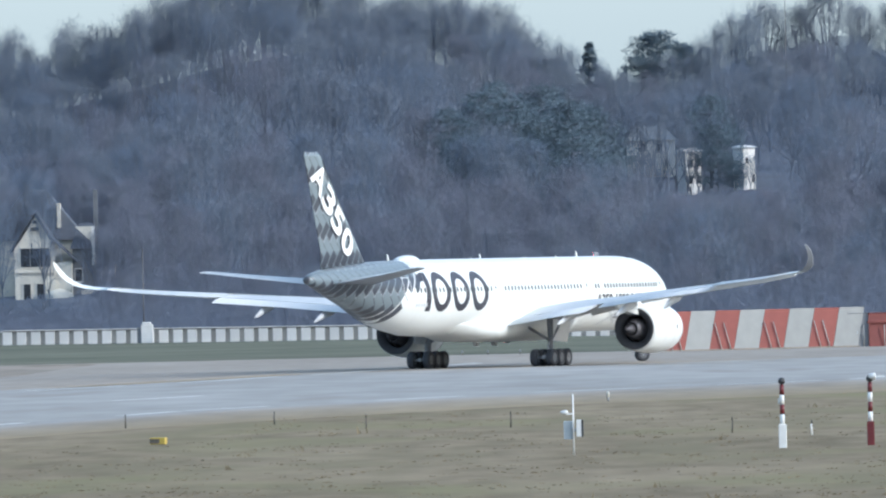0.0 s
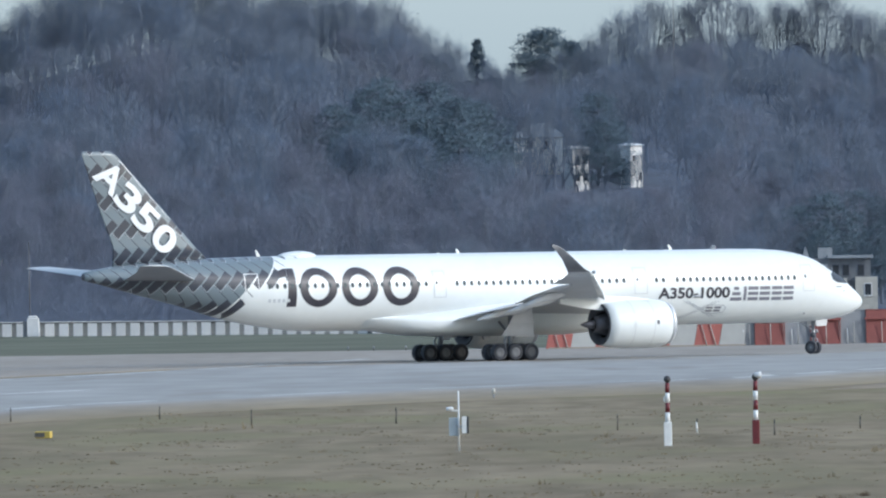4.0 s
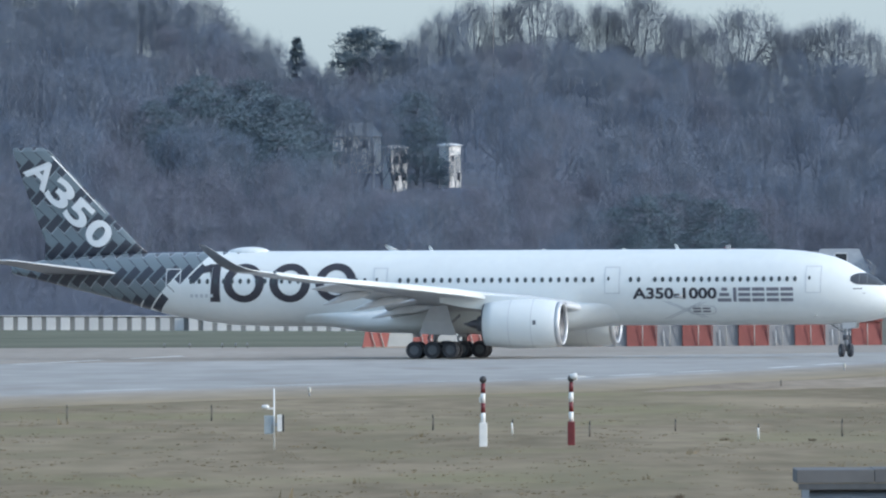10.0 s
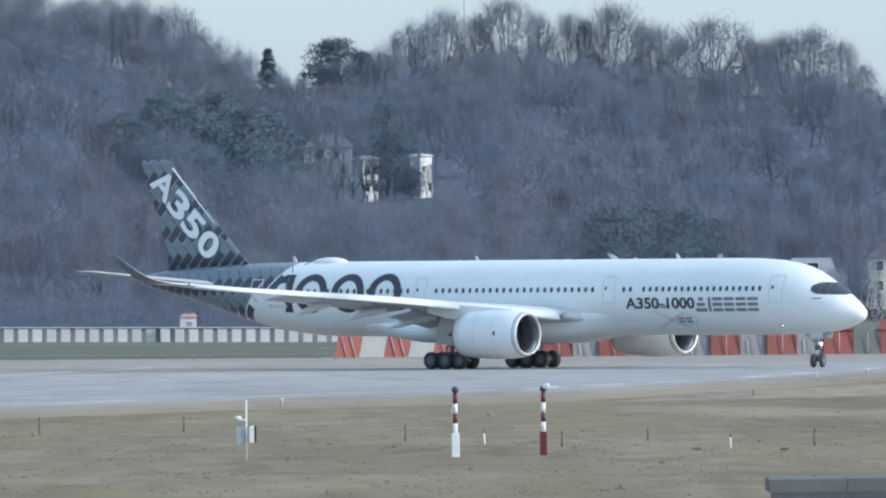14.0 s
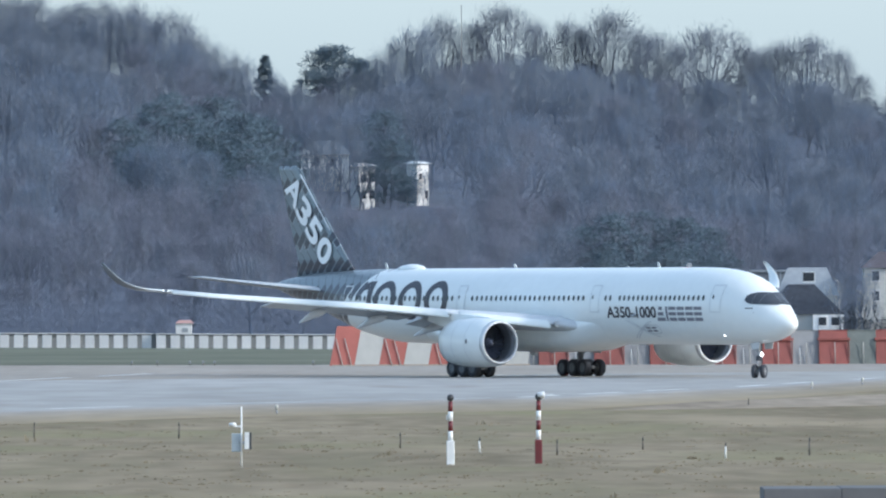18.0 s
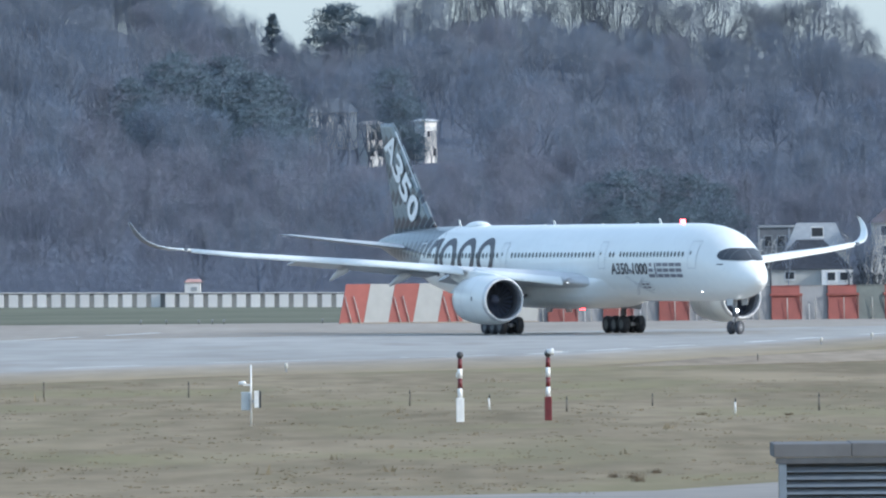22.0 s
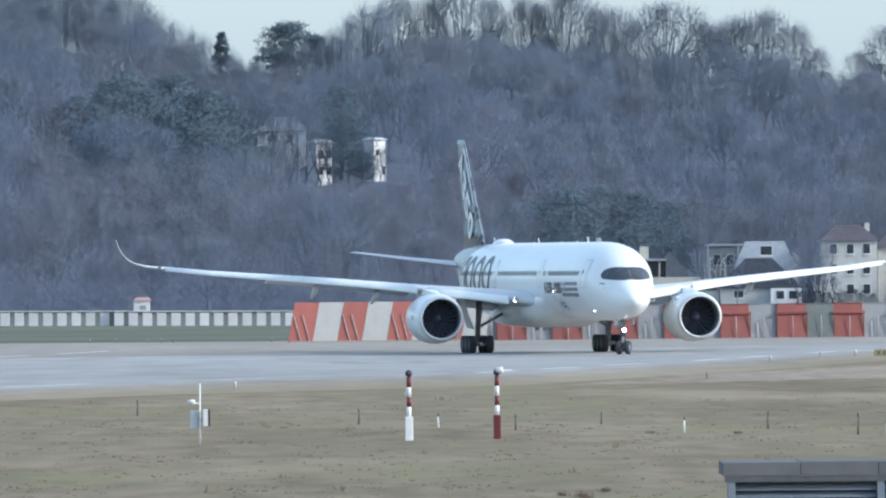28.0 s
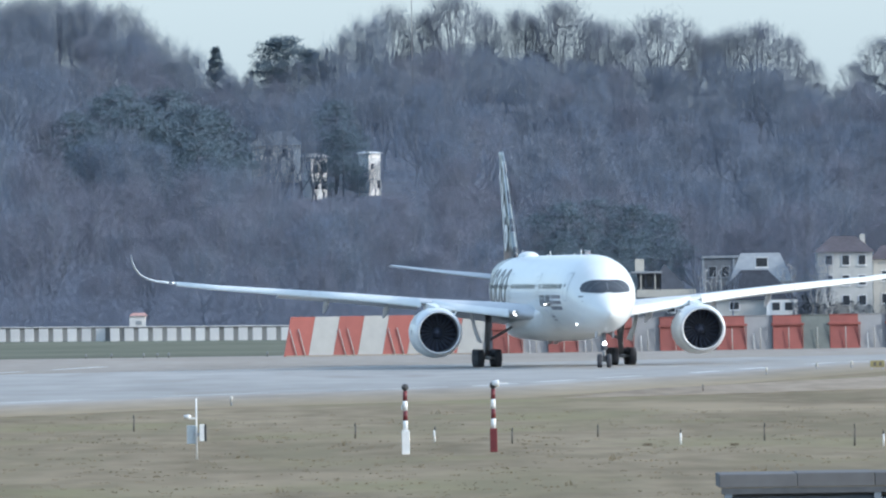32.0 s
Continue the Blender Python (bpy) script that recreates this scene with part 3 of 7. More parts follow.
def hull_markings():
    # the large digits aft
    decal("digit_one", [[(-19.22, 4.62), (-18.37, 4.62), (-18.37, 7.66), (-19.02, 7.66)], [(-19.02, 7.66), (-19.22, 7.66), (-19.85, 7.45), (-19.78, 6.92), (-19.22, 7.02), (-19.17, 6.5)]], INK, aircraft, label="dark grey digit painted on the fuselage")
    for cx in (-16.36, -12.53, -8.70):
        decal("digit_zero", ring_faces(cx, 6.12, 1.70, 1.56, 0.98, 1.0), INK, aircraft, label="dark grey digit painted on the fuselage")
    # type numeral under the forward windows
    decal("numeral", [[(15.75 + x, 4.76 + y) for x, y in f] for f in letters("A350-1000", 1.18, 0.035, 6.9)], INK, aircraft, 0.03, label="small dark lettering", cut=0.5)
    # the maker's mark as plain banded blocks
    z0, tall = 4.48, 1.12
    for x, w in ((22.72, 1.12), (24.0, 0.26), (24.42, 0.98), (25.55, 1.0), (26.72, 1.0), (27.86, 1.02)):
        for k in range(3 if w > 0.5 else 1):
            a, b = (z0 + k * 0.43, z0 + k * 0.43 + 0.26) if w > 0.5 else (z0, z0 + tall)
            inset = 0.16 * k if x < 23 else 0.0
            decal("mark_shape", [[(x + inset, a), (x + w - inset, a), (x + w - inset, b), (x + inset, b)]], MARKGREY, aircraft, 0.03)
    for k in (-1, 1):  # a large thin cross drawn in outline
        for off in (-0.17, 0.17):
            decal("mark_cross", [[(18.3 + off, 3.85 - k * 0.72), (18.42 + off, 3.85 - k * 0.72), (21.62 + off, 3.85 + k * 0.62), (21.5 + off, 3.85 + k * 0.62)]], INKPALE, aircraft, 0.03)
    for k in range(2):
        for z in (3.64, 3.88):
            decal("mark_block", [[(20.62 + k * 0.78, z), (21.26 + k * 0.78, z), (21.26 + k * 0.78, z + 0.14), (20.62 + k * 0.78, z + 0.14)]], MARKGREY, aircraft, 0.035)
    decal("mark_block", ring_faces(21.4, 3.82, 1.12, 0.36, 1.06, 0.31, 24, 0.6), INKPALE, aircraft, 0.033)
    # plain bars for the registration
    for k in range(5):
        decal("registration_bar", [[(-20.9 + k * 0.42, 4.98), (-20.65 + k * 0.42, 4.98), (-20.65 + k * 0.42, 5.25), (-20.9 + k * 0.42, 5.25)]], SEAM, aircraft, 0.03)
    # doors as a raised outline with a pane
    for side in (-1, 1):
        for x0, x1 in ((29.85, 31.1), (13.45, 14.7), (-5.6, -4.45), (-22.95, -21.7)):
            frame_faces = []
            for a, b, c, d in ((x0, x1, 5.15, 5.21), (x0, x1, 7.23, 7.29), (x0, x0 + 0.06, 5.21, 7.23), (x1 - 0.06, x1, 5.21, 7.23)):
                frame_faces.append([(a, c), (b, c), (b, d), (a, d)])
            door = decal("cabin_door", [[(x0, 5.15), (x1, 5.15), (x1, 7.29), (x0, 7.29)]], WEAVE, aircraft, 0.012, side)
            decal("door_outline", frame_faces, LETTER if x0 < -20 else SEAM, door, 0.03, side)
            decal("door_pane", [oval((x0 + x1) / 2 - 0.3, 6.35, 0.10, 0.16)], CABIN, door, 0.03, side)
        # cabin windows
        for a, b, step in ((17.6, 29.2, 0.635), (15.6, 16.4, 0.66), (-3.4, 12.6, 0.69), (-20.8, -6.2, 0.69)):
            for k in range(int((b - a) / step) + 1):
                decal("window", [oval(a + k * step, 6.27, 0.15, 0.22, 12)], CABIN, aircraft, 0.035, side)
        tube("probe", skin(34.4, 5.1, 0.0, side), skin(34.6, 5.1, 0.16, side), 0.03, 0.02, GEARMETAL, aircraft)
    windscreen()
    decal("probe_mark", [[(33.6, 5.42), (34.3, 5.42), (34.3, 5.49), (33.6, 5.49)]], INK, aircraft, 0.03)
    # roof: radome, blade aerials, beacon
    bm = bmesh.new()
    bmesh.ops.create_uvsphere(bm, u_segments=28, v_segments=14, radius=1)
    for v in bm.verts:
        v.co = Vector((-16.4 + v.co.x * 1.75 * (1.15 if v.co.x < 0 else 0.9), v.co.y * 0.85, 8.55 + v.co.z * 0.50))
    part("satellite_dome", bm, WHITE, aircraft, "smooth white dome on the roof", True)
    for x, tall in ((18.9, 0.48), (-1.4, 0.42), (14.6, 0.18), (-20.2, 0.55), (8.0, 0.14), (-3.2, 0.14)):
        vs = [(x + a, y, 8.62 + b) for a, b in ((-0.16, 0), (0.20, 0), (-0.14, tall), (-0.30, tall)) for y in (-0.03, 0.03)]
        mesh_part("blade_aerial", vs, [(0, 2, 4, 6), (1, 7, 5, 3), (0, 1, 3, 2), (2, 3, 5, 4), (4, 5, 7, 6), (6, 7, 1, 0)], WHITE, aircraft)
    for x, z in ((23.0, 8.66), (3.8, 1.86)):
        place = pose(x, 0, z)
        # turning mount and hood are added to imitate the flashing
        rotor = lathe("beacon", [(0.0, 0.15), (0.03, 0.15), (0.05, 0.04)], GEARMETAL, aircraft, "red anti-collision beacon, turned to imitate its flash", n=14, axis="Z")
        rotor.matrix_basis = place
        box("hood", -0.10, -0.02, -0.205, 0.205, 0.03, 0.34, GEARMETAL, rotor, "grey hood added to hide the lens between flashes", bevel=0.02)
        # lens made larger to stand in for its bloom
        box("lens", 0.0, 0.06, -0.2, 0.2, 0.035, 0.335, BEACONGLOW, rotor, "glowing red lens", bevel=0.02)
        BEACONS.append((rotor, place, 1.0))
    for x in (-2.6, 1.2):
        vs = [(x + a, y, 2.05 + b) for a, b in ((-0.5, 0), (0.3, 0), (0.15, -0.35), (-0.35, -0.35)) for y in (-0.15, 0.15)]
        mesh_part("drain_mast", vs, [(0, 2, 4, 6), (1, 7, 5, 3), (0, 1, 3, 2), (2, 3, 5, 4), (4, 5, 7, 6), (6, 7, 1, 0)], UNDERGREY, aircraft)


hull_markings()


def foil(n=14, thick=0.12):
    """Section outline from the trailing edge over the top to the nose and back, as (chord share, height share)."""
    pts = []
    for k in range(n + 1):
        x = 0.5 * (1 + math.cos(math.pi * k / n))
        pts.append((x, thick * 5 * (0.2969 * math.sqrt(x) - 0.126 * x - 0.3516 * x * x + 0.2843 * x ** 3 - 0.1036 * x ** 4) + 0.02 * (1 - (2 * x - 1) ** 2)))
    for k in range(1, n):
        x = 0.5 * (1 - math.cos(math.pi * k / n))
        pts.append((x, -0.75 * thick * 5 * (0.2969 * math.sqrt(x) - 0.126 * x - 0.3516 * x * x + 0.2843 * x ** 3 - 0.1036 * x ** 4) + 0.02 * (1 - (2 * x - 1) ** 2)))
    return pts


def loft(name, secs, mat, parent, label="", side=1):
    """A wing-like body; sections (leading-edge x, y, z, chord, thickness, cant degrees, droop of the trailing edge in metres)."""
    verts, faces = [], []
    for x, y, z, chord, thick, cant, droop in secs:
        for a, b in foil(thick=thick):
            h = b * chord
            verts.append((x - a * chord, side * (y - h * math.sin(radians(cant))), z + h * math.cos(radians(cant)) - droop * a))
    n = len(verts) // len(secs)
    for i in range(len(secs) - 1):
        for k in range(n):
            a, b = i * n + k, i * n + (k + 1) % n
            faces.append((a, b, b + n, a + n) if side > 0 else (b, a, a + n, b + n))
    faces += [tuple(range(n)), tuple((len(secs) - 1) * n + k for k in range(n - 1, -1, -1))]
    return mesh_part(name, verts, faces, mat, parent, label, True)


def lead(y):
    return 5.65 - (y - 10.3) * (0.68 if y > 10.3 else 0.80)


def trail(y):
    if y < 10.3:
        return -3.3 + (y - 3) * 0.13
    return -2.35 - (y - 10.3) * 0.335 if y < 21.5 else -6.10 - (y - 21.5) * 0.44


def wing_z(y):
    pts = ((0, 3.5), (3, 4.0), (4.2, 4.25), (10.3, 5.04), (14, 5.48), (17, 5.77), (21, 6.11), (24, 6.35), (27.2, 6.63), (29.2, 6.90))
    for (a, p), (b, q) in zip(pts, pts[1:]):
        if y <= b:
            return p + (q - p) * (y - a) / (b - a)
    return pts[-1][1]


def lamp(name, label, centre, radius, depth):
    """A lamp looking ahead: a metal cup with its lit lens set back inside the rim."""
    cup = lathe(name, [(-0.16, radius * 0.5), (-0.03, radius + 0.012), (depth, radius + 0.02), (depth, radius), (0.0, radius - 0.004)], GEARMETAL, aircraft, label, n=20, centre=centre, cap=False)
    lathe("lens", [(-0.004, radius - 0.006), (0.0, radius - 0.01)], LAMP, cup, "glowing lens", n=20, centre=centre)


def wing(side):
    secs = []
    for y in (1.5, 3, 5, 7.5, 10.3, 13, 16, 19, 21.4, 21.6, 25, 27.2, 29.2):
        secs.append((lead(y), y, wing_z(y), lead(y) - trail(y) - (1.7 if y < 21.5 else 0.0), 0.118 - 0.0013 * y, 0, 0.018 * (lead(y) - trail(y))))
    loft("wing", secs, WINGGREY, aircraft, "pale grey swept wing", side)
    tip = [(lead(29.2), 29.2, 6.90, lead(29.2) - trail(29.2), 0.09, 2, 0.05), (-7.62, 29.8, 6.95, 2.25, 0.088, 7, 0.05), (-8.30, 30.6, 7.06, 2.05, 0.085, 14, 0.05), (-9.15, 31.25, 7.28, 1.72, 0.08, 30, 0.03),
           (-9.9, 31.75, 7.62, 1.45, 0.08, 50, 0.02), (-10.65, 32.08, 8.10, 1.2, 0.08, 68, 0), (-11.5, 32.24, 8.66, 0.92, 0.07, 82, 0), (-12.2, 32.24, 9.05, 0.58, 0.06, 92, 0), (-12.62, 32.2, 9.22, 0.22, 0.06, 96, 0)]
    blade = loft("winglet", tip, CARBON, aircraft, "upswept curved wingtip, dark outside and white inside", side)
    blade.data.materials.append(WHITE)
    blade.data.materials.append(WINGGREY)
    for k, f in enumerate(blade.data.polygons):
        f.material_index = 1 if k < 8 * 28 and k % 28 < 16 else (2 if k < 2 * 28 else 0)
    # white slats, run out and drooped ahead of the leading edge
    curve = ((-1.15, 0.315), (-0.55, 0.29), (-0.05, 0.17), (0.22, -0.02), (0.36, -0.22), (0.37, -0.36), (0.25, -0.40), (0.0, -0.28), (-0.3, -0.15))
    for a, b in ((4.75, 10.2), (11.1, 19.2), (19.24, 29.15)):
        verts, faces = [], []
        for y in (a, (2 * a + b) / 3, (a + 2 * b) / 3, b):
            k = 1.32 - 0.027 * y
            for x, h in curve:
                verts.append((lead(y) + x * k, side * y, wing_z(y) + h * k * 0.95))
        n = len(curve)
        for i in range(3):
            for k in range(n):
                p, q = i * n + k, i * n + (k + 1) % n
                faces.append((p, q, q + n, p + n))
        faces += [tuple(range(n)), tuple(3 * n + k for k in range(n))]
        mesh_part("slat", verts, faces, WHITE, aircraft, "white drooped slat along the leading edge", True)
    # flaps a little down, ailerons level
    for a, b, drop in ((3.3, 9.6, 0.50), (10.6, 21.3, 0.33)):
        loft("flap", [(trail(y) + 1.95, y, wing_z(y) - 0.11 - 0.014 * (lead(y) - trail(y)), 2.7 if y < 10 else 2.35, 0.10, 0, drop) for y in (a, (a + b) / 2, b)], WINGGREY, aircraft, "lowered grey flap", side)
    # canoe fairings under the trailing edge
    for y, length in ((7.8, 5.0), (13.0, 4.5), (17.6, 3.9)):
        x0, z0 = trail(y) + length * 0.62, wing_z(y) - 0.36
        verts, faces, n = [], [], 12
        steps = 9
        for i in range(steps):
            t = i / (steps - 1)
            r = 0.25 * math.sin(math.pi * min(0.98, max(0.02, t)) ** 0.8) ** 0.7 + 0.012
            for k in range(n):
                w = 2 * math.pi * k / n
                verts.append((x0 - t * length, side * (y + r * 0.75 * math.cos(w)), z0 - 0.20 - 0.50 * t - 0.75 * max(0, t - 0.5) + r * 1.25 * math.sin(w)))
        for i in range(steps - 1):
            for k in range(n):
                faces.append((i * n + k, i * n + (k + 1) % n, (i + 1) * n + (k + 1) % n, (i + 1) * n + k))
        faces += [tuple(range(n)), tuple((steps - 1) * n + k for k in range(n))]
        mesh_part("flap_fairing", verts, faces, UNDERGREY, aircraft, "pale canoe-shaped flap fairing", True)
    # landing lamps at the root, navigation lamp at the tip
    p = Vector((lead(4.2) + 0.05, side * 4.2, wing_z(4.2) - 0.03))
    lamp("wing_lamp", "lit landing lamp", p + Vector((-0.2, 0, 0)), 0.20, 0.22)
    p = Vector((lead(29.6) + 0.10, side * 29.6, 6.94))
    lathe("tip_lamp", [(0.0, 0.07), (0.06, 0.06), (0.1, 0.02)], REDLENS if side > 0 else CABIN, aircraft, n=10, centre=p)
    place = pose(p.x + 0.05, p.y, p.z + 0.02)
    # the strobe flashes by the same added mount and hood
    rotor = lathe("strobe", [(-0.12, 0.03), (-0.10, 0.08), (-0.08, 0.08)], GEARMETAL, aircraft, "white wing-tip strobe, turned to imitate its flash", n=12, axis="Z")
    rotor.matrix_basis = place
    box("hood", -0.05, -0.01, -0.145, 0.145, -0.12, 0.14, SHEDSLAT, rotor, bevel=0.015)
    box("lens", 0.0, 0.04, -0.14, 0.14, -0.115, 0.135, STROBEGLOW, rotor, "glowing white lens", bevel=0.02)
    BEACONS.append((rotor, place, 0.4))


for side in (1, -1):
    wing(side)


def engine(side):
    c = Vector((0, side * 10.35, 2.78))
    cowl = lathe("nacelle", [(11.35, 1.75), (11.0, 1.86), (10.2, 1.94), (9.0, 1.97), (8.0, 1.96), (7.0, 1.91), (6.2, 1.83), (5.40, 1.71), (5.40, 1.65), (6.8, 1.68)], WHITE, aircraft, "smooth white engine cowling", n=56, centre=c, cap=False)
    for x in (9.4, 7.55):
        lathe("cowl_seam", [(x, 1.974), (x + 0.03, 1.980), (x + 0.05, 1.974)], UNDERGREY, cowl, n=56, centre=c, cap=False)
    lathe("inlet_lip", [(11.3, 1.77), (11.55, 1.73), (11.7, 1.66), (11.72, 1.60), (11.66, 1.54), (11.4, 1.51)], LIPMETAL, cowl, "polished metal inlet lip", n=56, centre=c, close=True)
    lathe("inlet_duct", [(11.45, 1.51), (10.8, 1.50), (10.0, 1.53), (9.7, 1.53), (9.7, 1.56), (11.4, 1.56)], CARBON, cowl, n=48, centre=c, close=True)
    lathe("fan_disc", [(9.72, 1.52), (9.66, 1.52)], GEARDARK, cowl, n=40, centre=c)
    lathe("spinner", [(10.55, 0.03), (10.4, 0.16), (10.1, 0.34), (9.8, 0.44), (9.75, 0.44)], FANMETAL, cowl, n=24, centre=c)
    for k in range(22):
        w = 2 * math.pi * k / 22
        vs = []
        for r, tw, xx in ((0.42, 0.02, 9.95), (0.95, 0.07, 9.98), (1.49, 0.13, 9.95)):
            for s in (-1, 1):
                a = w + s * tw / max(r, 0.4) * 0.9 + r * 0.12
                vs.append((xx + s * 0.10, c.y + r * math.cos(a), c.z + r * math.sin(a)))
        mesh_part("fan_blade", vs, [(0, 1, 3, 2), (2, 3, 5, 4)], FANMETAL, cowl)
    lathe("fan_nozzle", [(6.4, 1.62), (5.55, 1.62), (5.28, 1.66), (5.28, 1.62), (5.6, 1.1), (6.4, 1.1)], GEARDARK, cowl, n=40, centre=c, close=True)
    lathe("core_cowl", [(6.5, 1.02), (5.8, 0.88), (5.1, 0.68), (4.7, 0.58), (4.7, 0.53), (5.0, 0.53)], HOTMETAL, cowl, "dark metal core exhaust", n=36, centre=c, cap=False)
    lathe("exhaust_cone", [(5.0, 0.42), (4.5, 0.37), (4.0, 0.21), (3.55, 0.04)], HOTMETAL, cowl, n=24, centre=c)
    # pylon
    y = 10.35
    secs = [(10.3, 4.74, 4.55, 0.10), (9.2, 4.86, 4.4, 0.34), (7.2, 5.0, 4.2, 0.42), (5.4, 5.08, 3.9, 0.42), (3.6, 4.95, 4.12, 0.36), (1.6, 4.9, 4.5, 0.16)]
    verts, faces = [], []
    for x, top, low, w in secs:
        verts += [(x, side * (y - w), low), (x, side * (y + w), low), (x, side * (y + w * 0.8), top), (x, side * (y - w * 0.8), top)]
    for i in range(len(secs) - 1):
        for k in range(4):
            faces.append((i * 4 + k, i * 4 + (k + 1) % 4, i * 4 + 4 + (k + 1) % 4, i * 4 + 4 + k))
    faces += [(0, 1, 2, 3), tuple(len(verts) - 4 + k for k in (3, 2, 1, 0))]
    mesh_part("pylon", verts, faces, WHITE, aircraft, "white engine pylon")
    # strake and small hatch
    vs = [(x, side * (y - math.cos(0.75) * r), c.z + math.sin(0.75) * r) for x, r in ((9.9, 1.93), (8.6, 1.93), (8.6, 2.32), (9.0, 2.30))]
    vs += [(v[0], v[1] + side * 0.04, v[2] + 0.04) for v in vs]
    mesh_part("nacelle_strake", vs, [(0, 1, 2, 3), (7, 6, 5, 4), (0, 4, 5, 1), (1, 5, 6, 2), (2, 6, 7, 3), (3, 7, 4, 0)], UNDERGREY, cowl)
    vs = [(x, side * (y + math.cos(a) * 1.985), c.z + math.sin(a) * 1.985) for x, a in ((9.85, -0.03), (9.6, -0.03), (9.6, 0.14), (9.85, 0.14))]
    mesh_part("hatch", vs, [(0, 1, 2, 3)], CARBON, cowl)


for side in (1, -1):
    engine(side)


def tail():
    # fin
    secs = [(-24.4, 8.0, 9.3), (-26.12, 9.6, 7.5), (-29.05, 12.6, 5.78), (-32.05, 15.7, 3.88), (-33.15, 16.85, 3.18), (-33.82, 17.2, 2.5)]
    verts, faces = [], []
    for x, z, chord in secs:
        for a, b in foil(thick=0.095):
            verts.append((x - a * chord, b * chord - 0.02 * chord * (1 - (2 * a - 1) ** 2), z))
    n = len(verts) // len(secs)
    for i in range(len(secs) - 1):
        for k in range(n):
            a, b = i * n + k, i * n + (k + 1) % n
            faces.append((a, a + n, b + n, b))
    faces += [tuple(range(n)), tuple((len(secs) - 1) * n + k for k in range(n - 1, -1, -1))]
    fin = mesh_part("tail_fin", verts, faces, WEAVE, aircraft, "tall fin painted in grey and black weave", True)

    def fin_half(x, z):
        for (xa, za, ca), (xb, zb, cb) in zip(secs, secs[1:]):
            if z <= zb:
                t = (z - za) / (zb - za)
                xl, c = xa + (xb - xa) * t, ca + (cb - ca) * t
                a = min(1.0, max(0.0, (xl - x) / c))
                return 0.095 * 5 * (0.2969 * math.sqrt(a) - 0.126 * a - 0.3516 * a * a + 0.2843 * a ** 3 - 0.1036 * a ** 4) * c
        return 0.02

    # white letters running down the fin, parallel to its leading edge
    lean = radians(-43)
    spots = {"A": (-35.45, 15.25), "3": (-33.70, 13.41), "5": (-32.15, 11.84), "0": (-30.52, 10.18)}
    for ch, (px, pz) in spots.items():
        for side in (-1,):
            bm = bmesh.new()
            for f in letters(ch, 2.9, 0.09, 2.5 if ch == "A" else 2.1):
                try:
                    bm.faces.new([bm.verts.new((px + x * math.cos(lean) - y * math.sin(lean), 0, pz + x * math.sin(lean) + y * math.cos(lean))) for x, y in f])
                except ValueError:
                    pass
            bmesh.ops.triangulate(bm, faces=bm.faces[:])
            for v in bm.verts:
                v.co.y = side * (max(fin_half(v.co.x, v.co.z), 0.05) * 1.02 + 0.045)
            part("letter", bm, LETTER, fin, "bold white letter")
    # white strip along the upper leading edge
    vs, fs = [], []
    for i in range(9):
        z = 11.85 + 4.65 * i / 8
        x = -29.16 + (z - 12.6) * (-3.0 / 3.1)
        for s in (-1, 1):
            vs.append((x + 0.10, 0, z))
            vs.append((x - 0.16, s * 0.135, z))
    for i in range(8):
        for s in (0, 2):
            a = i * 4 + s
            fs.append((a, a + 1, a + 5, a + 4))
    mesh_part("leading_edge_strip", vs, fs, LETTER, fin, "white strip on the fin's leading edge")
    for side in (1, -1):
        plane = loft("tailplane", [(-26.4, 0.9, 6.75, 7.0, 0.085, 0, -0.15), (-27.2, 1.8, 6.90, 6.3, 0.085, 0, -0.13), (-30.6, 5.6, 7.45, 4.2, 0.08, 0, -0.08), (-33.6, 8.75, 7.95, 2.75, 0.075, 0, -0.04), (-34.4, 9.1, 8.02, 2.0, 0.06, 0, 0)], WINGGREY, aircraft, "grey horizontal tailplane", side)
        plane.data.materials.append(LOWERSHADE)  # underside coloured darker to stand in for its shade
        for p in plane.data.polygons:
            p.material_index = 1 if p.normal.z < -0.25 else 0


tail()

ROLLING = []


def wheel(name, parent, x, y, z, radius, width):
    """Tyre and rim in one mesh, turning about its axle."""
    w, n = width / 2, 28
    tyre = [(-0.8, 0.56), (-1, 0.72), (-0.92, 0.9), (-0.6, 1), (0.6, 1), (0.92, 0.9), (1, 0.72), (0.8, 0.56)]
    rim = [(-0.55, 0.02), (-0.6, 0.34), (-0.78, 0.57), (0.78, 0.57), (0.6, 0.34), (0.55, 0.02)]
    verts, faces, kind = [], [], []
    for which, prof in enumerate((tyre, rim)):
        base = len(verts)
        for s, r in prof:
            for k in range(n):
                t = 2 * math.pi * k / n
                verts.append((radius * r * math.cos(t), s * w, radius * r * math.sin(t)))
        for i in range(len(prof) - 1):
            for k in range(n):
                faces.append((base + i * n + k, base + i * n + (k + 1) % n, base + (i + 1) * n + (k + 1) % n, base + (i + 1) * n + k))
                kind.append(which)
    ob = mesh_part(name, verts, faces, TYRE, parent, "", True)
    ob.data.materials.append(RIM)
    for f, k in zip(ob.data.polygons, kind):
        f.material_index = k
    place = pose(x, y, z)
    ob.matrix_basis = place
    ROLLING.append((ob, place, radius))
    return ob


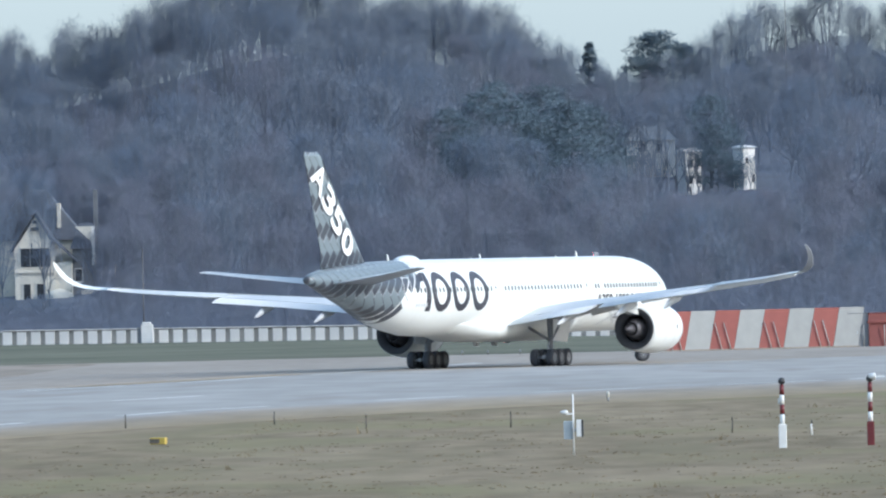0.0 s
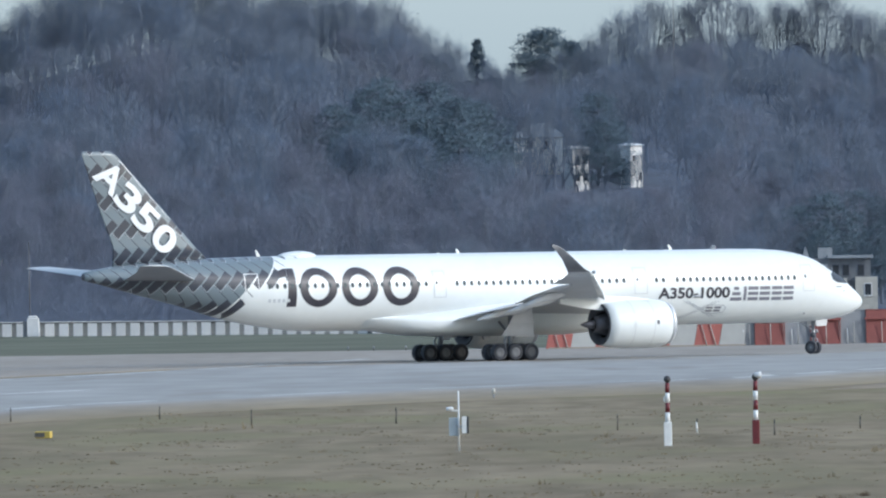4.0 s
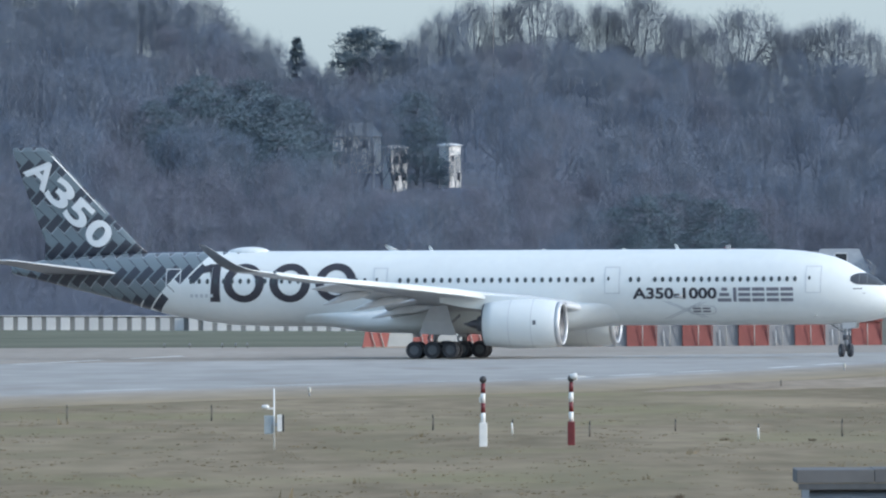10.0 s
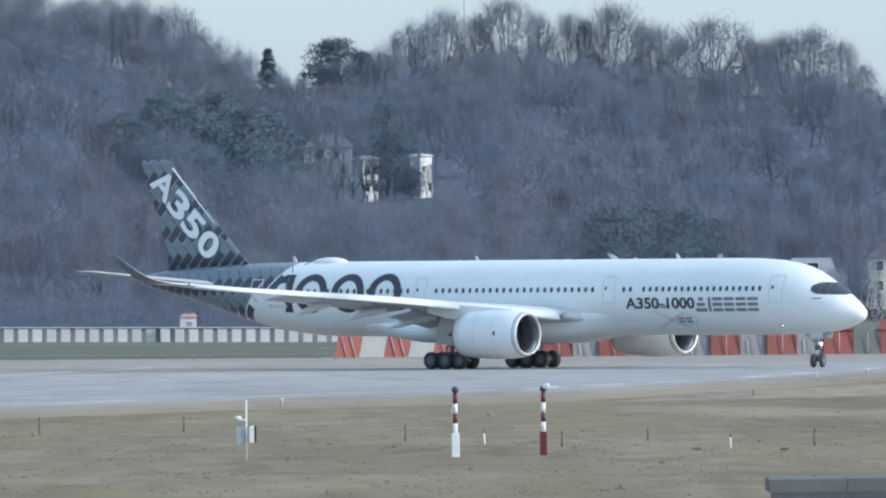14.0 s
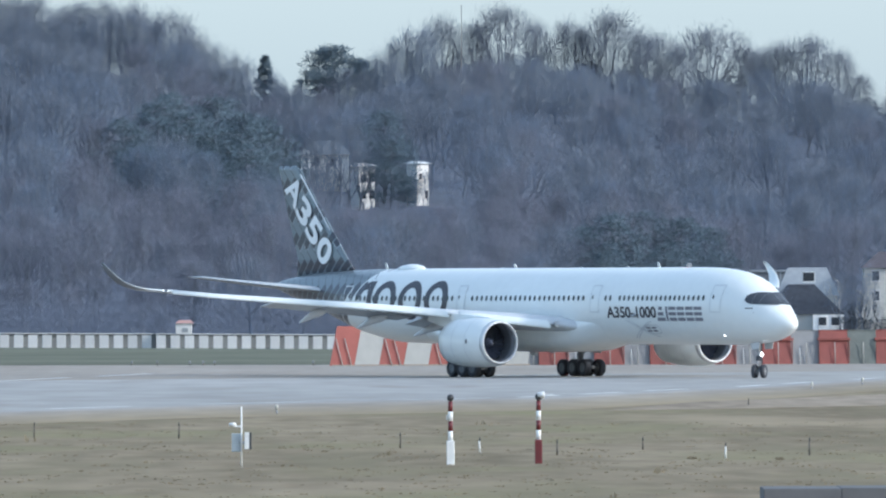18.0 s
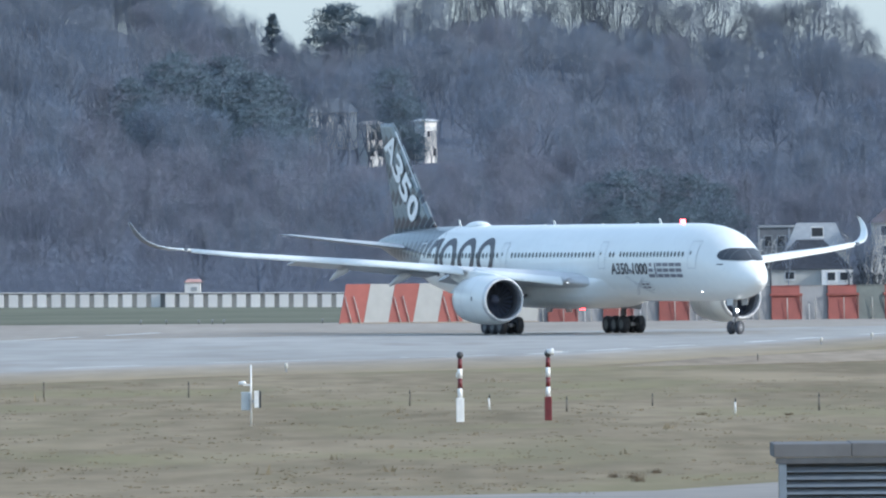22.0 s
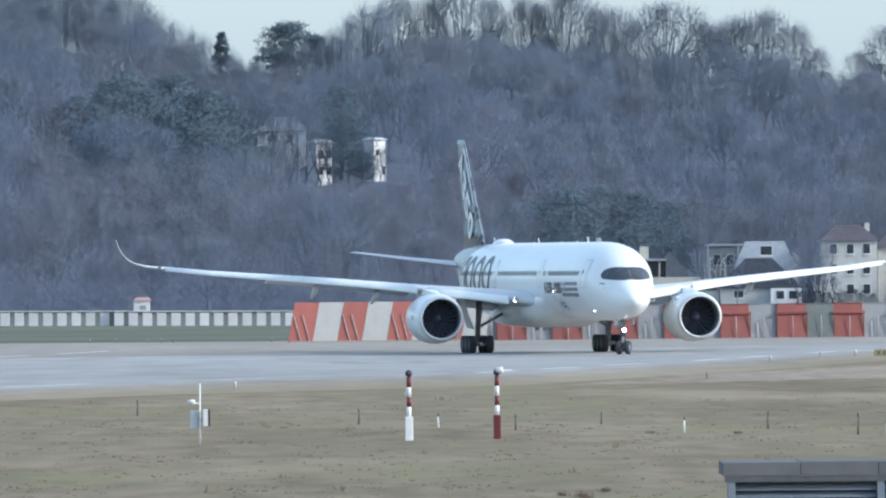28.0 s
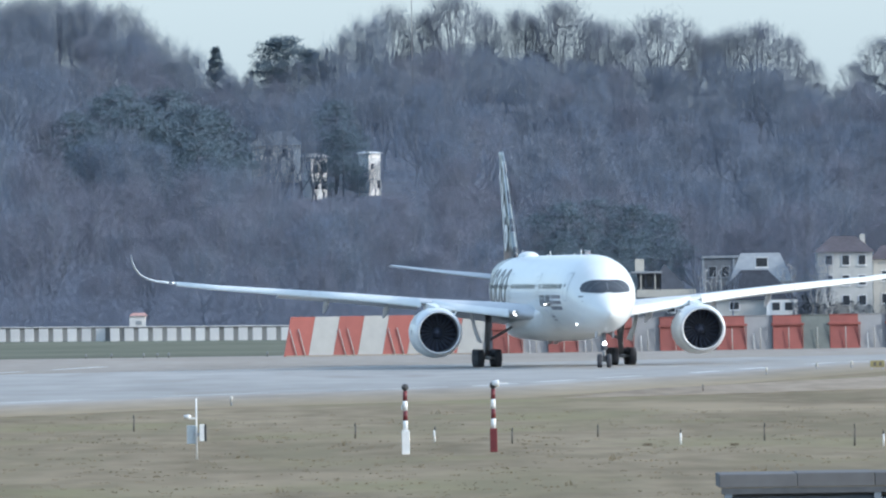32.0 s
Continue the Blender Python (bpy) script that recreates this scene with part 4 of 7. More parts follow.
def main_gear(side):
    leg = tube("main_gear", (0, 0, 0.75), (0.25, -side * 0.15, 4.2), 0.20, 0.26, GEARMETAL, aircraft, "six-wheeled main landing gear")
    leg.matrix_basis = pose(0, side * 5.33, 0)
    tube("side_brace", (0.1, -side * 0.05, 2.0), (0.3, -side * 2.2, 3.2), 0.11, 0.11, GEARMETAL, leg)
    tube("drag_brace", (0.1, 0, 1.7), (2.1, 0, 3.5), 0.10, 0.10, GEARMETAL, leg)
    tube("torque_link", (-0.25, 0, 0.85), (-0.55, 0, 1.6), 0.07, 0.07, GEARMETAL, leg)
    tube("torque_link", (-0.55, 0, 1.6), (-0.15, 0, 2.2), 0.07, 0.07, GEARMETAL, leg)
    box("bogie_beam", -1.75, 1.75, -0.15, 0.15, 0.55, 0.85, GEARMETAL, leg, bevel=0.05)
    vs = [(-1.15, 0.55, 2.0), (1.95, 0.55, 1.85), (1.6, 0.95, 3.0), (1.35, 1.25, 4.3), (-0.1, 1.25, 4.2), (-0.65, 0.95, 3.0)]
    vs = [(x, side * y, z) for x, y, z in vs] + [(x, side * (y + 0.07), z) for x, y, z in vs]
    mesh_part("gear_door", vs, [(0, 1, 2, 5), (5, 2, 3, 4), (6, 11, 8, 7), (11, 10, 9, 8), (0, 6, 7, 1), (1, 7, 8, 2), (2, 8, 9, 3), (3, 9, 10, 4), (4, 10, 11, 5), (5, 11, 6, 0)], UNDERGREY, leg, "pale grey gear door")
    for x in (-1.48, 0.0, 1.48):
        tube("axle", (x, -0.85, 0.68), (x, 0.85, 0.68), 0.09, 0.09, GEARMETAL, leg)
    for x in (-1.48, 0.0, 1.48):
        for y in (-0.70, 0.70):
            wheel("wheel", leg, x, y, 0.68, 0.69, 0.58)


for side in (1, -1):
    main_gear(side)

NOSE_LEG = pose(32.61, 0, 0)
nose_gear = tube("nose_gear", (0, 0, 0.5), (0, 0, 2.9), 0.12, 0.16, GEARMETAL, aircraft, "twin-wheeled steerable nose landing gear")
nose_gear.matrix_basis = NOSE_LEG
tube("axle", (0, -0.5, 0.53), (0, 0.5, 0.53), 0.08, 0.08, GEARMETAL, nose_gear)
tube("steering_collar", (0, 0, 1.35), (0, 0, 1.75), 0.24, 0.24, GEARDARK, nose_gear)
tube("torque_link", (0.1, 0, 0.75), (0.42, 0, 1.1), 0.05, 0.05, GEARMETAL, nose_gear)
tube("torque_link", (0.42, 0, 1.1), (0.12, 0, 1.45), 0.05, 0.05, GEARMETAL, nose_gear)
for y in (-0.36, 0.36):
    wheel("nose_wheel", nose_gear, 0, y, 0.53, 0.53, 0.36)
lamp("taxi_lamp", "lit taxi lamp", Vector((32.93, 0, 1.86)), 0.15, 0.06)
lamp("turnoff_lamp", "lit turn-off lamp", skin(30.5, 3.35, 0.01) + Vector((0.05, 0, 0)), 0.06, 0.03)
lamp("fuselage_lamp", "lit fuselage lamp", skin(19.3, 4.9, 0.08), 0.085, 0.55)
for s in (-1, 1):
    vs = [(x, s * (0.62 + o), z) for o in (0, 0.05) for x, z in ((32.4, 2.75), (33.6, 2.8), (33.5, 2.3), (32.5, 2.25))]
    mesh_part("nose_gear_door", vs, [(0, 1, 2, 3), (7, 6, 5, 4), (0, 4, 5, 1), (1, 5, 6, 2), (2, 6, 7, 3), (3, 7, 4, 0)], UNDERGREY, aircraft, "pale nose gear door")
tube("drag_brace", (32.61, 0, 1.9), (31.2, 0, 2.75), 0.07, 0.07, GEARMETAL, aircraft)


# ---- striped barrier, white wall and airfield furniture ----
def barrier_panel(red):
    bar = thing("barrier_panel", "red leaning blast barrier panel with pale ribs" if red else "off-white leaning blast barrier panel, plain faced", "barrier", "striped barrier")
    w, mat = 2.62, REDPANEL if red else WHITEPANEL
    # a slanting face, thick, leaning back, its sides not upright
    lo, hi = [(-w / 2 - 0.22, 0.0), (w / 2 - 0.22, 0.0)], [(-w / 2 + 0.78, 0.0), (w / 2 + 0.78, 0.0)]
    vs = [(lo[0][0], 0, 0), (lo[1][0], 0, 0), (hi[1][0], 0.9, 3.62), (hi[0][0], 0.9, 3.62)]
    vs += [(x, y + 0.16, z) for x, y, z in vs]
    mesh_part("face", vs, [(0, 1, 2, 3), (7, 6, 5, 4), (0, 4, 5, 1), (1, 5, 6, 2), (2, 6, 7, 3), (3, 7, 4, 0)], mat, bar)
    for k in range(2 if red else 0):
        x0 = -0.75 + k * 0.95
        a, b = Vector((x0 + 0.58, -0.10, 0.0)), Vector((x0 - 0.02, 0.50, 2.5))
        tube("rib", a, b, 0.055, 0.045, WHITEPANEL if red else SEAM, bar, n=6)
    box("foot", -w / 2, w / 2, -0.12, 1.2, 0.0, 0.12, SHOULDER, bar)
    tube("back_stay", (0, 1.9, 0.0), (0, 1.0, 3.3), 0.06, 0.06, GEARMETAL, bar, n=6)
    return bar


def straight_panel(kind):
    label = {"red": "dull red upright barrier panel with a pale pipe", "pale": "grey-white upright barrier panel with thin pipes", "green": "dark grey-green upright barrier panel between red ones"}[kind]
    bar = thing("barrier_panel", label, "barrier", "striped barrier")
    w, mat, red = 3.0, {"red": REDDULL, "pale": GREYPANEL, "green": GREENPANEL}[kind], kind == "red"
    tall = 3.0
    vs = [(-w / 2, 0, 0), (w / 2, 0, 0), (w / 2, 0.5, tall), (-w / 2, 0.5, tall)]
    vs += [(x, y + 0.16, z) for x, y, z in vs]
    mesh_part("face", vs, [(0, 1, 2, 3), (7, 6, 5, 4), (0, 4, 5, 1), (1, 5, 6, 2), (2, 6, 7, 3), (3, 7, 4, 0)], mat, bar)
    tube("pipe", (0.05, -0.12, 0), (0.05, -0.02, 1.95), 0.05, 0.05, WHITEPANEL, bar, n=6)
    if red:
        box("rail", -w / 2 - 0.22, w / 2 + 0.22, 0.10, 0.30, 2.12, 2.34, mat, bar, "red cross rail", bevel=0.02)
        for x in (-w / 2 - 0.1, w / 2 + 0.02):
            box("side_post", x, x + 0.09, 0.0, 0.12, 0.0, 2.12, mat, bar)
    elif kind == "pale":
        tube("pipe", (-0.62, -0.12, 0), (-0.62, 0.06, 1.4), 0.04, 0.04, SEAM, bar, n=6)
    box("cap", -w / 2, w / 2, 0.42, 0.78, tall, tall + 0.06, mat, bar)
    tube("back_stay", (0, 1.7, 0.0), (0, 0.7, tall - 0.25), 0.06, 0.06, GEARMETAL, bar, n=6)
    return bar


KINDS = {"lean_red": barrier_panel(True), "lean_pale": barrier_panel(False), "red": straight_panel("red"), "pale": straight_panel("pale"), "green": straight_panel("green")}
placed = {}
row = [(-6.93 + 2.250 * k, ("lean_red", "lean_pale")[k % 2]) for k in range(8)]
row += [(10.26, "pale")] + [(12.13 + 2.493 * k, "green" if k == 11 else ("red", "pale")[k % 2]) for k in range(25)]
for x, kind in row:
    near = 1240 - 0.62 * (x + 7)
    far = 1241.4 / (1 - 0.2 * x / near)
    size = far / near
    m = pose(x * size, far + (0.3 if kind == "pale" else 0.0), 0.024, 0, 0, 11.3 + random.uniform(-0.4, 0.4)) @ Matrix.Diagonal((0.867 * size, size, size, 1))
    if kind in placed:
        copy_thing(KINDS[kind], m @ Matrix.Diagonal((1 / placed[kind][0], 1 / placed[kind][1], 1 / placed[kind][1], 1)))
    else:
        placed[kind] = (0.867 * size, size)
        KINDS[kind].matrix_basis = m


def wall_unit():
    """One length of the white flood wall: a buttress, a recessed slab and the rail on top."""
    unit = thing("wall_unit", "white concrete flood wall length with a projecting buttress", "wall", "white flood wall")
    box("buttress", -0.48, 0.48, -0.55, 0.2, 0.0, 1.35, WALLWHITE, unit)
    # recessed slab and strip under the coping are coloured dark for their shade
    box("slab", 0.48, 1.15, 0.0, 0.2, 0.0, 1.35, SLABGREY, unit)
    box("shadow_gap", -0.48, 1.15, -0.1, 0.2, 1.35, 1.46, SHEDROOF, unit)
    box("coping", -0.48, 1.15, -0.6, 0.3, 1.46, 1.55, WALLWHITE, unit)
    return unit


unit, count = None, 0
a = -1340.0
while a < 60:
    turn = a / 24000
    y = 1561.0 / (1 + 1.55 * turn)
    x = turn * y
    m = pose(x, y, 0.012, 0, 0, 0) @ Matrix.Scale(y / 1561.0, 4)
    if unit is None:
        unit = wall_unit()
        unit.matrix_basis = m
    else:
        copy_thing(unit, m)
    a += 34.9 * 25.2 / 34.9


def wall_gatehouse():
    hut = thing("wall_hut", "small white hut with a faded pinkish roof behind the wall", "hut", at=(-28.0, 1609, 0))
    box("wall", -0.95, 0.95, -0.8, 1.2, 0, 2.95, WALLWHITE, hut, bevel=0.04)
    mesh_part("roof", [(-1.0, -1.0, 2.96), (1.2, -1.0, 2.96), (1.2, 1.4, 2.96), (-1.0, 1.4, 2.96), (-0.6, 0.2, 3.35), (0.85, 0.2, 3.35)], [(0, 1, 5, 4), (1, 2, 5), (2, 3, 4, 5), (3, 0, 4), (3, 2, 1, 0)], HUTROOF, hut, "low faded pinkish roof")
    box("pane", -0.2, 0.5, -0.85, -0.79, 1.9, 2.4, PALEROOF, hut)
    pillar = thing("wall_pillar", "taller pale pier in the flood wall beside a narrow dark gate", "wall", at=(-74.3, 1672, 0))
    box("pier", -0.75, 0.72, -0.9, 0.3, 0, 2.3, WALLWHITE, pillar, bevel=0.06)
    box("cap", -0.6, 0.5, -0.8, 0.2, 2.3, 2.62, WALLWHITE, pillar, bevel=0.08)
    box("gate", -1.25, -0.78, -0.75, -0.6, 0.05, 1.95, TIMBER, pillar, "dark narrow gate")


wall_gatehouse()


def striped_post(x, y, base, base_tall, base_wide, head):
    post = thing("marker_post", "red and white banded marker post with dark lamp head" if head else "red and white banded marker post on a white box", "marker post", "banded posts", at=(x, y, 0))
    box("base", -base_wide / 2, base_wide / 2, -base_wide / 2, base_wide / 2, 0, base_tall, base, post, bevel=0.02)
    z = base_tall
    bands = (WHITEPAINT, REDPAINT, WHITEPAINT, REDPAINT) if base is REDPAINT else (WHITEPAINT, REDPAINT, WHITEPAINT, REDPAINT)
    for k, mat in enumerate(bands):
        tube("band", (0, 0, z), (0, 0, z + 0.40), 0.095, 0.095, mat, post)
        z += 0.40
    tube("neck", (0, 0, z), (0, 0, z + 0.08), 0.06, 0.06, BLACKPAINT, post)
    bm = bmesh.new()
    bmesh.ops.create_uvsphere(bm, u_segments=16, v_segments=10, radius=0.145)
    bmesh.ops.translate(bm, verts=bm.verts[:], vec=(0, 0, z + 0.16))
    part("lamp_head", bm, BLACKPAINT, post, "round black lamp head", True)
    if head:
        lathe("floodlight", [(-0.2, 0.10), (0.06, 0.15), (0.09, 0.13)], WHITEPAINT, post, "white floodlight", n=16, axis="X", centre=(0.16, -0.05, z + 0.24))
        box("arm", 0.2, 0.62, -0.02, 0.02, z + 0.22, z + 0.26, WHITEPAINT, post)
    else:
        box("side_box", -0.16, -0.10, -0.1, 0.1, base_tall + 0.85, base_tall + 1.05, BLUEGREY, post)


striped_post(1.24, 553.4, WHITEPAINT, 0.98, 0.32, False)
striped_post(4.86, 556.5, REDPAINT, 0.98, 0.30, True)


def met_mast():
    mast = thing("weather_mast", "slim white instrument mast with a grey cabinet", "mast", at=(-7.22, 548.3, 0))
    tube("pole", (0, 0, 0), (0, 0, 2.45), 0.038, 0.03, WHITEPAINT, mast)
    box("cabinet", -0.40, -0.04, 0.06, 0.5, 0.62, 1.36, BLUEGREY, mast, bevel=0.02)
    box("cabinet", 0.12, 0.32, -0.1, 0.3, 0.72, 1.40, WHITEPAINT, mast, bevel=0.02)
    box("cabinet_back", 0.32, 0.40, -0.1, 0.3, 0.72, 1.40, BLACKPAINT, mast)
    box("arm", -0.32, 0.0, -0.03, 0.03, 1.62, 1.68, WHITEPAINT, mast)
    lathe("sensor", [(-0.5, 0.06), (-0.3, 0.09), (-0.2, 0.05)], WHITEPAINT, mast, n=12, axis="X", centre=(0, 0, 1.72))
    box("bracket", -0.1, 0.2, -0.02, 0.08, 0.95, 1.05, GEARMETAL, mast)


met_mast()


def stub_marker(x, y, tall, mat, cap, name, label):
    st = thing(name, label, "marker", "small airfield markers", at=(x, y, 0), turn=random.uniform(-20, 20))
    tube("stem", (0, 0, 0), (random.uniform(-0.03, 0.03), 0, tall), 0.042, 0.036, mat, st, n=8)
    tube("cap", (0, 0, tall), (0, 0, tall + 0.16), 0.034, 0.022, cap, st, n=8)


for x, y in ((2.62, 594.9), (12.9, 572.5), (20.9, 557.7)):
    stub_marker(x, y, 0.50, WHITEPAINT, BLACKPAINT, "marker_stub", "short white marker stub with a dark tip")
for x, y, tall in ((-18.6, 653.8, 0.62), (-24.3, 690, 0.5), (-11.6, 652.0, 0.62), (-31.8, 688, 0.55), (-0.9, 610.4, 0.55), (5.9, 584.0, 0.52), (16.7, 581.6, 0.6), (19.8, 560.2, 0.75), (9.9, 603.0, 0.40), (20.0, 826, 0.25)):
    stub_marker(x, y, tall, STAKE, BLACKPAINT, "marker_stake", "thin dark wooden stake in the grass")
for x, y in ((-8.2, 776), (27.4, 948), (32.3, 990), (35.3, 1003)):
    st = thing("edge_light", "small pale runway edge light on a short stem", "light fitting", "runway edge lights", at=(x, y, 0))
    tube("stem", (0, 0, 0), (0, 0, 0.22), 0.05, 0.05, GEARMETAL, st, n=8)
    lathe("lens", [(0.22, 0.09), (0.46, 0.10), (0.54, 0.05)], RENDERWALL, st, n=10, axis="Z")
board = thing("runway_sign", "yellow runway sign board with dark bars", "sign", at=(36.4, 981, 0))
box("panel", -0.52, 0.52, -0.06, 0.06, 0.18, 0.66, SIGNYELLOW, board, bevel=0.02)
for x in (-0.28, 0.12):
    box("bar", x, x + 0.2, -0.07, -0.062, 0.28, 0.56, STAKE, board)
for x in (-0.4, 0.4):
    tube("leg", (x, 0, 0), (x, 0, 0.2), 0.04, 0.04, GEARMETAL, board, n=8)
stub_marker(37.1, 979, 0.6, WHITEPAINT, WHITEPAINT, "marker_stub", "short white marker stub beside a yellow sign")
for x, y in ((-26.6, 1252), (-24.2, 1250), (-21.2, 1249), (-20.0, 1251), (-18.9, 1249), (-9.8, 1246)):
    st = thing("edge_light", "small pale runway edge light on a short stem", "light fitting", "runway edge lights", at=(x, y, 0))
    tube("stem", (0, 0, 0), (0, 0, 0.22), 0.05, 0.05, STAKE, st, n=8)
    lathe("lens", [(0.22, 0.07), (0.40, 0.08), (0.48, 0.04)], GREYPANEL, st, n=10, axis="Z")
cabinet = thing("marker_box", "low yellow marker box lying in the grass", "marker", at=(-26.8, 611.8, 0), turn=-12)
box("body", -0.36, 0.36, -0.2, 0.2, 0.05, 0.36, YELLOW, cabinet, bevel=0.03)
box("face_plate", -0.36, 0.1, -0.215, -0.203, 0.1, 0.3, STAKE, cabinet)
board = thing("taxi_sign", "small yellow taxiway board beside the runway", "sign", at=(41.3, 1012, 0))
box("panel", -0.7, 0.9, -0.06, 0.06, 0.1, 0.62, SIGNYELLOW, board, bevel=0.02)
for x in (-0.35, 0.0, 0.35):
    box("bar", x, x + 0.2, -0.075, -0.063, 0.24, 0.48, BLACKPAINT, board)
for x in (-0.5, 0.7):
    tube("leg", (x, 0, 0), (x, 0, 0.12), 0.03, 0.03, GEARMETAL, board, n=8)


def shed():
    sh = thing("louvred_shed", "low grey metal equipment shed with horizontal louvres", "shed", at=(0, 300, 0))
    box("core", 7.78, 13.6, 0.35, 3.2, 0.0, 2.42, SHEDDARK, sh)
    for k in range(4):
        x0 = 7.60 + k * 1.72
        box("roof_panel", x0, x0 + 1.715, -0.05, 3.5, 2.50, 2.80 + 0.012 * (k % 2), SHEDROOF, sh, bevel=0.015)
    box("gutter", 7.64, 14.4, -0.02, 0.05, 2.36, 2.49, SHEDDARK, sh)
    for x in (7.72, 11.02, 14.3):
        box("corner_post", x, x + 0.16, 0.0, 0.2, 0.0, 2.36, SHEDSLAT, sh)
    for bay in range(2):
        x0 = 7.88 + bay * 3.3
        for k in range(13):
            z = 2.17 - k * 0.165
            vs = [(x0, 0.06, z), (x0 + 3.12, 0.06, z), (x0 + 3.12, 0.2, z + 0.12), (x0, 0.2, z + 0.12)]
            vs += [(x, y + 0.03, zz) for x, y, zz in vs]
            mesh_part("slat", vs, [(0, 1, 2, 3), (7, 6, 5, 4), (0, 4, 5, 1), (1, 5, 6, 2), (2, 6, 7, 3), (3, 7, 4, 0)], SHEDSLAT, sh)


shed()


# ---- houses on the far bank ----
def window_set(house, x0, x1, y, z0, z1, mat=WHITEPAINT):
    opening = box("window_frame", x0 - 0.12, x1 + 0.12, y - 0.06, y + 0.05, z0 - 0.12, z1 + 0.12, mat, house)
    box("pane", x0, x1, y - 0.10, y - 0.065, z0, z1, WINDOWDARK, opening)
    box("sill", x0 - 0.2, x1 + 0.2, y - 0.2, y - 0.062, z0 - 0.2, z0 - 0.125, mat, opening)


def gable_house(name, label, at, wide, deep, tall, ridge, wall, roof, panes=(), hip=0.0, turn=0, across=False, chimney=None):
    """Walls with thickness in one block, a pitched or hipped roof with eaves, windows and a chimney."""
    h = thing(name, label, "house", "houses on the far bank", at=at, turn=turn)
    box("wall", -wide / 2, wide / 2, 0, deep, -4.0, tall, wall, h)
    e = 0.5
    if across:  # gable towards the viewer
        vs = [(-wide / 2 - e, -e, tall - 0.15), (0, -e, ridge), (wide / 2 + e, -e, tall - 0.15), (-wide / 2 - e, deep + e, tall - 0.15), (0, deep + e, ridge), (wide / 2 + e, deep + e, tall - 0.15)]
        fs = [(0, 1, 4, 3), (1, 2, 5, 4), (3, 5, 2, 0)]
        up = [(x, y, z + 0.25) for x, y, z in vs]
        mesh_part("roof", vs + up, fs + [(6, 9, 10, 7), (7, 10, 11, 8), (0, 6, 7, 1), (1, 7, 8, 2), (3, 4, 10, 9), (4, 5, 11, 10), (0, 3, 9, 6), (2, 8, 11, 5)], roof, h)
        mesh_part("gable", [(-wide / 2, 0.0, tall - 0.1), (wide / 2, 0.0, tall - 0.1), (0, 0.0, ridge - 0.3), (-wide / 2, 0.2, tall - 0.1), (wide / 2, 0.2, tall - 0.1), (0, 0.2, ridge - 0.3)], [(0, 1, 2), (5, 4, 3), (0, 2, 5, 3), (1, 4, 5, 2)], wall, h)
    else:
        vs = [(-wide / 2 - e, -e, tall), (wide / 2 + e, -e, tall), (wide / 2 + e, deep + e, tall), (-wide / 2 - e, deep + e, tall), (-wide / 2 - e + hip, deep / 2, ridge), (wide / 2 + e - hip, deep / 2, ridge)]
        fs = [(0, 1, 5, 4), (1, 2, 5), (2, 3, 4, 5), (3, 0, 4), (3, 2, 1, 0)]
        mesh_part("roof", vs, fs, roof, h)
    for x0, x1, z0, z1 in panes:
        window_set(h, x0, x1, 0.0, z0, z1)
    if chimney:
        cx, cz = chimney
        box("chimney", cx - 0.4, cx + 0.4, deep / 2 - 0.4, deep / 2 + 0.4, ridge - 1.2, cz, wall, h)
    return h


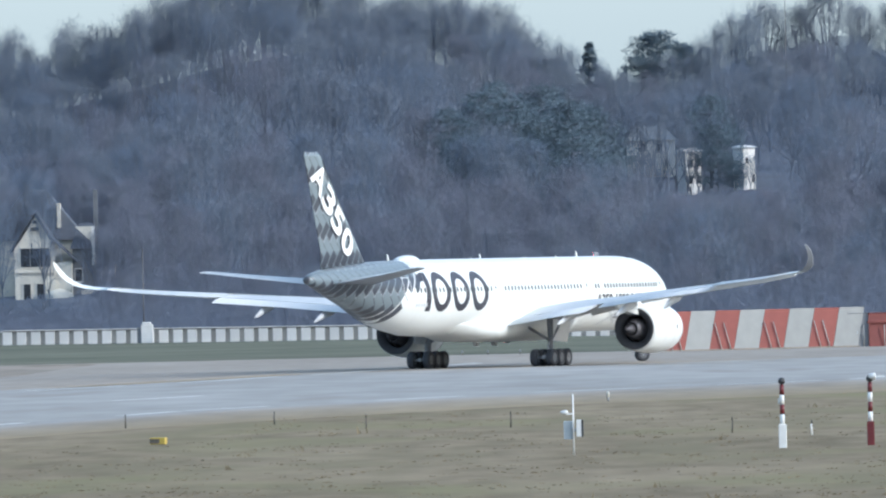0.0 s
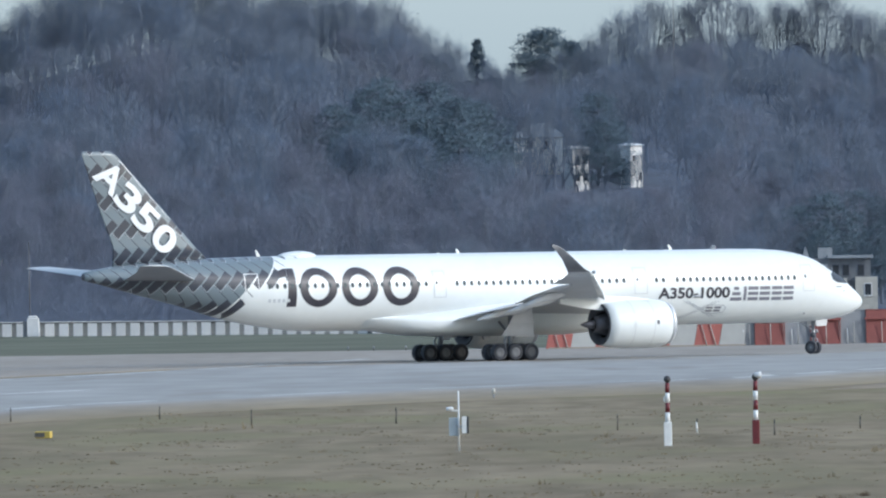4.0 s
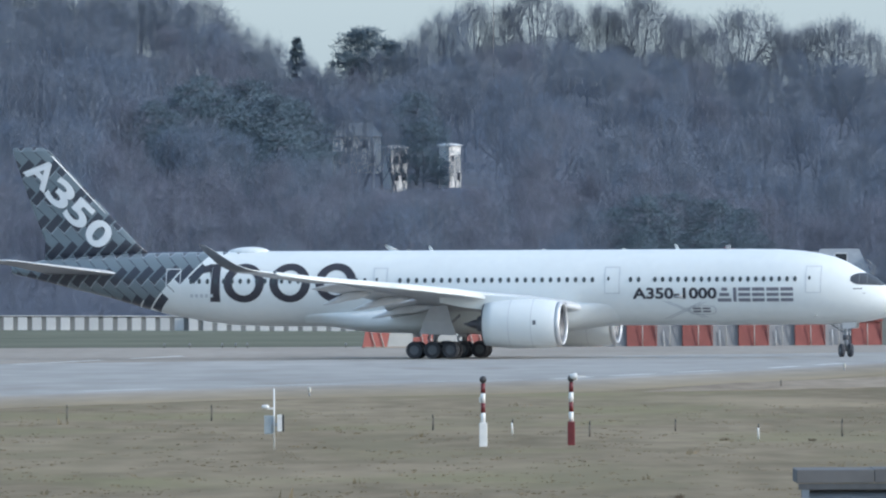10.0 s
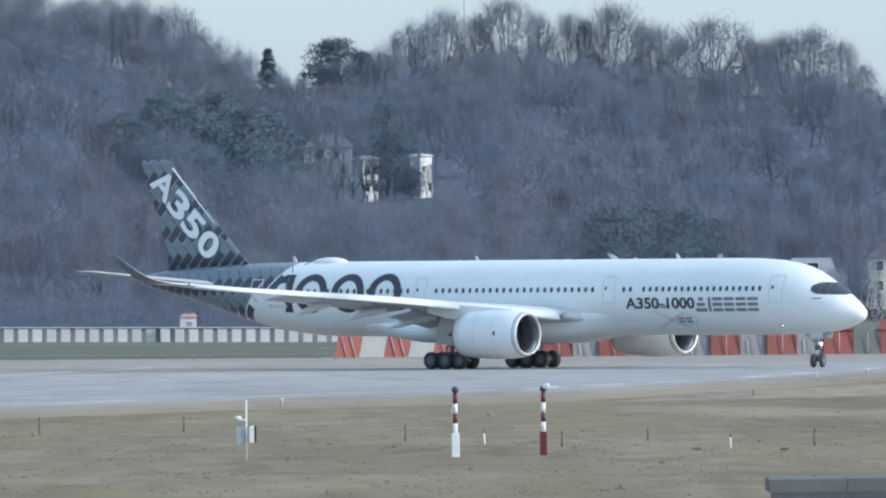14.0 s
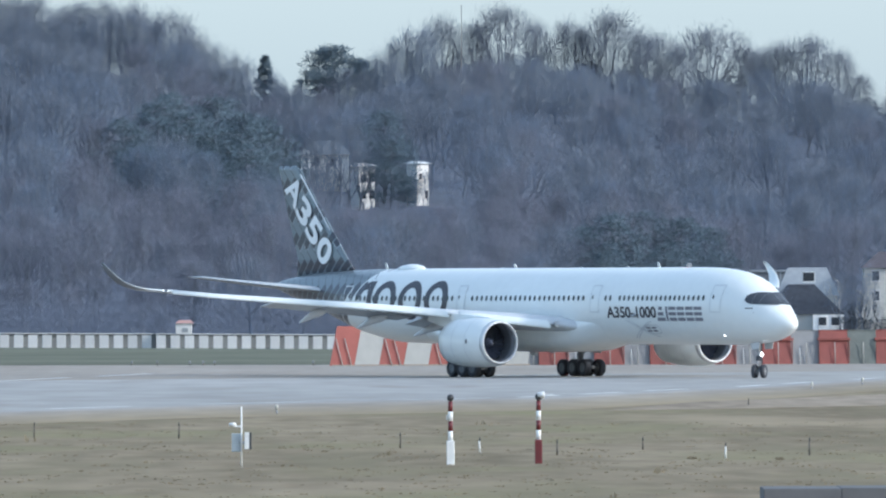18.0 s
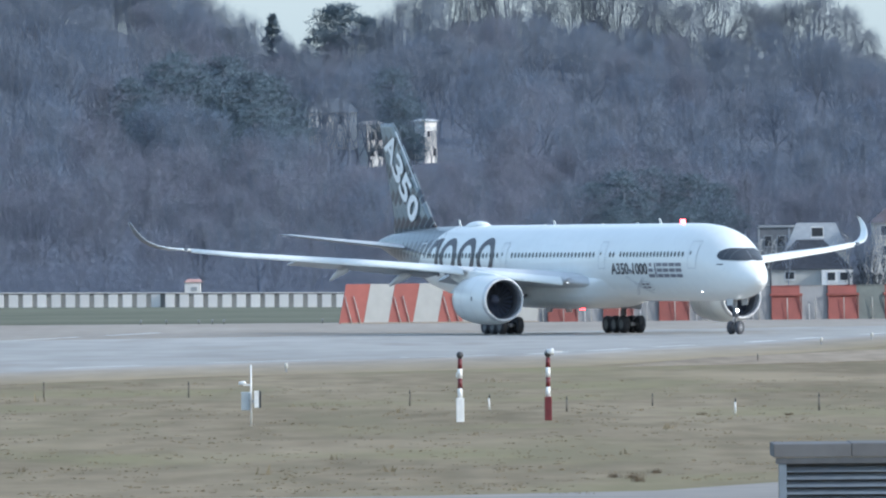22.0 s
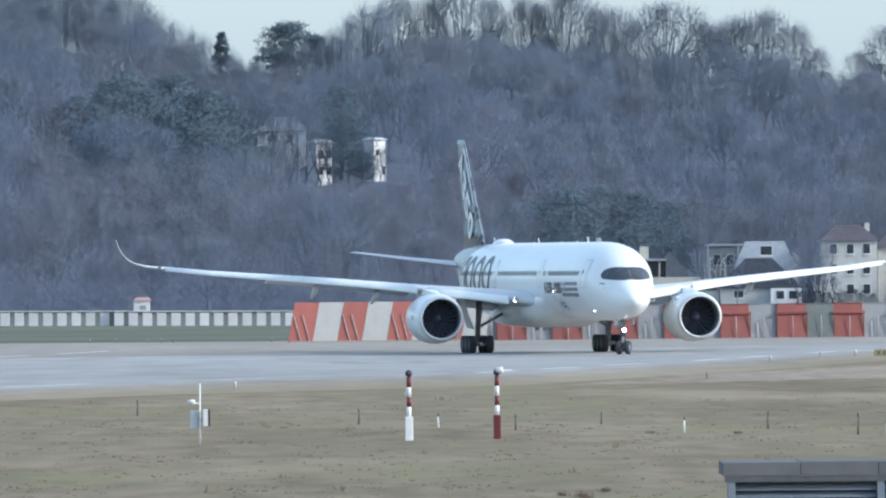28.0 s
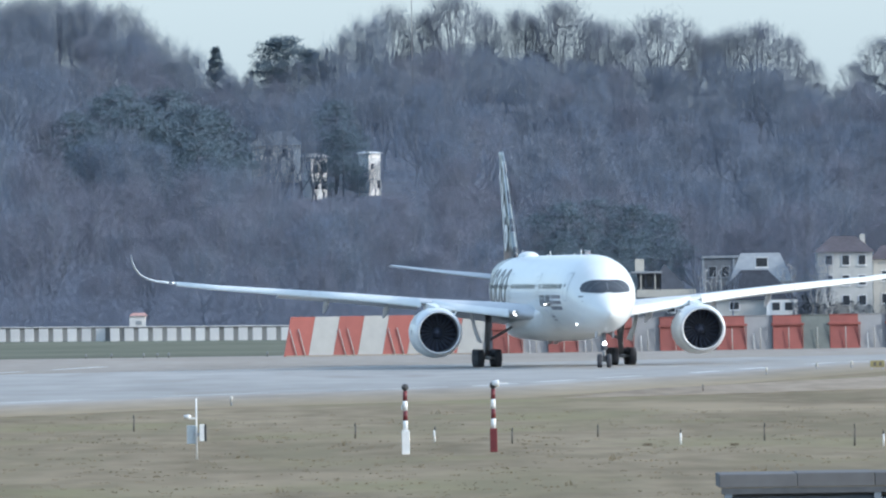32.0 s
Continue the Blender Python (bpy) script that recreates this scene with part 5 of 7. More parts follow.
# the villa with a half-timbered gable
def old_villa():
    """Front gable with a slope that runs low on one side, a bowed bay, a mansard block behind and a side wing."""
    v = thing("villa", "cream old villa with steep slate roofs and a tall gable", "house", "houses on the far bank", at=(-115.5, 2195, 0))
    outline = [(-3.3, -4), (3.3, -4), (3.3, 12.6), (2.6, 14.6), (0.2, 18.6), (-2.4, 14.7), (-3.3, 13.5)]
    front = [(x, 0, z) for x, z in outline] + [(x, 0.4, z) for x, z in outline]
    n = len(outline)
    mesh_part("gable_wall", front, [tuple(range(n)), tuple(range(2 * n - 1, n - 1, -1))] + [(k, k + n, (k + 1) % n + n, (k + 1) % n) for k in range(n)], VILLAWALL, v, "cream rendered gable")
    box("wall", -3.2, 5.9, 0.42, 9, -4.0, 11.2, VILLAWALL, v)
    for line in (((-4.0, 12.9), (-2.7, 14.9), (0.2, 19.2)), ((0.2, 19.2), (2.9, 14.8), (6.6, 11.2))):
        vs = [(x, y, z + up) for up in (0.0, 0.3) for y in (-0.45, 9.2) for x, z in line]
        mesh_part("roof", vs, [(0, 1, 4, 3), (1, 2, 5, 4), (6, 9, 10, 7), (7, 10, 11, 8), (0, 6, 7, 1), (1, 7, 8, 2), (3, 4, 10, 9), (4, 5, 11, 10), (0, 3, 9, 6), (2, 8, 11, 5)], SLATE, v)
    box("window_frame", -2.55, 2.65, -0.08, 0.02, 10.2, 13.8, VILLAWALL, v)
    for x in (-2.3, -0.72, 0.86):
        box("pane", x, x + 1.5, -0.14, -0.085, 10.5, 13.5, WINDOWDARK, v)
    window_set(v, -0.55, 0.75, 0.0, 16.3, 16.9, VILLAWALL)
    window_set(v, -0.3, 0.45, 0.0, 17.5, 18.0, VILLAWALL)
    box("string_course", -3.3, 3.35, -0.3, 0.0, 9.5, 9.9, VILLAWALL, v)
    for x, z0 in ((-1.9, 4.4), (0.25, 4.4)):
        box("window_frame", x - 0.25, x + 1.35, -0.07, 0.0, z0 - 0.3, z0 + 3.6, VILLAWALL, v)
        box("pane", x, x + 1.1, -0.12, -0.075, z0, z0 + 3.3, WINDOWDARK, v)
    lathe("bay", [(-3.0, 2.5), (5.2, 2.5), (5.9, 2.2), (6.5, 1.5), (6.9, 0.1)], VILLAWALL, v, "cream bowed bay", n=28, axis="Z", centre=(3.9, -0.5, 0))
    main = thing("villa_main", "slate mansard block of the old villa with a chimney", "house", "houses on the far bank", at=(-115.5, 2207, 0))
    box("wall", -6.5, 7.5, 0, 9, -4, 15.0, VILLAWALL, main)
    foot, neck, top = ((-7.2, 14.8), (8.0, 14.8)), ((-4.6, 20.0), (3.6, 20.0)), ((-2.4, 22.8), (1.4, 22.8))
    vs = [(x, y, z) for pair, d in ((foot, 0.0), (neck, 1.6), (top, 3.4)) for (x, z), y in zip((pair[0], pair[1], pair[1], pair[0]), (-0.6 + d, -0.6 + d, 9.6 - d, 9.6 - d))]
    mesh_part("roof", vs, [(a + k, a + (k + 1) % 4, a + 4 + (k + 1) % 4, a + 4 + k) for a in (0, 4) for k in range(4)] + [(8, 9, 10, 11), (3, 2, 1, 0)], SLATE, main, "steep slate mansard roof")
    box("dormer", 3.1, 3.7, -0.3, 2.0, 16.8, 20.8, VILLAWALL, main, "narrow white dormer cheek")
    box("roof_rail", -1.6, 0.8, 2.9, 3.1, 22.8, 23.2, PALEROOF, main)
    box("chimney", 8.9, 9.6, 3, 4, 14, 22.9, TIMBER, main, "slim weathered chimney")
    side = thing("villa_wing", "side wing of the old villa with a white gabled dormer", "house", "houses on the far bank", at=(-107.6, 2199, 0))
    # the dark timber tone stands in for shade on this wall
    box("wall", -2.0, 1.6, 0, 7, -4, 13.4, TIMBER, side, "wall given a dark colour for its shade")
    mesh_part("roof", [(-2.4, -0.5, 13.3), (1.9, -0.5, 13.3), (1.9, 7.5, 13.3), (-2.4, 7.5, 13.3), (-1.0, 3.5, 17.4), (1.3, 3.5, 17.4)], [(0, 1, 5, 4), (1, 2, 5), (2, 3, 4, 5), (3, 0, 4), (3, 2, 1, 0)], SLATE, side)
    mesh_part("dormer", [(-1.5, -0.8, 16.9), (1.2, -0.8, 16.9), (1.2, -0.8, 14.3), (-1.5, 0.6, 16.9), (1.2, 0.6, 16.9), (1.2, 0.6, 14.3)], [(0, 2, 1), (3, 4, 5), (0, 1, 4, 3), (1, 2, 5, 4), (2, 0, 3, 5)], VILLAWALL, side, "white raked gable")
    box("corner_pilaster", 1.2, 1.65, -0.6, -0.02, 10.6, 16.9, WHITEPAINT, side, "white corner pilaster")
    box("terrace_wall", -0.6, 1.5, -1.4, -0.02, 4.0, 6.6, VILLAWALL, side, "pale terrace wall")
    window_set(side, -1.6, -0.5, 0.0, 8.0, 10.0)
    low = thing("garden_house", "small pale garden house among bare trees", "house", "houses on the far bank", at=(-103.2, 2190, 0))
    box("wall", -1.6, 1.5, 0, 4, -3, 9.0, TIMBER, low)
    box("pilaster", 0.7, 1.3, -0.1, -0.01, 7.0, 10.6, VILLAWALL, low)
    mesh_part("gable", [(-1.5, -0.2, 9.0), (0.2, -0.2, 9.0), (-0.6, -0.2, 10.2), (-1.5, 3.8, 9.0), (0.2, 3.8, 9.0), (-0.6, 3.8, 10.2)], [(0, 1, 2), (5, 4, 3), (0, 2, 5, 3), (1, 4, 5, 2), (0, 3, 4, 1)], VILLAWALL, low)


old_villa()


def terrace_house():
    """Low two-storey house with a deep balcony across its front."""
    h = thing("terrace_house", "flat-roofed two-storey house with a pale balcony", "house", "houses on the far bank", at=(30, 2150, 0))
    # wall, post, window-frame and chimney tones are muted to hold the haze
    box("wall", -4.6, 7.4, 1.6, 9, -4, 8.3, TIMBER, h)
    box("roof", 0.6, 7.8, 0.4, 9.4, 8.3, 8.75, PALEROOF, h, "pale flat roof edge")
    box("roof", -2.0, 0.55, 0.6, 9.2, 6.9, 7.35, PALEROOF, h, "lower pale roof edge")
    box("balcony", -5.0, 3.6, -0.6, 1.58, 4.35, 5.1, CREAMWALL, h, "pale balcony parapet")
    for x in (-1.5, -0.25, 1.1):
        box("post", x, x + 0.22, -0.5, -0.3, -1.0, 4.34, PALEROOF, h)
        box("post", x, x + 0.22, 0.7, 0.9, 5.1, 6.9, PALEROOF, h)
    for x in (-3.6, -2.4, 1.4, 3.0, 5.4):
        window_set(h, x, x + 0.9, 1.6, 5.6, 7.2, SLATE)
    for x in (-3.8, 2.0):
        window_set(h, x, x + 1.4, 1.6, 1.4, 3.4, SLATE)
    box("side_room", 4.9, 8.4, -0.5, 1.58, -3, 5.3, CREAMWALL, h, "pale side room")
    window_set(h, 6.4, 7.4, -0.5, 2.4, 4.2)
    box("chimney", -0.9, 1.4, 4, 5.2, 8.0, 10.0, PALEROOF, h, "broad pale chimney")
    mesh_part("gable", [(-3.6, 3, 7.4), (-1.9, 3, 7.4), (-2.9, 3, 10.3), (-3.6, 8, 7.4), (-1.9, 8, 7.4), (-2.9, 8, 10.3)], [(0, 1, 2), (5, 4, 3), (0, 2, 5, 3), (1, 4, 5, 2)], PALEROOF, h)
    box("garden_wall", 0.6, 7.0, -3.2, -2.9, -2, 0.9, CREAMWALL, h, "low garden wall")


terrace_house()
# pale houses among the trees up the slope
gable_house("hillside_house", "bright white flat-roofed house half hidden by trees", (0.6, 2425, 22), 2.6, 3, 7.2, 7.6, WHITEPAINT, WHITEPAINT, panes=((0.5, 1.2, 1.0, 2.4), (-0.9, -0.3, 4.4, 5.4)), hip=0.6, turn=38)
gable_house("hillside_house", "white house behind bare branches on the slope", (-9.4, 2432, 22), 3.2, 3, 6.8, 7.4, WHITEPAINT, WHITEPAINT, panes=((-1.2, -0.2, 1.0, 2.4), (0.5, 1.5, 1.0, 2.4), (-1.2, -0.2, 4.0, 5.4), (0.5, 1.5, 4.0, 5.4)), hip=0.6, turn=30)
gable_house("hillside_house", "pale house with a light grey roof behind bare branches", (-17.0, 2440, 28.4), 8.6, 7, 2.6, 5.2, WHITEPAINT, PALEROOF, hip=2.5, panes=((-2, -1, 0.6, 2.0), (1, 2, 0.6, 2.0)))
# the cluster at the foot of the slope
def canopy_house():
    """A modern house: a pale flat canopy on posts over a glazed room, a sloping roof beside it and a terrace."""
    h = thing("bank_house", "grey modern house with a flat canopy roof and terrace", "house", "houses on the far bank", at=(44.4, 2150, 0))
    box("wall", -3.0, 6.6, 0.02, 9, -4, 4.4, TIMBER, h)
    box("parapet", -2.6, 6.8, -0.5, 0.0, 3.3, 4.5, CREAMWALL, h, "pale terrace parapet")
    box("upper_wall", -2.4, 1.3, 3.0, 8, 4.4, 7.1, TIMBER, h)
    for x in (-2.2, -0.95, 0.3):
        window_set(h, x, x + 0.9, 3.0, 4.9, 6.8, SLATE)
    box("canopy", -3.4, 1.5, 0.5, 8.4, 7.1, 7.42, PALEROOF, h, "pale flat canopy")
    for x in (-2.0, 0.25):
        box("post", x, x + 0.2, 0.8, 1.0, 4.4, 7.1, CREAMWALL, h)
    box("chimney", -2.7, -1.3, 4.5, 5.6, 7.42, 9.4, CREAMWALL, h, "broad pale chimney")
    outline = [(1.32, 4.4), (5.0, 4.4), (5.0, 5.3), (1.9, 8.5), (1.32, 7.6)]
    n = len(outline)
    vs = [(x, y, z) for y in (1.5, 8.5) for x, z in outline]
    mesh_part("side_roof", vs, [tuple(range(n)), tuple(range(2 * n - 1, n - 1, -1))] + [(k, k + n, (k + 1) % n + n, (k + 1) % n) for k in range(n)], SLATE, h, "sloping slate side roof")
    for x in (-1.8, 2.2, 4.2):
        window_set(h, x, x + 1.2, 0.0, 0.9, 2.6)


canopy_house()
gable_house("bank_house", "white house with a pale grey half-hipped roof and dormer", (62.0, 2165, 0), 9.2, 8, 5.6, 10.1, RENDERWALL, PALEROOF, panes=((-0.8, 1.0, 7.9, 9.3),), hip=2.0)
low = gable_house("bank_house", "low house with a broad dark roof and a white bay", (60.3, 2140, 0), 12.4, 8, 2.7, 7.4, RENDERWALL, DARKROOF, panes=((-4.0, -2.6, 1.2, 2.3),), hip=4.6)
box("bay", 1.7, 6.6, -1.4, -0.02, -3.0, 2.62, WHITEPAINT, low, "white rendered bay")
for x in (2.6, 4.6):
    window_set(low, x, x + 1.2, -1.4, 0.95, 2.2)
box("side_wall", -11.0, -6.22, 0.6, 5.0, -3.0, 2.5, RENDERWALL, low, "pale low side wall")
box("side_roof", -11.3, -6.75, 0.3, 5.3, 2.5, 2.75, DARKROOF, low, "dark flat side roof")
old = thing("bank_house", "dark flat-roofed house with a white fascia and corner boards", "house", "houses on the far bank", at=(55.8, 2174, 0))
box("wall", -2.8, 2.8, 0, 8, -4, 9.4, TIMBER, old)
box("fascia", -3.0, 3.0, -0.3, 8.2, 9.4, 9.75, PALEROOF, old, "pale roof edge")
for x in (-2.95, 1.9):
    box("corner_board", x, x + 0.28, -0.12, -0.01, -1, 9.4, PALEROOF, old)
for x, z in ((-1.9, 6.4), (0.2, 6.4), (-1.9, 2.4)):
    window_set(old, x, x + 1.1, 0.0, z, z + 1.6, PALEROOF)


def pale_stems(x, y, tall, seed):
    """A bare shrub of sunlit leaning stems, each with a few crooked side shoots."""
    rnd = random.Random(seed)
    sh = thing("bare_shrub", "pale leafless shrub with crooked leaning stems", "shrub", "pale bare shrubs", at=(x, y, 0))
    for k in range(8):
        a = Vector((rnd.uniform(-1.4, 1.4), rnd.uniform(-0.5, 0.5), -0.5))
        verts, faces, p = [], [], a
        for step in range(5):
            q = p + Vector((rnd.uniform(-0.5, 0.5), rnd.uniform(-0.2, 0.2), tall / 5 * rnd.uniform(0.8, 1.15)))
            limb(verts, faces, p, q, 0.13 - 0.018 * step, 0.11 - 0.018 * step)
            if step > 0:
                limb(verts, faces, q, q + Vector((rnd.uniform(-1.0, 1.0), 0, rnd.uniform(0.2, 0.9))), 0.06, 0.03, 4)
            p = q
        mesh_part("stem", verts, faces, PALEBARK, sh, smooth=True)


gable_house("bank_house", "tall white three-storey house with a dark hipped roof", (75.2, 2160, 0), 8.8, 9, 10.0, 12.6, RENDERWALL, TILEROOF,
            panes=tuple((x, x + 1.1, z, z + 1.5) for z in (1.6, 4.8, 8.0) for x in (-3.1, -0.4, 2.2)), hip=3.0, chimney=(3.0, 12.9))
gable_house("bank_house", "white cube-like house with framed windows", (83.4, 2168, 0), 6.8, 8, 8.8, 11.0, RENDERWALL, TILEROOF, panes=tuple((x, x + 1.0, z, z + 1.5) for z in (1.8, 5.4) for x in (-2.0, 0.8)), hip=2.0)
gable_house("bank_house", "grey dark-roofed building seen over the runway", (94.5, 2155, 0), 9.0, 8, 6.6, 9.8, CREAMWALL, SLATE, panes=((-2, -1, 3.0, 4.4), (1, 2, 3.0, 4.4)), hip=2.4)

for x, y, z, tall in ((-89.8, 2010, 0, 12.6), (8.1, 2590, 40, 21.5), (52.5, 2080, 0, 6.5)):
    pole = thing("tall_pole", "slim dark pole standing above the trees", "pole", "tall poles", at=(x, y, z if y < 2060 else hill(x, y)))
    top = tall if y < 2060 else (61.0 - hill(x, y) if z > 30 else tall)
    tube("shaft", (0, 0, -0.5), (0, 0, top), 0.12, 0.06, SHEDROOF, pole, n=8)


# ---- trees ----
def limb(verts, faces, a, b, r0, r1, n=5):
    d = (b - a)
    q = d.to_track_quat("Z", "Y")
    base = len(verts)
    for p, r in ((a, r0), (b, r1)):
        for k in range(n):
            w = 2 * math.pi * k / n
            verts.append(p + q @ Vector((math.cos(w) * r, math.sin(w) * r, 0)))
    faces += [(base + k, base + (k + 1) % n, base + n + (k + 1) % n, base + n + k) for k in range(n)]


def bough(verts, faces, a, b, r, rnd, n=4):
    """A limb that leaves outwards and bends up towards its end; returns points along it."""
    d = b - a
    mid = a + d * 0.5 + Vector((d.x, d.y, -0.35 * d.z)) * 0.22 + Vector((rnd.gauss(0, 1), rnd.gauss(0, 1), 0)) * d.length * 0.05
    pts = [a * (1 - t) ** 2 + mid * 2 * t * (1 - t) + b * t * t for t in (0, 0.3, 0.6, 1.0)]
    for i in range(3):
        limb(verts, faces, pts[i], pts[i + 1], r * (1 - 0.26 * i), r * (0.74 - 0.26 * i) + 0.01, n)
    return pts


def slivers(points, rnd, spread, long, wide):
    """Fine twigs: thin tapering slivers about the points (place, way), each with its own lean."""
    tv, tf = [], []
    for p, w in points:
        way = (w + Vector((rnd.gauss(0, spread), rnd.gauss(0, spread), rnd.gauss(0.2, spread)))).normalized()
        flat = way.cross(Vector((rnd.gauss(0, 1), rnd.gauss(0, 1), rnd.gauss(0, 1)))).normalized() * rnd.uniform(*wide)
        b = len(tv)
        tv += [p - flat, p + flat, p + way * rnd.uniform(*long)]
        tf.append((b, b + 1, b + 2))
    return tv, tf


def bare_tree(seed, tall, wide, twigs, mat, label, bole=0.32, shell=0.5, stout=1.0, limbs=9):
    """A leafless broad-leaved tree: a bole, limbs that fan out to a domed crown, forks on them, and a haze of twigs, thickest towards the crown's rim."""
    rnd = random.Random(seed)
    tree = thing("bare_tree", label, "tree", "trees on the hillside")
    verts, faces, ends = [], [], []
    half, low = wide / 2, tall * bole
    lobes = [(rnd.uniform(0, 2 * math.pi), rnd.uniform(0.82, 1.08)) for _ in range(5)]

    def rim(turn, rise, share=1.0):
        """A point of the crown: rise 0 at its skirt, 1 at its crest."""
        bump = min(lobes, key=lambda q: abs(math.sin((turn - q[0]) / 2)))[1]
        out = half * bump * math.cos(rise * math.pi / 2) ** 0.55 * share
        return Vector((out * math.cos(turn), out * math.sin(turn), low + (tall - low) * (0.25 + 0.75 * math.sin(rise * math.pi / 2) * bump ** 0.5) * (0.35 + 0.65 * share)))

    fork = Vector((rnd.gauss(0, 0.2), rnd.gauss(0, 0.2), low))
    r = tall * 0.0165 * stout
    limb(verts, faces, Vector((0, 0, -0.6)), fork * 0.5, r * 1.25, r * 1.05, 7)
    limb(verts, faces, fork * 0.5, fork, r * 1.05, r * 0.9, 7)
    for k in range(limbs):
        turn, rise = 2 * math.pi * k / limbs + rnd.uniform(-0.3, 0.3), (0.25, 0.62, 0.9)[k % 3] + rnd.uniform(-0.1, 0.1)
        pts = bough(verts, faces, fork + Vector((0, 0, rnd.uniform(-0.12, 0.1) * tall)), rim(turn, rise), r * 0.5, rnd)
        ends.append((pts[3], (pts[3] - pts[2]).normalized()))
        for j in range(5):
            a = pts[1].lerp(pts[3], rnd.uniform(0.05, 0.85))
            e = rim(turn + rnd.gauss(0, 0.38), min(0.98, max(0.02, rise + rnd.gauss(0, 0.25))), rnd.uniform(0.8, 1.0))
            sub = bough(verts, faces, a, e, r * 0.22, rnd, 3)
            ends += [(sub[2], (sub[2] - sub[1]).normalized()), (sub[3], (sub[3] - sub[2]).normalized())]
            for _ in range(3):
                f = e + Vector((rnd.gauss(0, 1), rnd.gauss(0, 1), rnd.gauss(0.3, 0.7))) * tall * 0.055
                c = sub[1].lerp(sub[3], rnd.uniform(0.3, 0.9))
                limb(verts, faces, c, f, r * 0.10, r * 0.04, 3)
                ends.append((f, (f - c).normalized()))
    mesh_part("trunk", verts, faces, BARK, tree, "", True)
    points = []
    for i in range(twigs):
        if rnd.random() < shell:
            p, w = ends[rnd.randrange(len(ends))]
            p = p + Vector((rnd.gauss(0, 1), rnd.gauss(0, 1), rnd.gauss(-0.2, 0.8))) * tall * 0.045
        else:
            p = rim(rnd.uniform(0, 2 * math.pi), rnd.random(), rnd.random() ** 0.45)
            p = p + Vector((rnd.gauss(0, 1), rnd.gauss(0, 1), rnd.gauss(0, 1))) * tall * 0.03
            w = (p - fork).normalized()
        points.append((p, w))
    tv, tf = slivers(points, rnd, 0.45, (0.045 * tall, 0.10 * tall), (0.014, 0.030))
    mesh_part("crown", tv, tf, mat, tree)
    return tree


def evergreen(seed, tall, wide, label, shape):
    """A pine or spruce: trunk, boughs, and sprays of needles with gaps between them."""
    rnd = random.Random(seed)
    tree = thing("evergreen_tree", label, "tree", "trees on the hillside")
    verts, faces, points = [], [], []
    limb(verts, faces, Vector((0, 0, -0.6)), Vector((0.2, 0, tall * 0.92)), tall * 0.02, tall * 0.006, 7)
    for i in range(190):
        t, w = rnd.random(), rnd.uniform(0, 2 * math.pi)
        if shape == "cone":
            z = tall * (0.16 + 0.82 * t)
            reach = wide / 2 * (1.0 - t) ** 0.75 * (0.45 + 0.55 * rnd.random())
            size = (0.5, 0.5, 0.28)
        elif shape == "umbrella":  # flat tiers of needles on top of a bare bole
            tier = rnd.choice((0.60, 0.68, 0.75, 0.82, 0.88, 0.93))
            z = tall * (tier + rnd.uniform(-0.05, 0.05))
            reach = wide / 2 * min(1.0, 1.62 * math.sqrt(1.005 - tier)) * math.sqrt(rnd.random())
            size = (1.05, 1.05, 0.62)
        elif shape == "bush":
            z = tall * (0.05 + 0.9 * t)
            reach = wide / 2 * math.sqrt(1.05 - t ** 2) * math.sqrt(rnd.random())
            size = (1.4, 1.4, 1.2)
        else:
            z = tall * (0.22 + 0.76 * t)
            reach = wide / 2 * math.sqrt(max(0.03, 1 - (2 * t - 0.75) ** 2 / 1.6)) * math.sqrt(rnd.random())
            size = (1.25, 1.25, 0.9)
        c = Vector((reach * math.cos(w), reach * math.sin(w), z))
        if i % 4 == 0:
            limb(verts, faces, Vector((0.1, 0, z - 0.12 * reach)), c, 0.10, 0.03, 4)
        for _ in range(30):
            d = Vector((rnd.gauss(0, 1), rnd.gauss(0, 1), rnd.gauss(0, 0.7))).normalized()
            points.append((c + Vector((d.x * size[0], d.y * size[1], d.z * size[2])) * rnd.uniform(0.1, 1.0) * tall / 16, d))
    tv, tf = slivers(points, rnd, 0.3, (0.02 * tall, 0.045 * tall), (0.05, 0.10))
    mesh_part("trunk", verts, faces, BARK, tree)
    mesh_part("crown", tv, tf, SHRUB if shape == "bush" else NEEDLE, tree)
    return tree


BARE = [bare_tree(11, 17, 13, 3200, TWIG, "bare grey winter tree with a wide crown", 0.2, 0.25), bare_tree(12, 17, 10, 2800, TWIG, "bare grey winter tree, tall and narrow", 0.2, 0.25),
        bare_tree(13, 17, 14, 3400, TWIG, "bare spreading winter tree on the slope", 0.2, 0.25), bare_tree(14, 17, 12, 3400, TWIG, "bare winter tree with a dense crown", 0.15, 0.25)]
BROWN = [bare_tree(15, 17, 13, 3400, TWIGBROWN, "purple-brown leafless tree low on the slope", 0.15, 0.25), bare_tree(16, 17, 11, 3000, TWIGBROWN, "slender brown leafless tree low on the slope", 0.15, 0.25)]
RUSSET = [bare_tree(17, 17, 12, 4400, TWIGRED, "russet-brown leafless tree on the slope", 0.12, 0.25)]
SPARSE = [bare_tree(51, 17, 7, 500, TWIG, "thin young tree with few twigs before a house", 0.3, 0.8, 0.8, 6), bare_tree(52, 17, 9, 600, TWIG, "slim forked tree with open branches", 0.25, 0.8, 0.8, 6)]
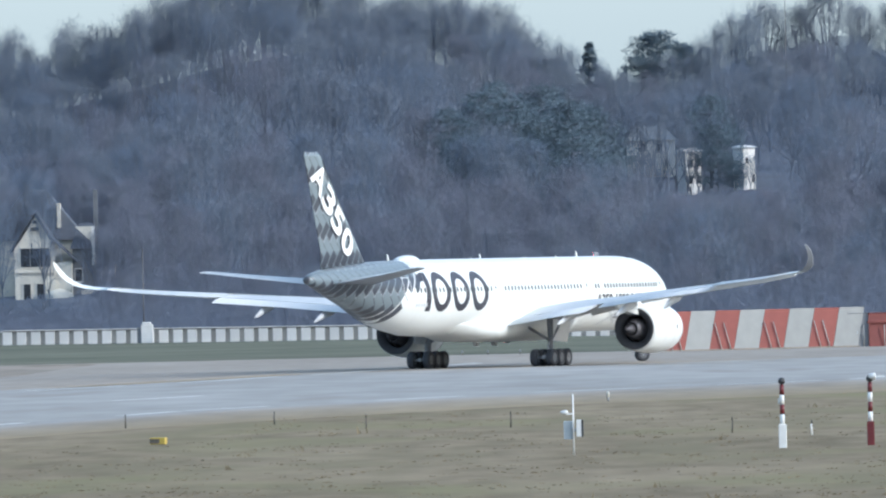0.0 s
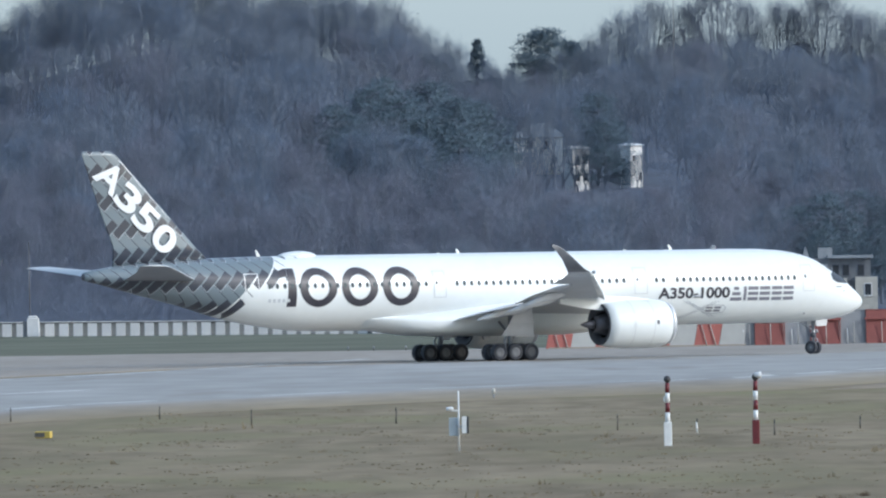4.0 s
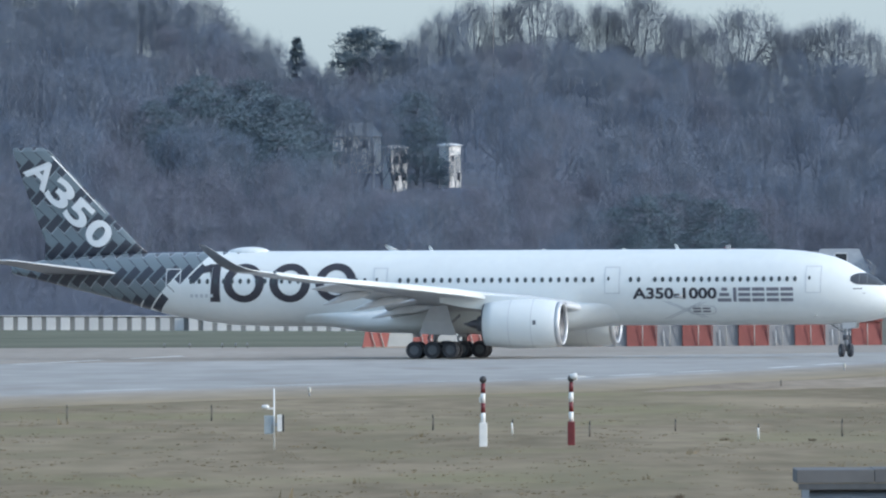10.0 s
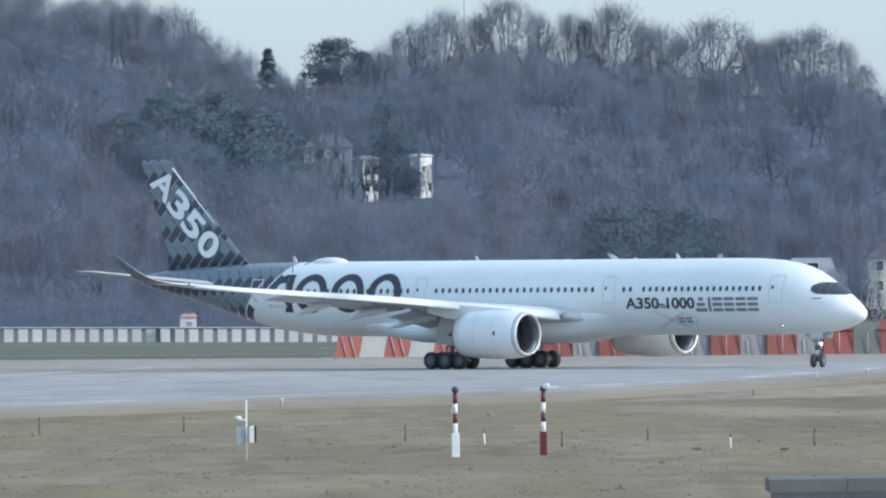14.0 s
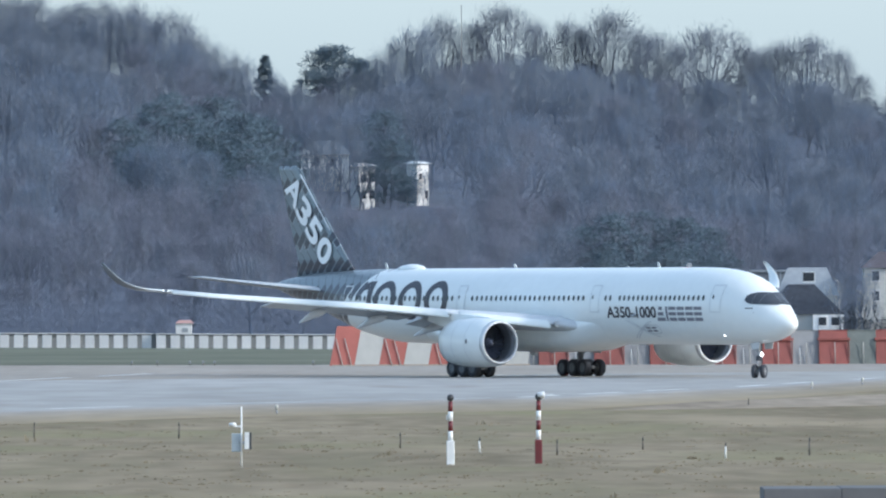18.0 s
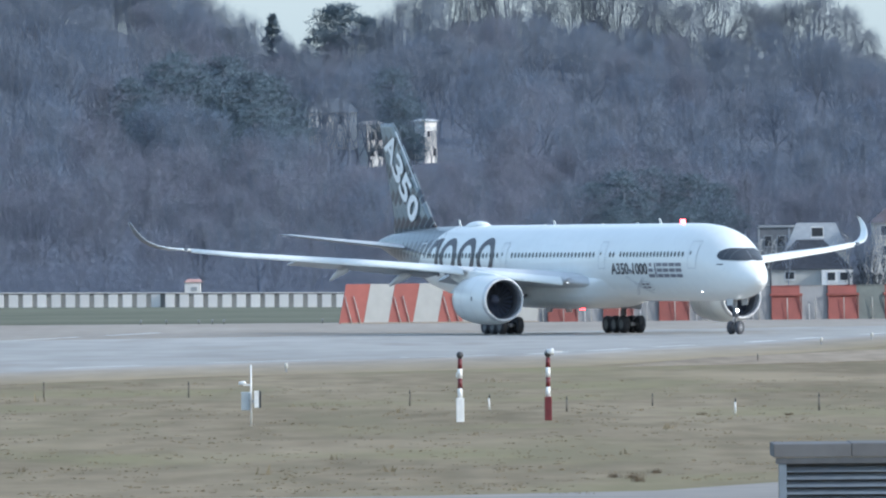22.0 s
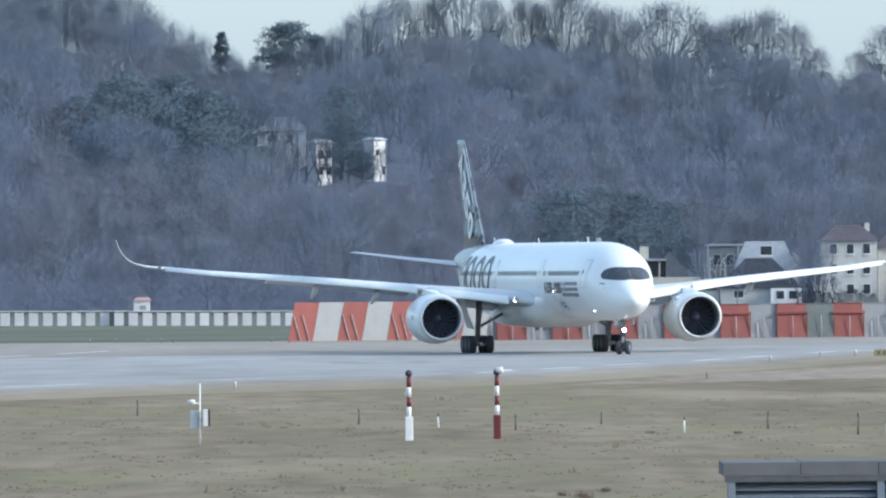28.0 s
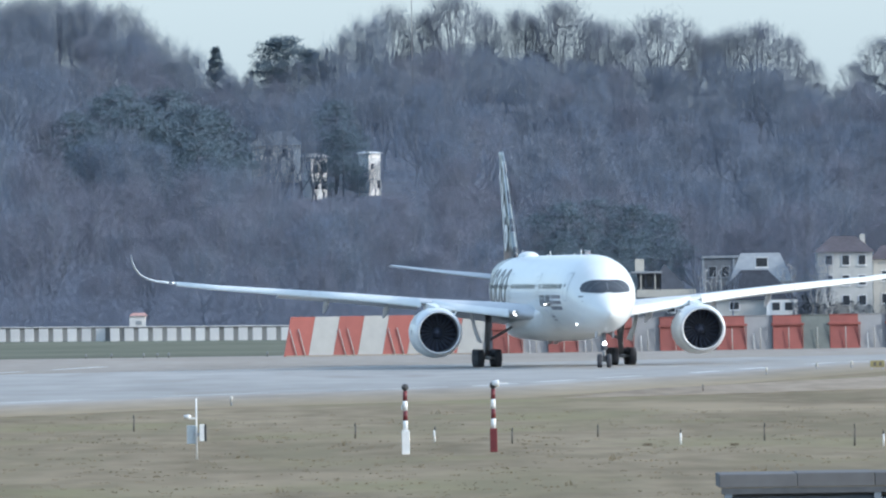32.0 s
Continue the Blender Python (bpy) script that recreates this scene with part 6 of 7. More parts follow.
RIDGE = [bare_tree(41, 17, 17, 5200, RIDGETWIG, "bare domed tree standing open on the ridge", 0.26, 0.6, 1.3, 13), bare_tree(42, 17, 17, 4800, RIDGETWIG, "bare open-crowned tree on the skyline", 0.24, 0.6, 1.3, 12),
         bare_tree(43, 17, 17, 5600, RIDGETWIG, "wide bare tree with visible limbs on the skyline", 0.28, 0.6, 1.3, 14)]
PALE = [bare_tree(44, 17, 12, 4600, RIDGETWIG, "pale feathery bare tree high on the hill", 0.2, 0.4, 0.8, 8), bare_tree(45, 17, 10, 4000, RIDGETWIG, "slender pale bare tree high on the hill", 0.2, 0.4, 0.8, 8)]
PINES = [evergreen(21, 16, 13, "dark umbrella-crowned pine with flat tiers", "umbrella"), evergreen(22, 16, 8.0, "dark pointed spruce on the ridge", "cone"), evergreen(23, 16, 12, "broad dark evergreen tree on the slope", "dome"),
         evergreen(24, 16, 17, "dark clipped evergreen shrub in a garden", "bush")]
used = {}


def plant(src, x, y, tall, base_tall, turn=None, z=None, wide=None):
    """Stands a tree of that height on the slope; wide: its crown's share of the usual width."""
    up = tall / base_tall
    across = up if wide is None else wide
    place = pose(x, y, hill(x, y) if z is None else z, 0, 0, random.uniform(0, 360) if turn is None else turn)
    if src.name in used:
        first = used[src.name]
        return copy_thing(src, place @ Matrix.Diagonal((across / first[0], across / first[0], up / first[1], 1)))
    used[src.name] = (across, up)
    src.matrix_basis = place @ Matrix.Diagonal((across, across, up, 1))
    return src


SKYLINE = [(-150, 56), (-141, 56.5), (-135, 54), (-129, 57), (-122, 57), (-117, 59.5), (-112, 61.5), (-104, 67), (-96, 70), (-85, 67), (-78, 63), (-68, 62), (-60, 62), (-51, 62), (-46, 59), (-42, 55), (-38, 52), (-31, 50), (-24.7, 46), (-19, 50), (-10, 50.5),
           (-4.7, 53), (-2.5, 55), (4, 58), (16, 60), (24.8, 56), (28, 57), (36.5, 59.4), (43, 55.5), (48, 53.8), (55, 55.8), (66.6, 53), (75, 54.4), (82, 51), (86.8, 44.5), (90.6, 46), (95, 49.6), (100, 51), (115, 54), (130, 55)]


def sky_height(x):
    for (a, p), (b, q) in zip(SKYLINE, SKYLINE[1:]):
        if a <= x <= b:
            return p + (q - p) * (x - a) / (b - a)
    return SKYLINE[0][1] if x < 0 else SKYLINE[-1][1]


# where the slope's houses look out between the trees: x from, to, distance, height of the sill
OPEN_VIEWS = [(-1.5, 2.2, 2425, 22.5), (-11.3, -7.5, 2432, 22.5), (-20.5, -13.5, 2440, 29.8)]

# the crowns that make the skyline: x, height of the crest, width of the crown
CROWNS = [(-141, 56.5, 9), (-129.5, 57.3, 9), (-123, 57.3, 9), (-116.5, 59.8, 8), (-111, 62.5, 10), (4.2, 58.3, 9), (16, 60.0, 15), (10.5, 57.5, 9), (22, 57.5, 8), (28.4, 57.4, 9), (36.8, 59.5, 14), (46, 55.0, 9), (55.5, 55.9, 17), (74.5, 54.6, 16), (69, 53.2, 9), (80.5, 51.4, 8), (99.5, 51.8, 13), (109, 54, 14), (93, 46.5, 7), (62.5, 53.0, 9), (42.0, 55.5, 9), (50, 52.5, 8), (31.5, 56.5, 8), (66, 52.0, 8), (84.5, 47.0, 6)]
for k, (x, top, wide) in enumerate(CROWNS):
    y = 2600 + random.uniform(-8, 8)
    plant(RIDGE[k % 3] if x > 0 else PALE[k % 2], x, y, top - hill(x, y), 17, wide=wide * 1.12 / 17 if x > 0 else wide / 10)
for x in [-104 + 5.0 * k for k in range(13)]:
    xx = x + random.uniform(-1.2, 1.2)
    y = 2600 + random.uniform(-12, 12)
    plant(random.choice(PALE), xx, y, max(9, sky_height(xx) + random.uniform(-1.5, 0.5) - hill(xx, y)), 17, wide=random.uniform(0.8, 1.05))
plant(PINES[1], -29.4, 2590, 51.6 - hill(-29.4, 2590), 16, wide=1.05)
plant(PINES[0], -16.6, 2585, 53.3 - hill(-16.6, 2585), 16, wide=1.12, turn=20)
plant(PINES[0], -11.5, 2592, 51.0 - hill(-11.5, 2592), 16, wide=0.6, turn=140)
plant(PINES[2], -19.5, 2580, 48.5 - hill(-19.5, 2580), 16, wide=0.7)
for x, tops, wide in ((-38.5, 52.5, 0.55), (-35, 51, 0.5), (-32.5, 50, 0.45), (-27.5, 47.5, 0.4), (-26, 46, 0.4), (-23, 45.5, 0.4), (-8.5, 51, 0.5), (-5, 53.2, 0.6), (-2, 55.2, 0.7), (1, 55.5, 0.7)):
    plant(random.choice(BARE), x, 2580, max(8, tops - hill(x, 2580)), 17, wide=wide)
WOOD = []


def far_tree(src, x, y, tall, wide):
    """A tree that stands hidden among others: it becomes part of the joined wood."""
    WOOD.append((src, pose(x, y, hill(x, y), 0, 0, random.uniform(0, 360)) @ Matrix.Diagonal((wide, wide, tall / 17, 1))))


# lower trees on the ridge, up to where the sky shows between the boles
for y0, step, share in ((2570, 4.4, 1.0), (2606, 4.0, 1.0), (2588, 3.2, 0.68)):
    for k in range(int(262 / step)):
        x = -146 + step * k + random.uniform(-1.2, 1.2)
        y = y0 + random.uniform(-12, 12)
        ground = hill(x, y)
        far_tree(random.choice(BARE), x, y, max(5, (0.54 if x > -1 else 0.84) * share * (sky_height(x) - ground) * random.uniform(0.9, 1.05)), random.uniform(0.5, 0.65))


def clear_of(x, yy, margin):
    """The height up to which a tree may stand at x and distance yy, under the skyline and the houses' outlook."""
    limit = (sky_height(x * 2600 / yy) - EYE_Z) * yy / 2600 + EYE_Z - 4.0
    return min([limit] + [(z0 - EYE_Z) * yy / hy + EYE_Z for x0, x1, hy, z0 in OPEN_VIEWS if yy < hy + 3 and x0 - margin < x * hy / yy < x1 + margin])


# the slope below, and the trees along its foot
for row in range(-2, 13):
    y = 2120 + row * 36
    for k in range(-148, 118, 9):
        x = (k + random.uniform(-4.5, 4.5)) * y / 2600
        yy = y + random.uniform(-18, 18)
        g = hill(x, yy)
        tall = min(random.uniform(12.0, 17.0) if row >= 0 else random.uniform(7.0, 12.0), clear_of(x, yy, 6.5) - g - 1.0)
        near_house = yy < 2215 and (-125 < x < -101 or 23 < x < 102)
        if tall < 4 or near_house:
            continue
        u = random.random()
        if -52 < x < -8 and 2330 < yy < 2440 and u < 0.6:
            plant(PINES[2], x, yy, tall * 0.95, 16)
        elif 2 < x < 30 and 2200 < yy < 2330 and u < 0.75:
            plant(RUSSET[0], x, yy, tall, 17)
        elif u < (0.75 if yy < 2290 else 0.3):
            plant(random.choice(BROWN), x, yy, tall, 17)
        elif row % 3:
            far_tree(random.choice(BARE), x, yy, tall, tall / 17)
        else:
            plant(random.choice(BARE), x, yy, tall, 17)

# evergreens that stand out as dark masses, x, distance, height of the top
for x, y, top, kind in ((-52, 2385, 37, 2), (-46, 2400, 40, 2), (-41, 2390, 38, 2), (-36, 2405, 41, 2), (-31, 2395, 38, 2), (-48, 2360, 32, 2), (-39, 2350, 31, 2), (-30, 2360, 32, 2), (-27, 2400, 37, 2), (-44, 2420, 42, 2),
                        (-4.9, 2412, 33.5, 2), (-1.9, 2416, 27.0, 2), (-6.3, 2440, 39, 2), (27, 2225, 17, 2), (32, 2215, 19, 2), (37, 2230, 19.5, 2), (43, 2228, 18.5, 2), (48, 2240, 17, 2), (30, 2195, 13, 2), (40, 2200, 14, 2)):
    plant(PINES[kind], x, y, top - hill(x, y), 16)
# thin bare trees that stand before the houses
for x, y, top in ((-121.5, 2165, 15), (-112.0, 2172, 13), (-103.5, 2180, 16), (-14.2, 2427, 39), (-12.4, 2429, 38), (-9.9, 2416, 31), (-8.6, 2414, 29.5), (0.6, 2412, 27.5), (-0.6, 2410, 26), (-7.4, 2418, 30), (-17.2, 2424, 36), (-15.6, 2420, 35), (-19.8, 2428, 35), (-18.6, 2422, 37), (-10.6, 2420, 33), (1.4, 2415, 28),
                  (50.5, 2125, 8), (69.5, 2130, 9), (66.2, 2135, 9.5), (71.2, 2138, 10), (68.6, 2132, 8.5), (56.5, 2132, 7.5), (86, 2140, 9)):
    plant(SPARSE[random.randrange(2)], x, y, top - hill(x, y), 17)
# pale bare shrubs before the white houses
for x, y, tall, seed in ((69.6, 2132, 6.6, 5), (71.2, 2134, 5.6, 6), (54.0, 2165, 7.6, 7), (56.6, 2166, 7.0, 8), (66.3, 2158, 8.0, 9)):
    pale_stems(x, y, tall, seed)
# dark evergreen shrubs along the gardens
for x, tall in ((46, 1.2), (49, 1.1), (66.2, 2.3), (67.6, 2.4), (69.0, 2.3), (70.4, 2.0), (71.8, 1.9), (73.2, 2.2), (74.6, 2.5), (76.0, 2.3), (77.4, 1.8), (80, 1.9), (86, 2.2), (90, 2.4), (95, 2.0)):
    plant(PINES[3], x, 2118 + random.uniform(-2, 2), tall, 16)
for x, y, tall in ((70.0, 2143, 5.2), (71.6, 2146, 4.6), (68.2, 2142, 4.4)):
    plant(PINES[3], x, y, tall, 16)
# bare trees and scrub that half hide the old villa
for x, y, top, wide in ((-122.5, 2170, 17, 0.55), (-119.8, 2178, 20, 0.5), (-113.5, 2186, 24, 0.5), (-120.5, 2150, 8, 0.5), (-117.0, 2205, 25, 0.6), (-112.0, 2145, 6, 0.45), (-117.5, 2145, 5.5, 0.4)):
    plant(random.choice(BARE), x, y, top - hill(x, y), 17, wide=wide)


def sliver_field(name, v, mat, label, category):
    """One object out of loose three-cornered slivers, three points to each."""
    v = v.astype(np.float32)
    count = len(v)
    me = bpy.data.meshes.new(name)
    me.vertices.add(count)
    me.vertices.foreach_set("co", v.ravel())
    me.loops.add(count)
    me.loops.foreach_set("vertex_index", np.arange(count, dtype=np.int32))
    me.polygons.add(count // 3)
    me.polygons.foreach_set("loop_start", np.arange(0, count, 3, dtype=np.int32))
    me.update(calc_edges=True)
    me.materials.append(mat)
    return tagged(new(name, me), label, category, kind="stuff")


def join_wood():
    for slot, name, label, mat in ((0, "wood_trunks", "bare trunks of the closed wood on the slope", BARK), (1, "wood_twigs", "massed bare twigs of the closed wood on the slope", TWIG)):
        blocks, loops, sizes, base = [], [], [], 0
        for src, m in WOOD:
            me = src.children[slot].data
            co = np.empty(len(me.vertices) * 3, dtype=np.float32)
            me.vertices.foreach_get("co", co)
            idx = np.empty(len(me.loops), dtype=np.int32)
            me.loops.foreach_get("vertex_index", idx)
            tot = np.empty(len(me.polygons), dtype=np.int32)
            me.polygons.foreach_get("loop_total", tot)
            a = np.array(m, dtype=np.float32)
            blocks.append(co.reshape(-1, 3) @ a[:3, :3].T + a[:3, 3])
            loops.append(idx + base)
            sizes.append(tot)
            base += len(me.vertices)
        v, idx, tot = np.concatenate(blocks), np.concatenate(loops), np.concatenate(sizes)
        me = bpy.data.meshes.new(name)
        me.vertices.add(len(v))
        me.vertices.foreach_set("co", v.ravel())
        me.loops.add(len(idx))
        me.loops.foreach_set("vertex_index", idx)
        me.polygons.add(len(tot))
        me.polygons.foreach_set("loop_start", np.concatenate(([0], np.cumsum(tot)[:-1])).astype(np.int32))
        me.update(calc_edges=True)
        me.materials.append(mat)
        tagged(new(name, me), label, "trees", kind="stuff")


join_wood()


def undergrowth():
    """Leafless scrub and saplings that fill the wood between the trunks, as one thin even tangle."""
    rng = np.random.default_rng(77)
    n = 800000
    y = np.where(rng.random(n) < 0.12, rng.uniform(2015, 2110, n), rng.uniform(2015, 2625, n))
    x = rng.uniform(-152, 120, n) * y / 2600
    up = rng.random(n) ** 1.2
    ground = np.array([hill(a, b) for a, b in zip(x, y)])
    heap = np.array([noise.noise((a * 0.06, b * 0.03, 5.0)) for a, b in zip(x, y)])
    tall = (9.0 + 3.5 * heap) * (0.6 + 0.4 * np.clip((y - 2015) / 60, 0, 1))
    home = (y < 2215) & (((x > -125) & (x < -102)) | ((x > 23) & (x < 102)))
    tall = np.where((y > 2535) & (x < 0), tall * 1.5, tall)
    tall = np.where(home, np.where(y < 2150, np.where(x > 0, 0.0, 2.6), 0.0), tall)
    room = np.array([clear_of(a, b, 2.5) for a, b in zip(x, y)]) - ground - 0.5
    tall = np.minimum(tall, room)
    ok = tall > 0.6
    x, y, z, tall = x[ok], y[ok], ground[ok] - 0.2, tall[ok]
    z = z + up[ok] * np.maximum(tall - 1.2, 0.2)
    n = len(x)
    p = np.stack([x, y, z], 1)
    way = np.stack([rng.normal(0, 0.6, n), rng.normal(0, 0.6, n), rng.normal(0.5, 0.5, n)], 1)
    way /= np.linalg.norm(way, axis=1, keepdims=True)
    flat = np.cross(way, rng.normal(0, 1, (n, 3)))
    flat *= (rng.uniform(0.010, 0.026, n) / np.linalg.norm(flat, axis=1))[:, None]
    v = np.stack([p - flat, p + flat, p + way * rng.uniform(0.7, 1.7, n)[:, None]], 1).reshape(-1, 3)
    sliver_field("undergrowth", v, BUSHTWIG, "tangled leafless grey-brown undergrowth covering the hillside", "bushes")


undergrowth()


def tufts():
    """Coarse dry grass standing up from the mown field, thicker towards the viewer."""
    rng = np.random.default_rng(5)
    n = 6000
    y = 392 + 330 * rng.random(n) ** 1.4
    x = rng.uniform(-0.062, 0.045, n) * y
    clump = np.array([noise.noise((a * 0.35, b * 0.035, 3.0)) for a, b in zip(x, y)])
    keep = (rng.random(n) < 0.35 + clump) & ~((y > 620) & (x < -26)) & ~((y < 414) & (x > 4.5))
    x, y, clump = x[keep], y[keep], clump[keep]
    n = len(x)
    tall = rng.uniform(0.02, 0.06, n) * (0.8 + 0.8 * np.clip(clump, 0, 1)) + (rng.random(n) < 0.004) * rng.uniform(0.1, 0.3, n)
    blades = []
    for k in range(3):
        dx, w, lean = rng.normal(0, 0.12, n), rng.uniform(0.03, 0.09, n), rng.normal(0, 0.06, n)
        a = np.stack([x + dx - w, y, np.zeros(n)], 1)
        b = np.stack([x + dx + w, y + rng.normal(0, 0.05, n), np.zeros(n)], 1)
        c = np.stack([x + dx + lean, y, tall * rng.uniform(0.6, 1.2, n)], 1)
        blades.append(np.stack([a, b, c], 1).reshape(-1, 3))
    sliver_field("grass_tufts", np.concatenate(blades), TUFT, "coarse dry grass tufts across the airfield", "grass")


tufts()


def weeds():
    """Dead weeds: handfuls of bent stalks and seed heads in the dry grass."""
    rnd = random.Random(31)
    tv, tf = [], []
    for x, y, tall in ((5.7, 419.7, 0.32), (6.3, 412.4, 0.50), (7.1, 427.2, 0.28), (6.2, 417.4, 0.36), (11.4, 569.2, 0.25), (15.0, 566.7, 0.20)):
        for k in range(70):
            p = Vector((x + rnd.gauss(0, 0.10), y + rnd.gauss(0, 0.10), -0.02))
            d = Vector((rnd.gauss(0, 0.35), rnd.gauss(0, 0.35), 1)).normalized()
            h = tall * 0.7 * rnd.uniform(0.4, 1.0)
            f = d.cross(Vector((rnd.gauss(0, 1), rnd.gauss(0, 1), 0))).normalized() * 0.008
            b = len(tv)
            tv += [p - f, p + f, p + d * h]
            tf.append((b, b + 1, b + 2))
            for _ in range(3):
                c = p + d * h * rnd.uniform(0.5, 1.0)
                g = Vector((rnd.gauss(0, 1), rnd.gauss(0, 1), rnd.gauss(0, 1))) * 0.018
                b = len(tv)
                tv += [c, c + g, c + Vector((g.y, -g.x, g.z))]
                tf.append((b, b + 1, b + 2))
    tagged(mesh_part("dead_weeds", tv, tf, WEED), "brown dead weeds standing in the dry grass", "weeds", kind="stuff")


weeds()


def motions():
    way = [
        (0.0, pose(-20.84, 1082.60, 0.032, 0, 0, 68.49)),
        (0.5, pose(-20.10, 1084.25, 0.032, 0, 0, 64.00)),
        (1.0, pose(-19.26, 1085.79, 0.032, 0, 0, 59.67)),
        (1.5, pose(-18.36, 1087.21, 0.032, 0, 0, 55.27)),
        (2.0, pose(-17.39, 1088.50, 0.032, 0, 0, 50.81)),
        (2.5, pose(-16.36, 1089.67, 0.032, 0, 0, 46.29)),
        (3.0, pose(-15.26, 1090.72, 0.032, 0, 0, 41.68)),
        (3.5, pose(-14.14, 1091.63, 0.032, 0, 0, 37.09)),
        (5.5, pose(-9.49, 1094.11, 0.032, 0, 0, 19.34)),
        (6.0, pose(-8.36, 1094.46, 0.032, 0, 0, 15.12)),
        (6.5, pose(-7.28, 1094.72, 0.032, 0, 0, 11.03)),
        (7.0, pose(-6.21, 1094.89, 0.032, 0, 0, 7.07)),
        (7.5, pose(-5.11, 1094.98, 0.032, 0, 0, 3.30)),
        (8.0, pose(-4.03, 1095.01, 0.032, 0, 0, -0.15)),
        (8.5, pose(-2.98, 1094.98, 0.032, 0, 0, -3.35)),
        (9.0, pose(-2.03, 1094.89, 0.032, 0, 0, -6.48)),
        (9.5, pose(-1.12, 1094.76, 0.032, 0, 0, -9.63)),
        (10.0, pose(-0.24, 1094.58, 0.032, 0, 0, -12.84)),
        (10.5, pose(0.62, 1094.36, 0.032, 0, 0, -16.14)),
        (11.0, pose(1.43, 1094.10, 0.032, 0, 0, -19.51)),
        (11.5, pose(2.20, 1093.80, 0.032, 0, 0, -22.88)),
        (12.0, pose(2.94, 1093.46, 0.032, 0, 0, -26.14)),
        (12.5, pose(3.65, 1093.09, 0.032, 0, 0, -29.28)),
        (13.0, pose(4.31, 1092.69, 0.032, 0, 0, -32.36)),
        (13.5, pose(4.93, 1092.28, 0.032, 0, 0, -35.29)),
        (14.0, pose(5.48, 1091.87, 0.032, 0, 0, -38.20)),
        (14.5, pose(5.96, 1091.47, 0.032, 0, 0, -40.99)),
        (16.5, pose(7.51, 1089.80, 0.032, 0, 0, -51.15)),
        (17.0, pose(7.85, 1089.35, 0.032, 0, 0, -53.27)),
        (17.5, pose(8.20, 1088.87, 0.032, 0, 0, -55.03)),
        (18.0, pose(8.54, 1088.36, 0.032, 0, 0, -56.46)),
        (18.5, pose(8.88, 1087.85, 0.032, 0, 0, -57.64)),
        (19.0, pose(9.21, 1087.34, 0.032, 0, 0, -58.66)),
        (19.5, pose(9.49, 1086.85, 0.032, 0, 0, -59.72)),
        (20.0, pose(9.76, 1086.37, 0.032, 0, 0, -60.85)),
        (20.5, pose(10.02, 1085.89, 0.032, 0, 0, -62.06)),
        (21.0, pose(10.26, 1085.41, 0.032, 0, 0, -63.40)),
        (21.5, pose(10.50, 1084.92, 0.032, 0, 0, -64.86)),
        (22.0, pose(10.73, 1084.41, 0.032, 0, 0, -66.32)),
        (22.5, pose(10.96, 1083.87, 0.032, 0, 0, -67.62)),
        (23.0, pose(11.18, 1083.33, 0.032, 0, 0, -68.86)),
        (23.5, pose(11.38, 1082.77, 0.032, 0, 0, -70.09)),
        (24.0, pose(11.57, 1082.20, 0.032, 0, 0, -71.43)),
        (24.5, pose(11.76, 1081.59, 0.032, 0, 0, -72.84)),
        (25.0, pose(11.96, 1080.93, 0.032, 0, 0, -74.10)),
        (25.5, pose(12.16, 1080.21, 0.032, 0, 0, -75.18)),
        (27.5, pose(12.95, 1077.12, 0.032, 0, 0, -79.03)),
        (28.0, pose(13.11, 1076.30, 0.032, 0, 0, -79.75)),
        (28.5, pose(13.25, 1075.45, 0.032, 0, 0, -80.50)),
        (29.0, pose(13.39, 1074.57, 0.032, 0, 0, -81.08)),
        (29.5, pose(13.54, 1073.66, 0.032, 0, 0, -81.62)),
        (30.0, pose(13.68, 1072.71, 0.032, 0, 0, -82.23)),
        (30.5, pose(13.81, 1071.73, 0.032, 0, 0, -82.88)),
        (31.0, pose(13.94, 1070.74, 0.032, 0, 0, -83.45)),
        (31.5, pose(14.06, 1069.73, 0.032, 0, 0, -83.77)),
        (32.0, pose(14.19, 1068.71, 0.032, 0, 0, -84.01)),
    ]
    walk(aircraft, way)
